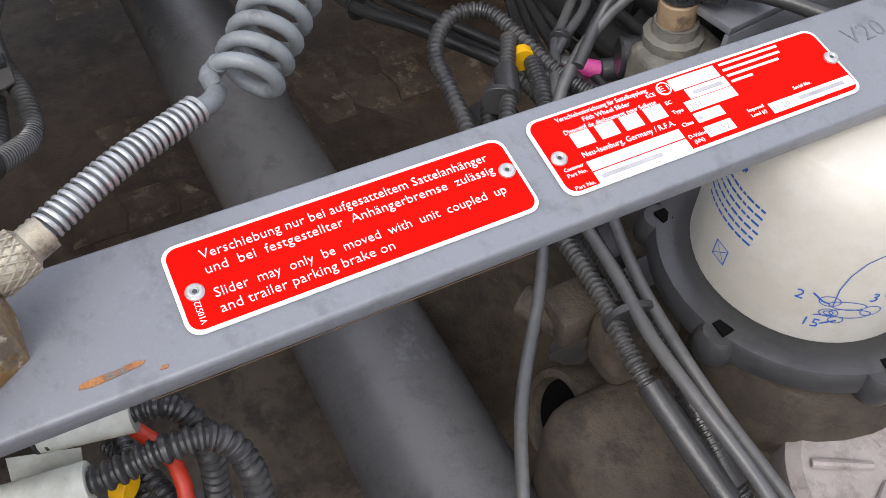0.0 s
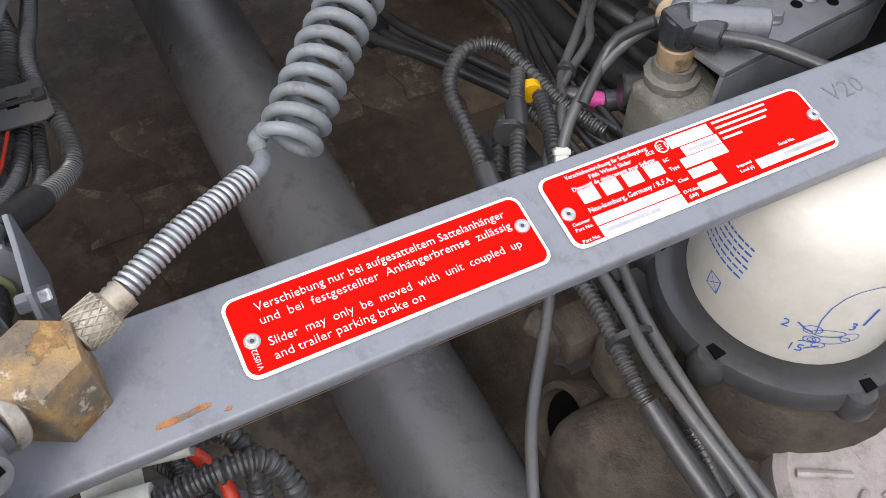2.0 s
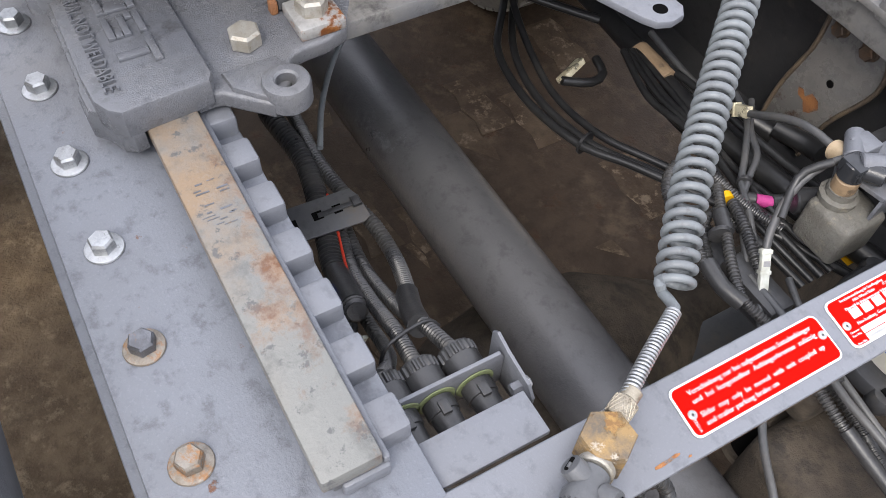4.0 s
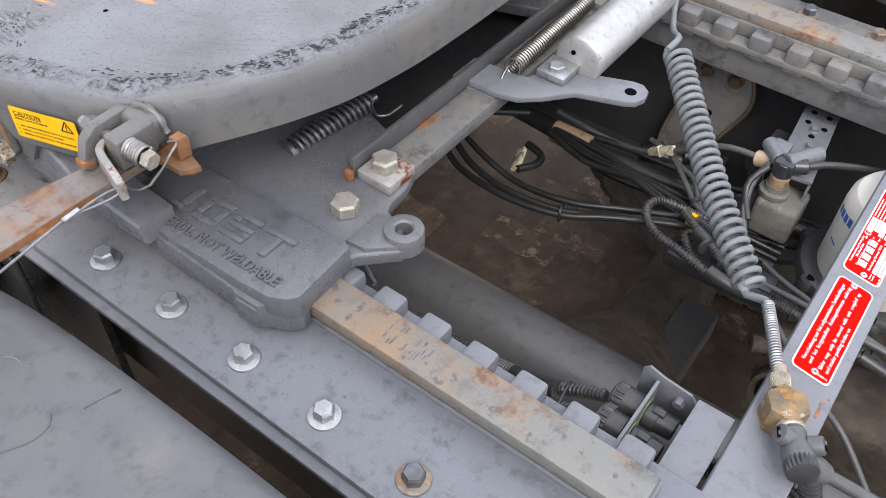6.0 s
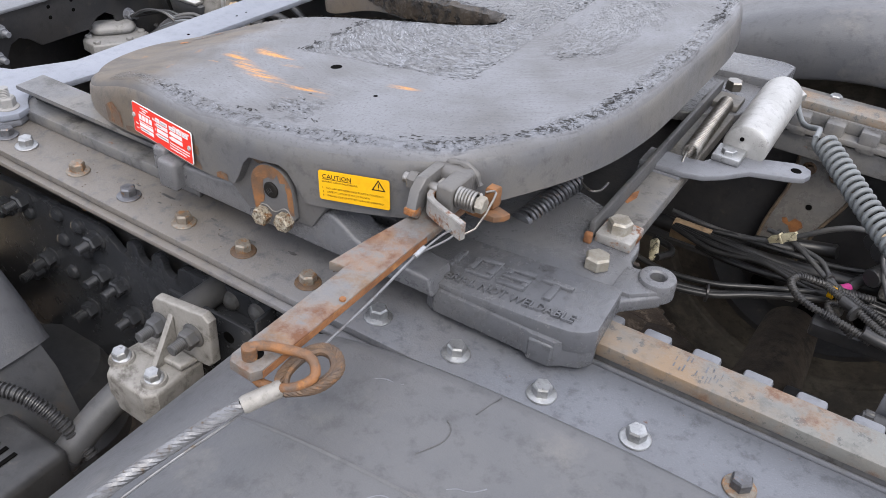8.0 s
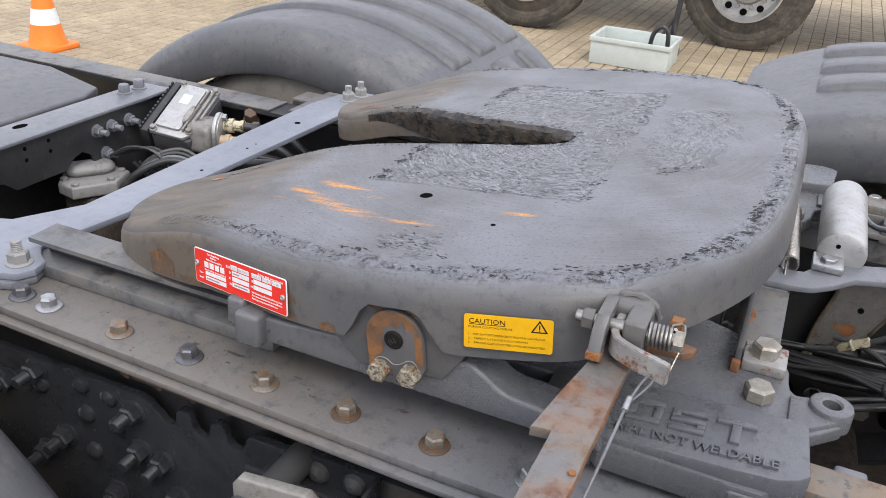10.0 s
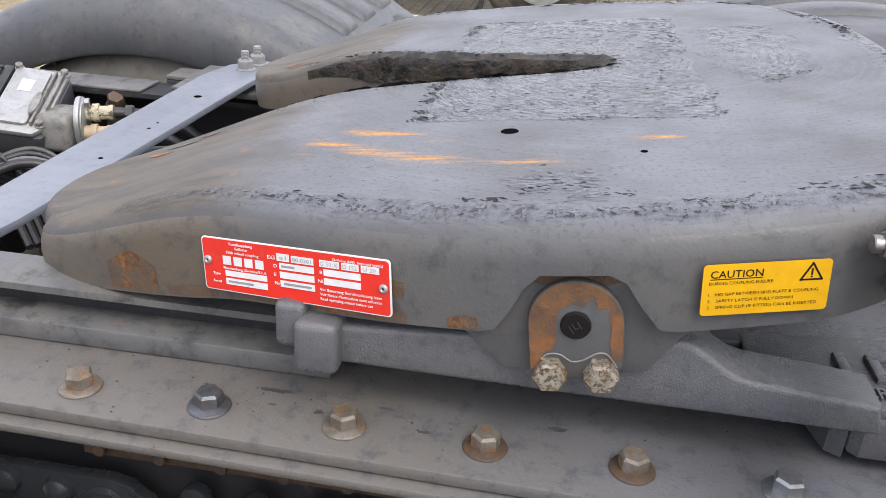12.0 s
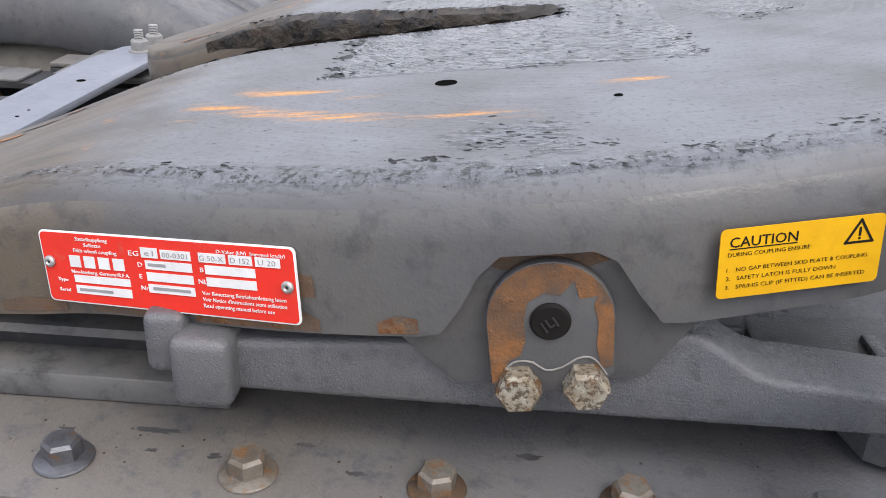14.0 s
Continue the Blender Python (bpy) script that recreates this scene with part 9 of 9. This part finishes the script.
for k in range(24):
    a = math.tau * k / 24
    p = Vector((-1.122, 0.562)) + long_ * (0.027 * math.cos(a) + (0.022 if math.cos(a) > 0 else -0.022)) + wide_ * 0.027 * math.sin(a)
    caps.append((p.x, p.y))
part("dome", prism(caps, 0.8665, 0.890, 0.014, None, None, 5), CASTGREY, cap)
for x, y in ((-1.134, 0.506), (-1.166, 0.557), (-1.141, 0.608), (-1.076, 0.600), (-1.060, 0.554), (-1.094, 0.496)):
    part("cover_bolt", hexhead((x, y, 0.868), (0, 0, 1), 0.013, 0.006), CASTGREY, cap)
part("cover_post", box(-1.15, -1.07, 0.51, 0.60, 0.60, 0.8415, 0.01), EARTH, cap)

cover = thing("rear_cover", "black moulded plastic cover behind the cross beam", "cover", at=(-1.35, 0.45, 0.95))
cv = [(-1.215, 0.02), (-1.215, 0.66), (-1.245, 0.725), (-1.44, 0.785), (-1.62, 0.785), (-1.62, 0.02)]
part("lid", prism(cv, 0.955, 0.985, 0.006, None, None, 3), FENDER, cover)
part("lid_skirt", prism([(x * 0.995 - 0.004, y * 0.985 + 0.006) for x, y in cv], 0.90, 0.9545, 0.003), PLASTIC, cover)
part("box_body", box(-1.62, -1.245, 0.045, 0.775, 0.42, 0.8995, 0.01), BLACK_STEEL, cover, "black box body")
part("latch_bar", box(-1.212, -1.200, 0.44, 0.60, 0.945, 0.956, 0.003), FRAME, cover)


# ---------------------------------------------------------------- yard
ground_bm = bmesh.new()
vs = [ground_bm.verts.new(p) for p in ((-80, -80, GROUND - 0.0060), (80, -80, GROUND - 0.0060), (80, 80, GROUND - 0.0060), (-80, 80, GROUND - 0.0060))]
ground_bm.faces.new(vs)
ground = tagged(finish("ground", ground_bm, SOIL), "sandy joints of a yard paved with concrete blocks", "ground", kind="structure")

# mud sheet under the truck; its dark colour also paints the truck's shade
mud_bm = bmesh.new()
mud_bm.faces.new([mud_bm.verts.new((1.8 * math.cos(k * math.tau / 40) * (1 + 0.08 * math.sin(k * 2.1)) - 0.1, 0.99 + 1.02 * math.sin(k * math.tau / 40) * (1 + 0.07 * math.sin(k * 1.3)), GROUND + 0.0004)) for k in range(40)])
tagged(part("mud", mud_bm, MUD_SHADE, ground, "oily mud in the joints, darkened for the truck's shade"), kind="stuff")

sand_bm = bmesh.new()
from_noise = lambda x, y: 0.006 * math.sin(9.1 * x + 3 * math.sin(4.3 * y)) * math.sin(11.7 * y + 2 * math.sin(6.1 * x)) + 0.0035 * math.sin(47 * x + 5 * math.sin(13 * y)) * math.sin(39 * y) + 0.0020 * math.sin(97 * x + 7 * math.sin(31 * y))
grid_ = [[sand_bm.verts.new((-0.9 + 0.02 * i, -1.3 + 0.02 * j, GROUND + 0.005 + from_noise(-0.9 + 0.02 * i, -1.3 + 0.02 * j))) for j in range(60)] for i in range(126)]
for p, q in zip(grid_, grid_[1:]):
    for k in range(59):
        sand_bm.faces.new((p[k], q[k], q[k + 1], p[k + 1]))
tagged(part("sand", sand_bm, SANDY, ground, "damp brown sand with tyre marks beside the truck", 80), kind="stuff")

cone = thing("traffic_cone", "orange traffic cone with a white band on the paving", "traffic cone", at=(-4.49, 3.43, GROUND))
CX, CYY = -4.49, 3.43
part("base", prism([(CX + x, CYY + y) for x, y in rounded(0.30, 0.30, 0.05)], GROUND, GROUND + 0.03, 0.006), ORANGE, cone)
part("body", lathe([(0, 0.125), (0.02, 0.115), (0.13, 0.092)], (CX, CYY, GROUND + 0.03), (0, 0, 1), 36), ORANGE, cone)
part("white_band", lathe([(0, 0.0925), (0.10, 0.0735)], (CX, CYY, GROUND + 0.16), (0, 0, 1), 36), LABELWHITE, cone)
part("body", lathe([(0, 0.073), (0.22, 0.030), (0.23, 0.022)], (CX, CYY, GROUND + 0.26), (0, 0, 1), 36), ORANGE, cone)

crate = thing("plastic_crate", "pale grey plastic crate standing on the paving", "crate", at=(-1.0, 5.55, GROUND))
x0, x1, y0, y1, h = -1.32, -0.76, 5.36, 5.76, 0.19
bm = box(x0 + 0.02, x1 - 0.02, y0 + 0.02, y1 - 0.02, GROUND, GROUND + 0.012, 0.002)
for a in ((x0, x1, y0, y0 + 0.012), (x0, x1, y1 - 0.012, y1), (x0, x0 + 0.012, y0 + 0.012, y1 - 0.012), (x1 - 0.012, x1, y0 + 0.012, y1 - 0.012)):
    box(*a, GROUND + 0.004, GROUND + h, 0.002, bm)
part("tub", bm, CRATE, crate)
bm = bmesh.new()
for a in ((x0 - 0.012, x1 + 0.012, y0 - 0.012, y0), (x0 - 0.012, x1 + 0.012, y1, y1 + 0.012), (x0 - 0.012, x0, y0, y1), (x1, x1 + 0.012, y0, y1)):
    box(*a, GROUND + h - 0.03, GROUND + h + 0.004, 0.003, bm)
part("rim", bm, CRATE, crate)
part("handle_strap", cable([(-0.93, 5.50, GROUND + 0.10), (-0.91, 5.48, GROUND + 0.24), (-0.86, 5.47, GROUND + 0.30), (-0.81, 5.48, GROUND + 0.26), (-0.80, 5.50, GROUND + 0.10)], 0.016), PLASTIC, crate, "black strap hanging out")

stand = thing("support_leg", "black folding support leg of the parked trailer", "support leg", at=(-0.86, 6.0, GROUND))
part("pole", rod((-0.86, 6.0, GROUND + 0.10), (-0.80, 6.02, GROUND + 1.1), 0.022, n=12), BLACK_STEEL, stand)
part("brace", rod((-0.86, 6.0, GROUND + 0.28), (-0.97, 5.98, GROUND + 0.07), 0.012, n=10), BLACK_STEEL, stand)
part("brace", rod((-0.86, 6.0, GROUND + 0.28), (-0.82, 5.96, GROUND + 0.05), 0.012, n=10), BLACK_STEEL, stand)
part("foot", box(-0.99, -0.79, 5.93, 6.03, GROUND, GROUND + 0.06, 0.006), BLACK_STEEL, stand)
part("side_rail", box(-7.0, 2.0, 6.25, 6.33, GROUND + 1.02, GROUND + 1.14, 0.01), WHITE, trailer)
part("floor", box(-7.0, 2.0, 6.34, 8.6, GROUND + 1.06, GROUND + 1.12, 0.01), BLACK_STEEL, trailer)
part("axle_tube", rod((-0.43, 6.84, GROUND + 0.5), (-0.43, 8.6, GROUND + 0.5), 0.07), BLACK_STEEL, trailer)
part("axle_tube", rod((-2.12, 6.48, GROUND + 0.5), (-2.12, 8.6, GROUND + 0.5), 0.07), BLACK_STEEL, trailer)
part("spring_hanger", box(-0.50, -0.36, 6.80, 6.92, GROUND + 0.5, GROUND + 1.059, 0.01), BLACK_STEEL, trailer)
part("spring_hanger", box(-2.19, -2.05, 6.80, 6.92, GROUND + 0.5, GROUND + 1.059, 0.01), BLACK_STEEL, trailer)

# concrete blocks with wavy long sides
L, B, G = 0.200, 0.100, 0.002
half = [(-L / 2 + G / 2, 0.0), (-0.05, 0.011), (0.0, 0.0), (0.05, 0.011), (L / 2 - G / 2, 0.0)]
outline = [(x, y - B / 2 + G / 2) for x, y in half] + [(x, y + B / 2 - G / 2) for x, y in reversed(half)]


def block_mesh():
    v, f = [], []
    n = len(outline)
    cx = sum(p[0] for p in outline) / n
    cy = sum(p[1] for p in outline) / n
    for s, z in ((1.0, -0.012), (1.0, -0.0025), (0.985, 0.0)):
        v += [(cx + (x - cx) * (1 - (1 - s) * 0.6), cy + (y - cy) * (1 - (1 - s) * 1.6), z) for x, y in outline]
    for r in range(2):
        f += [(r * n + k, r * n + (k + 1) % n, (r + 1) * n + (k + 1) % n, (r + 1) * n + k) for k in range(n)]
    f.append(tuple(2 * n + k for k in range(n)))
    return v, f


BV, BF = block_mesh()
near_me = bpy.data.meshes.new("paver")
near_me.from_pydata(BV, [], BF)
near_me.materials.append(PAVER)
rnd = random.Random(3)
far_v, far_f, mud_v, mud_f, side_v, side_f, count = [], [], [], [], [], [], 0
base = np.array(BV)
# square setts of the open yard
SV = [(sx * h_, sy * h_, z_) for h_, z_ in ((0.0468, -0.012), (0.0468, -0.004), (0.0430, 0.0)) for sx, sy in ((-1, -1), (1, -1), (1, 1), (-1, 1))]
SF = [(r_ * 4 + k, r_ * 4 + (k + 1) % 4, r_ * 4 + 4 + (k + 1) % 4, r_ * 4 + 4 + k) for r_ in range(2) for k in range(4)] + [(8, 9, 10, 11)]
sbase = np.array(SV)
sett_v, sett_f = [], []
for j in range(-40, 128):
    y = j * B
    for i in range(-52, 22):
        x = i * L + (L / 2 if j % 2 else 0)
        if not (-10.4 < x < 4.2):
            continue
        dz = GROUND + rnd.uniform(-0.0018, 0.0012)
        if -1.9 < x < 1.7 and -0.12 < y < 1.9:        # sunk in the mud
            dz = GROUND + rnd.uniform(-0.0040, 0.0014)
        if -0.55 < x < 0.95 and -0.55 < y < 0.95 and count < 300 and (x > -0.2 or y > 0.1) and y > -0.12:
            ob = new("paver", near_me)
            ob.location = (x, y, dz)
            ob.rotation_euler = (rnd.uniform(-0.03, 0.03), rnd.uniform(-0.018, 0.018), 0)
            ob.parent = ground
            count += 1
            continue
        if y > 2.3 or x < -1.95:
            for cx_ in (x - L / 4, x + L / 4):
                k = len(sett_v) * len(SV)
                sett_v.append(sbase * (1, 1, 1) + (cx_, y, dz))
                sett_f += [tuple(k + a for a in q) for q in SF]
            continue
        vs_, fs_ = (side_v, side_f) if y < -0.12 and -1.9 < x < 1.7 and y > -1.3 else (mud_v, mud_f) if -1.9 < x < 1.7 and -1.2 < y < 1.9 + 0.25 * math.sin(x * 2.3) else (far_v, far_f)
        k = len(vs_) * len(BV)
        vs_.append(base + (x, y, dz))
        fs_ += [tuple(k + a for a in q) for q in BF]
for vs_, fs_, mat, words in ((sett_v, sett_f, PAVER_FAR, "square sandy concrete setts"), (far_v, far_f, PAVER_FAR, "sandy concrete block paving"), (mud_v, mud_f, PAVER_MUD_SHADE, "muddy block paving, darkened for the shade under the truck"), (side_v, side_f, PAVER_SIDE, "damp sandy block paving beside the truck")):
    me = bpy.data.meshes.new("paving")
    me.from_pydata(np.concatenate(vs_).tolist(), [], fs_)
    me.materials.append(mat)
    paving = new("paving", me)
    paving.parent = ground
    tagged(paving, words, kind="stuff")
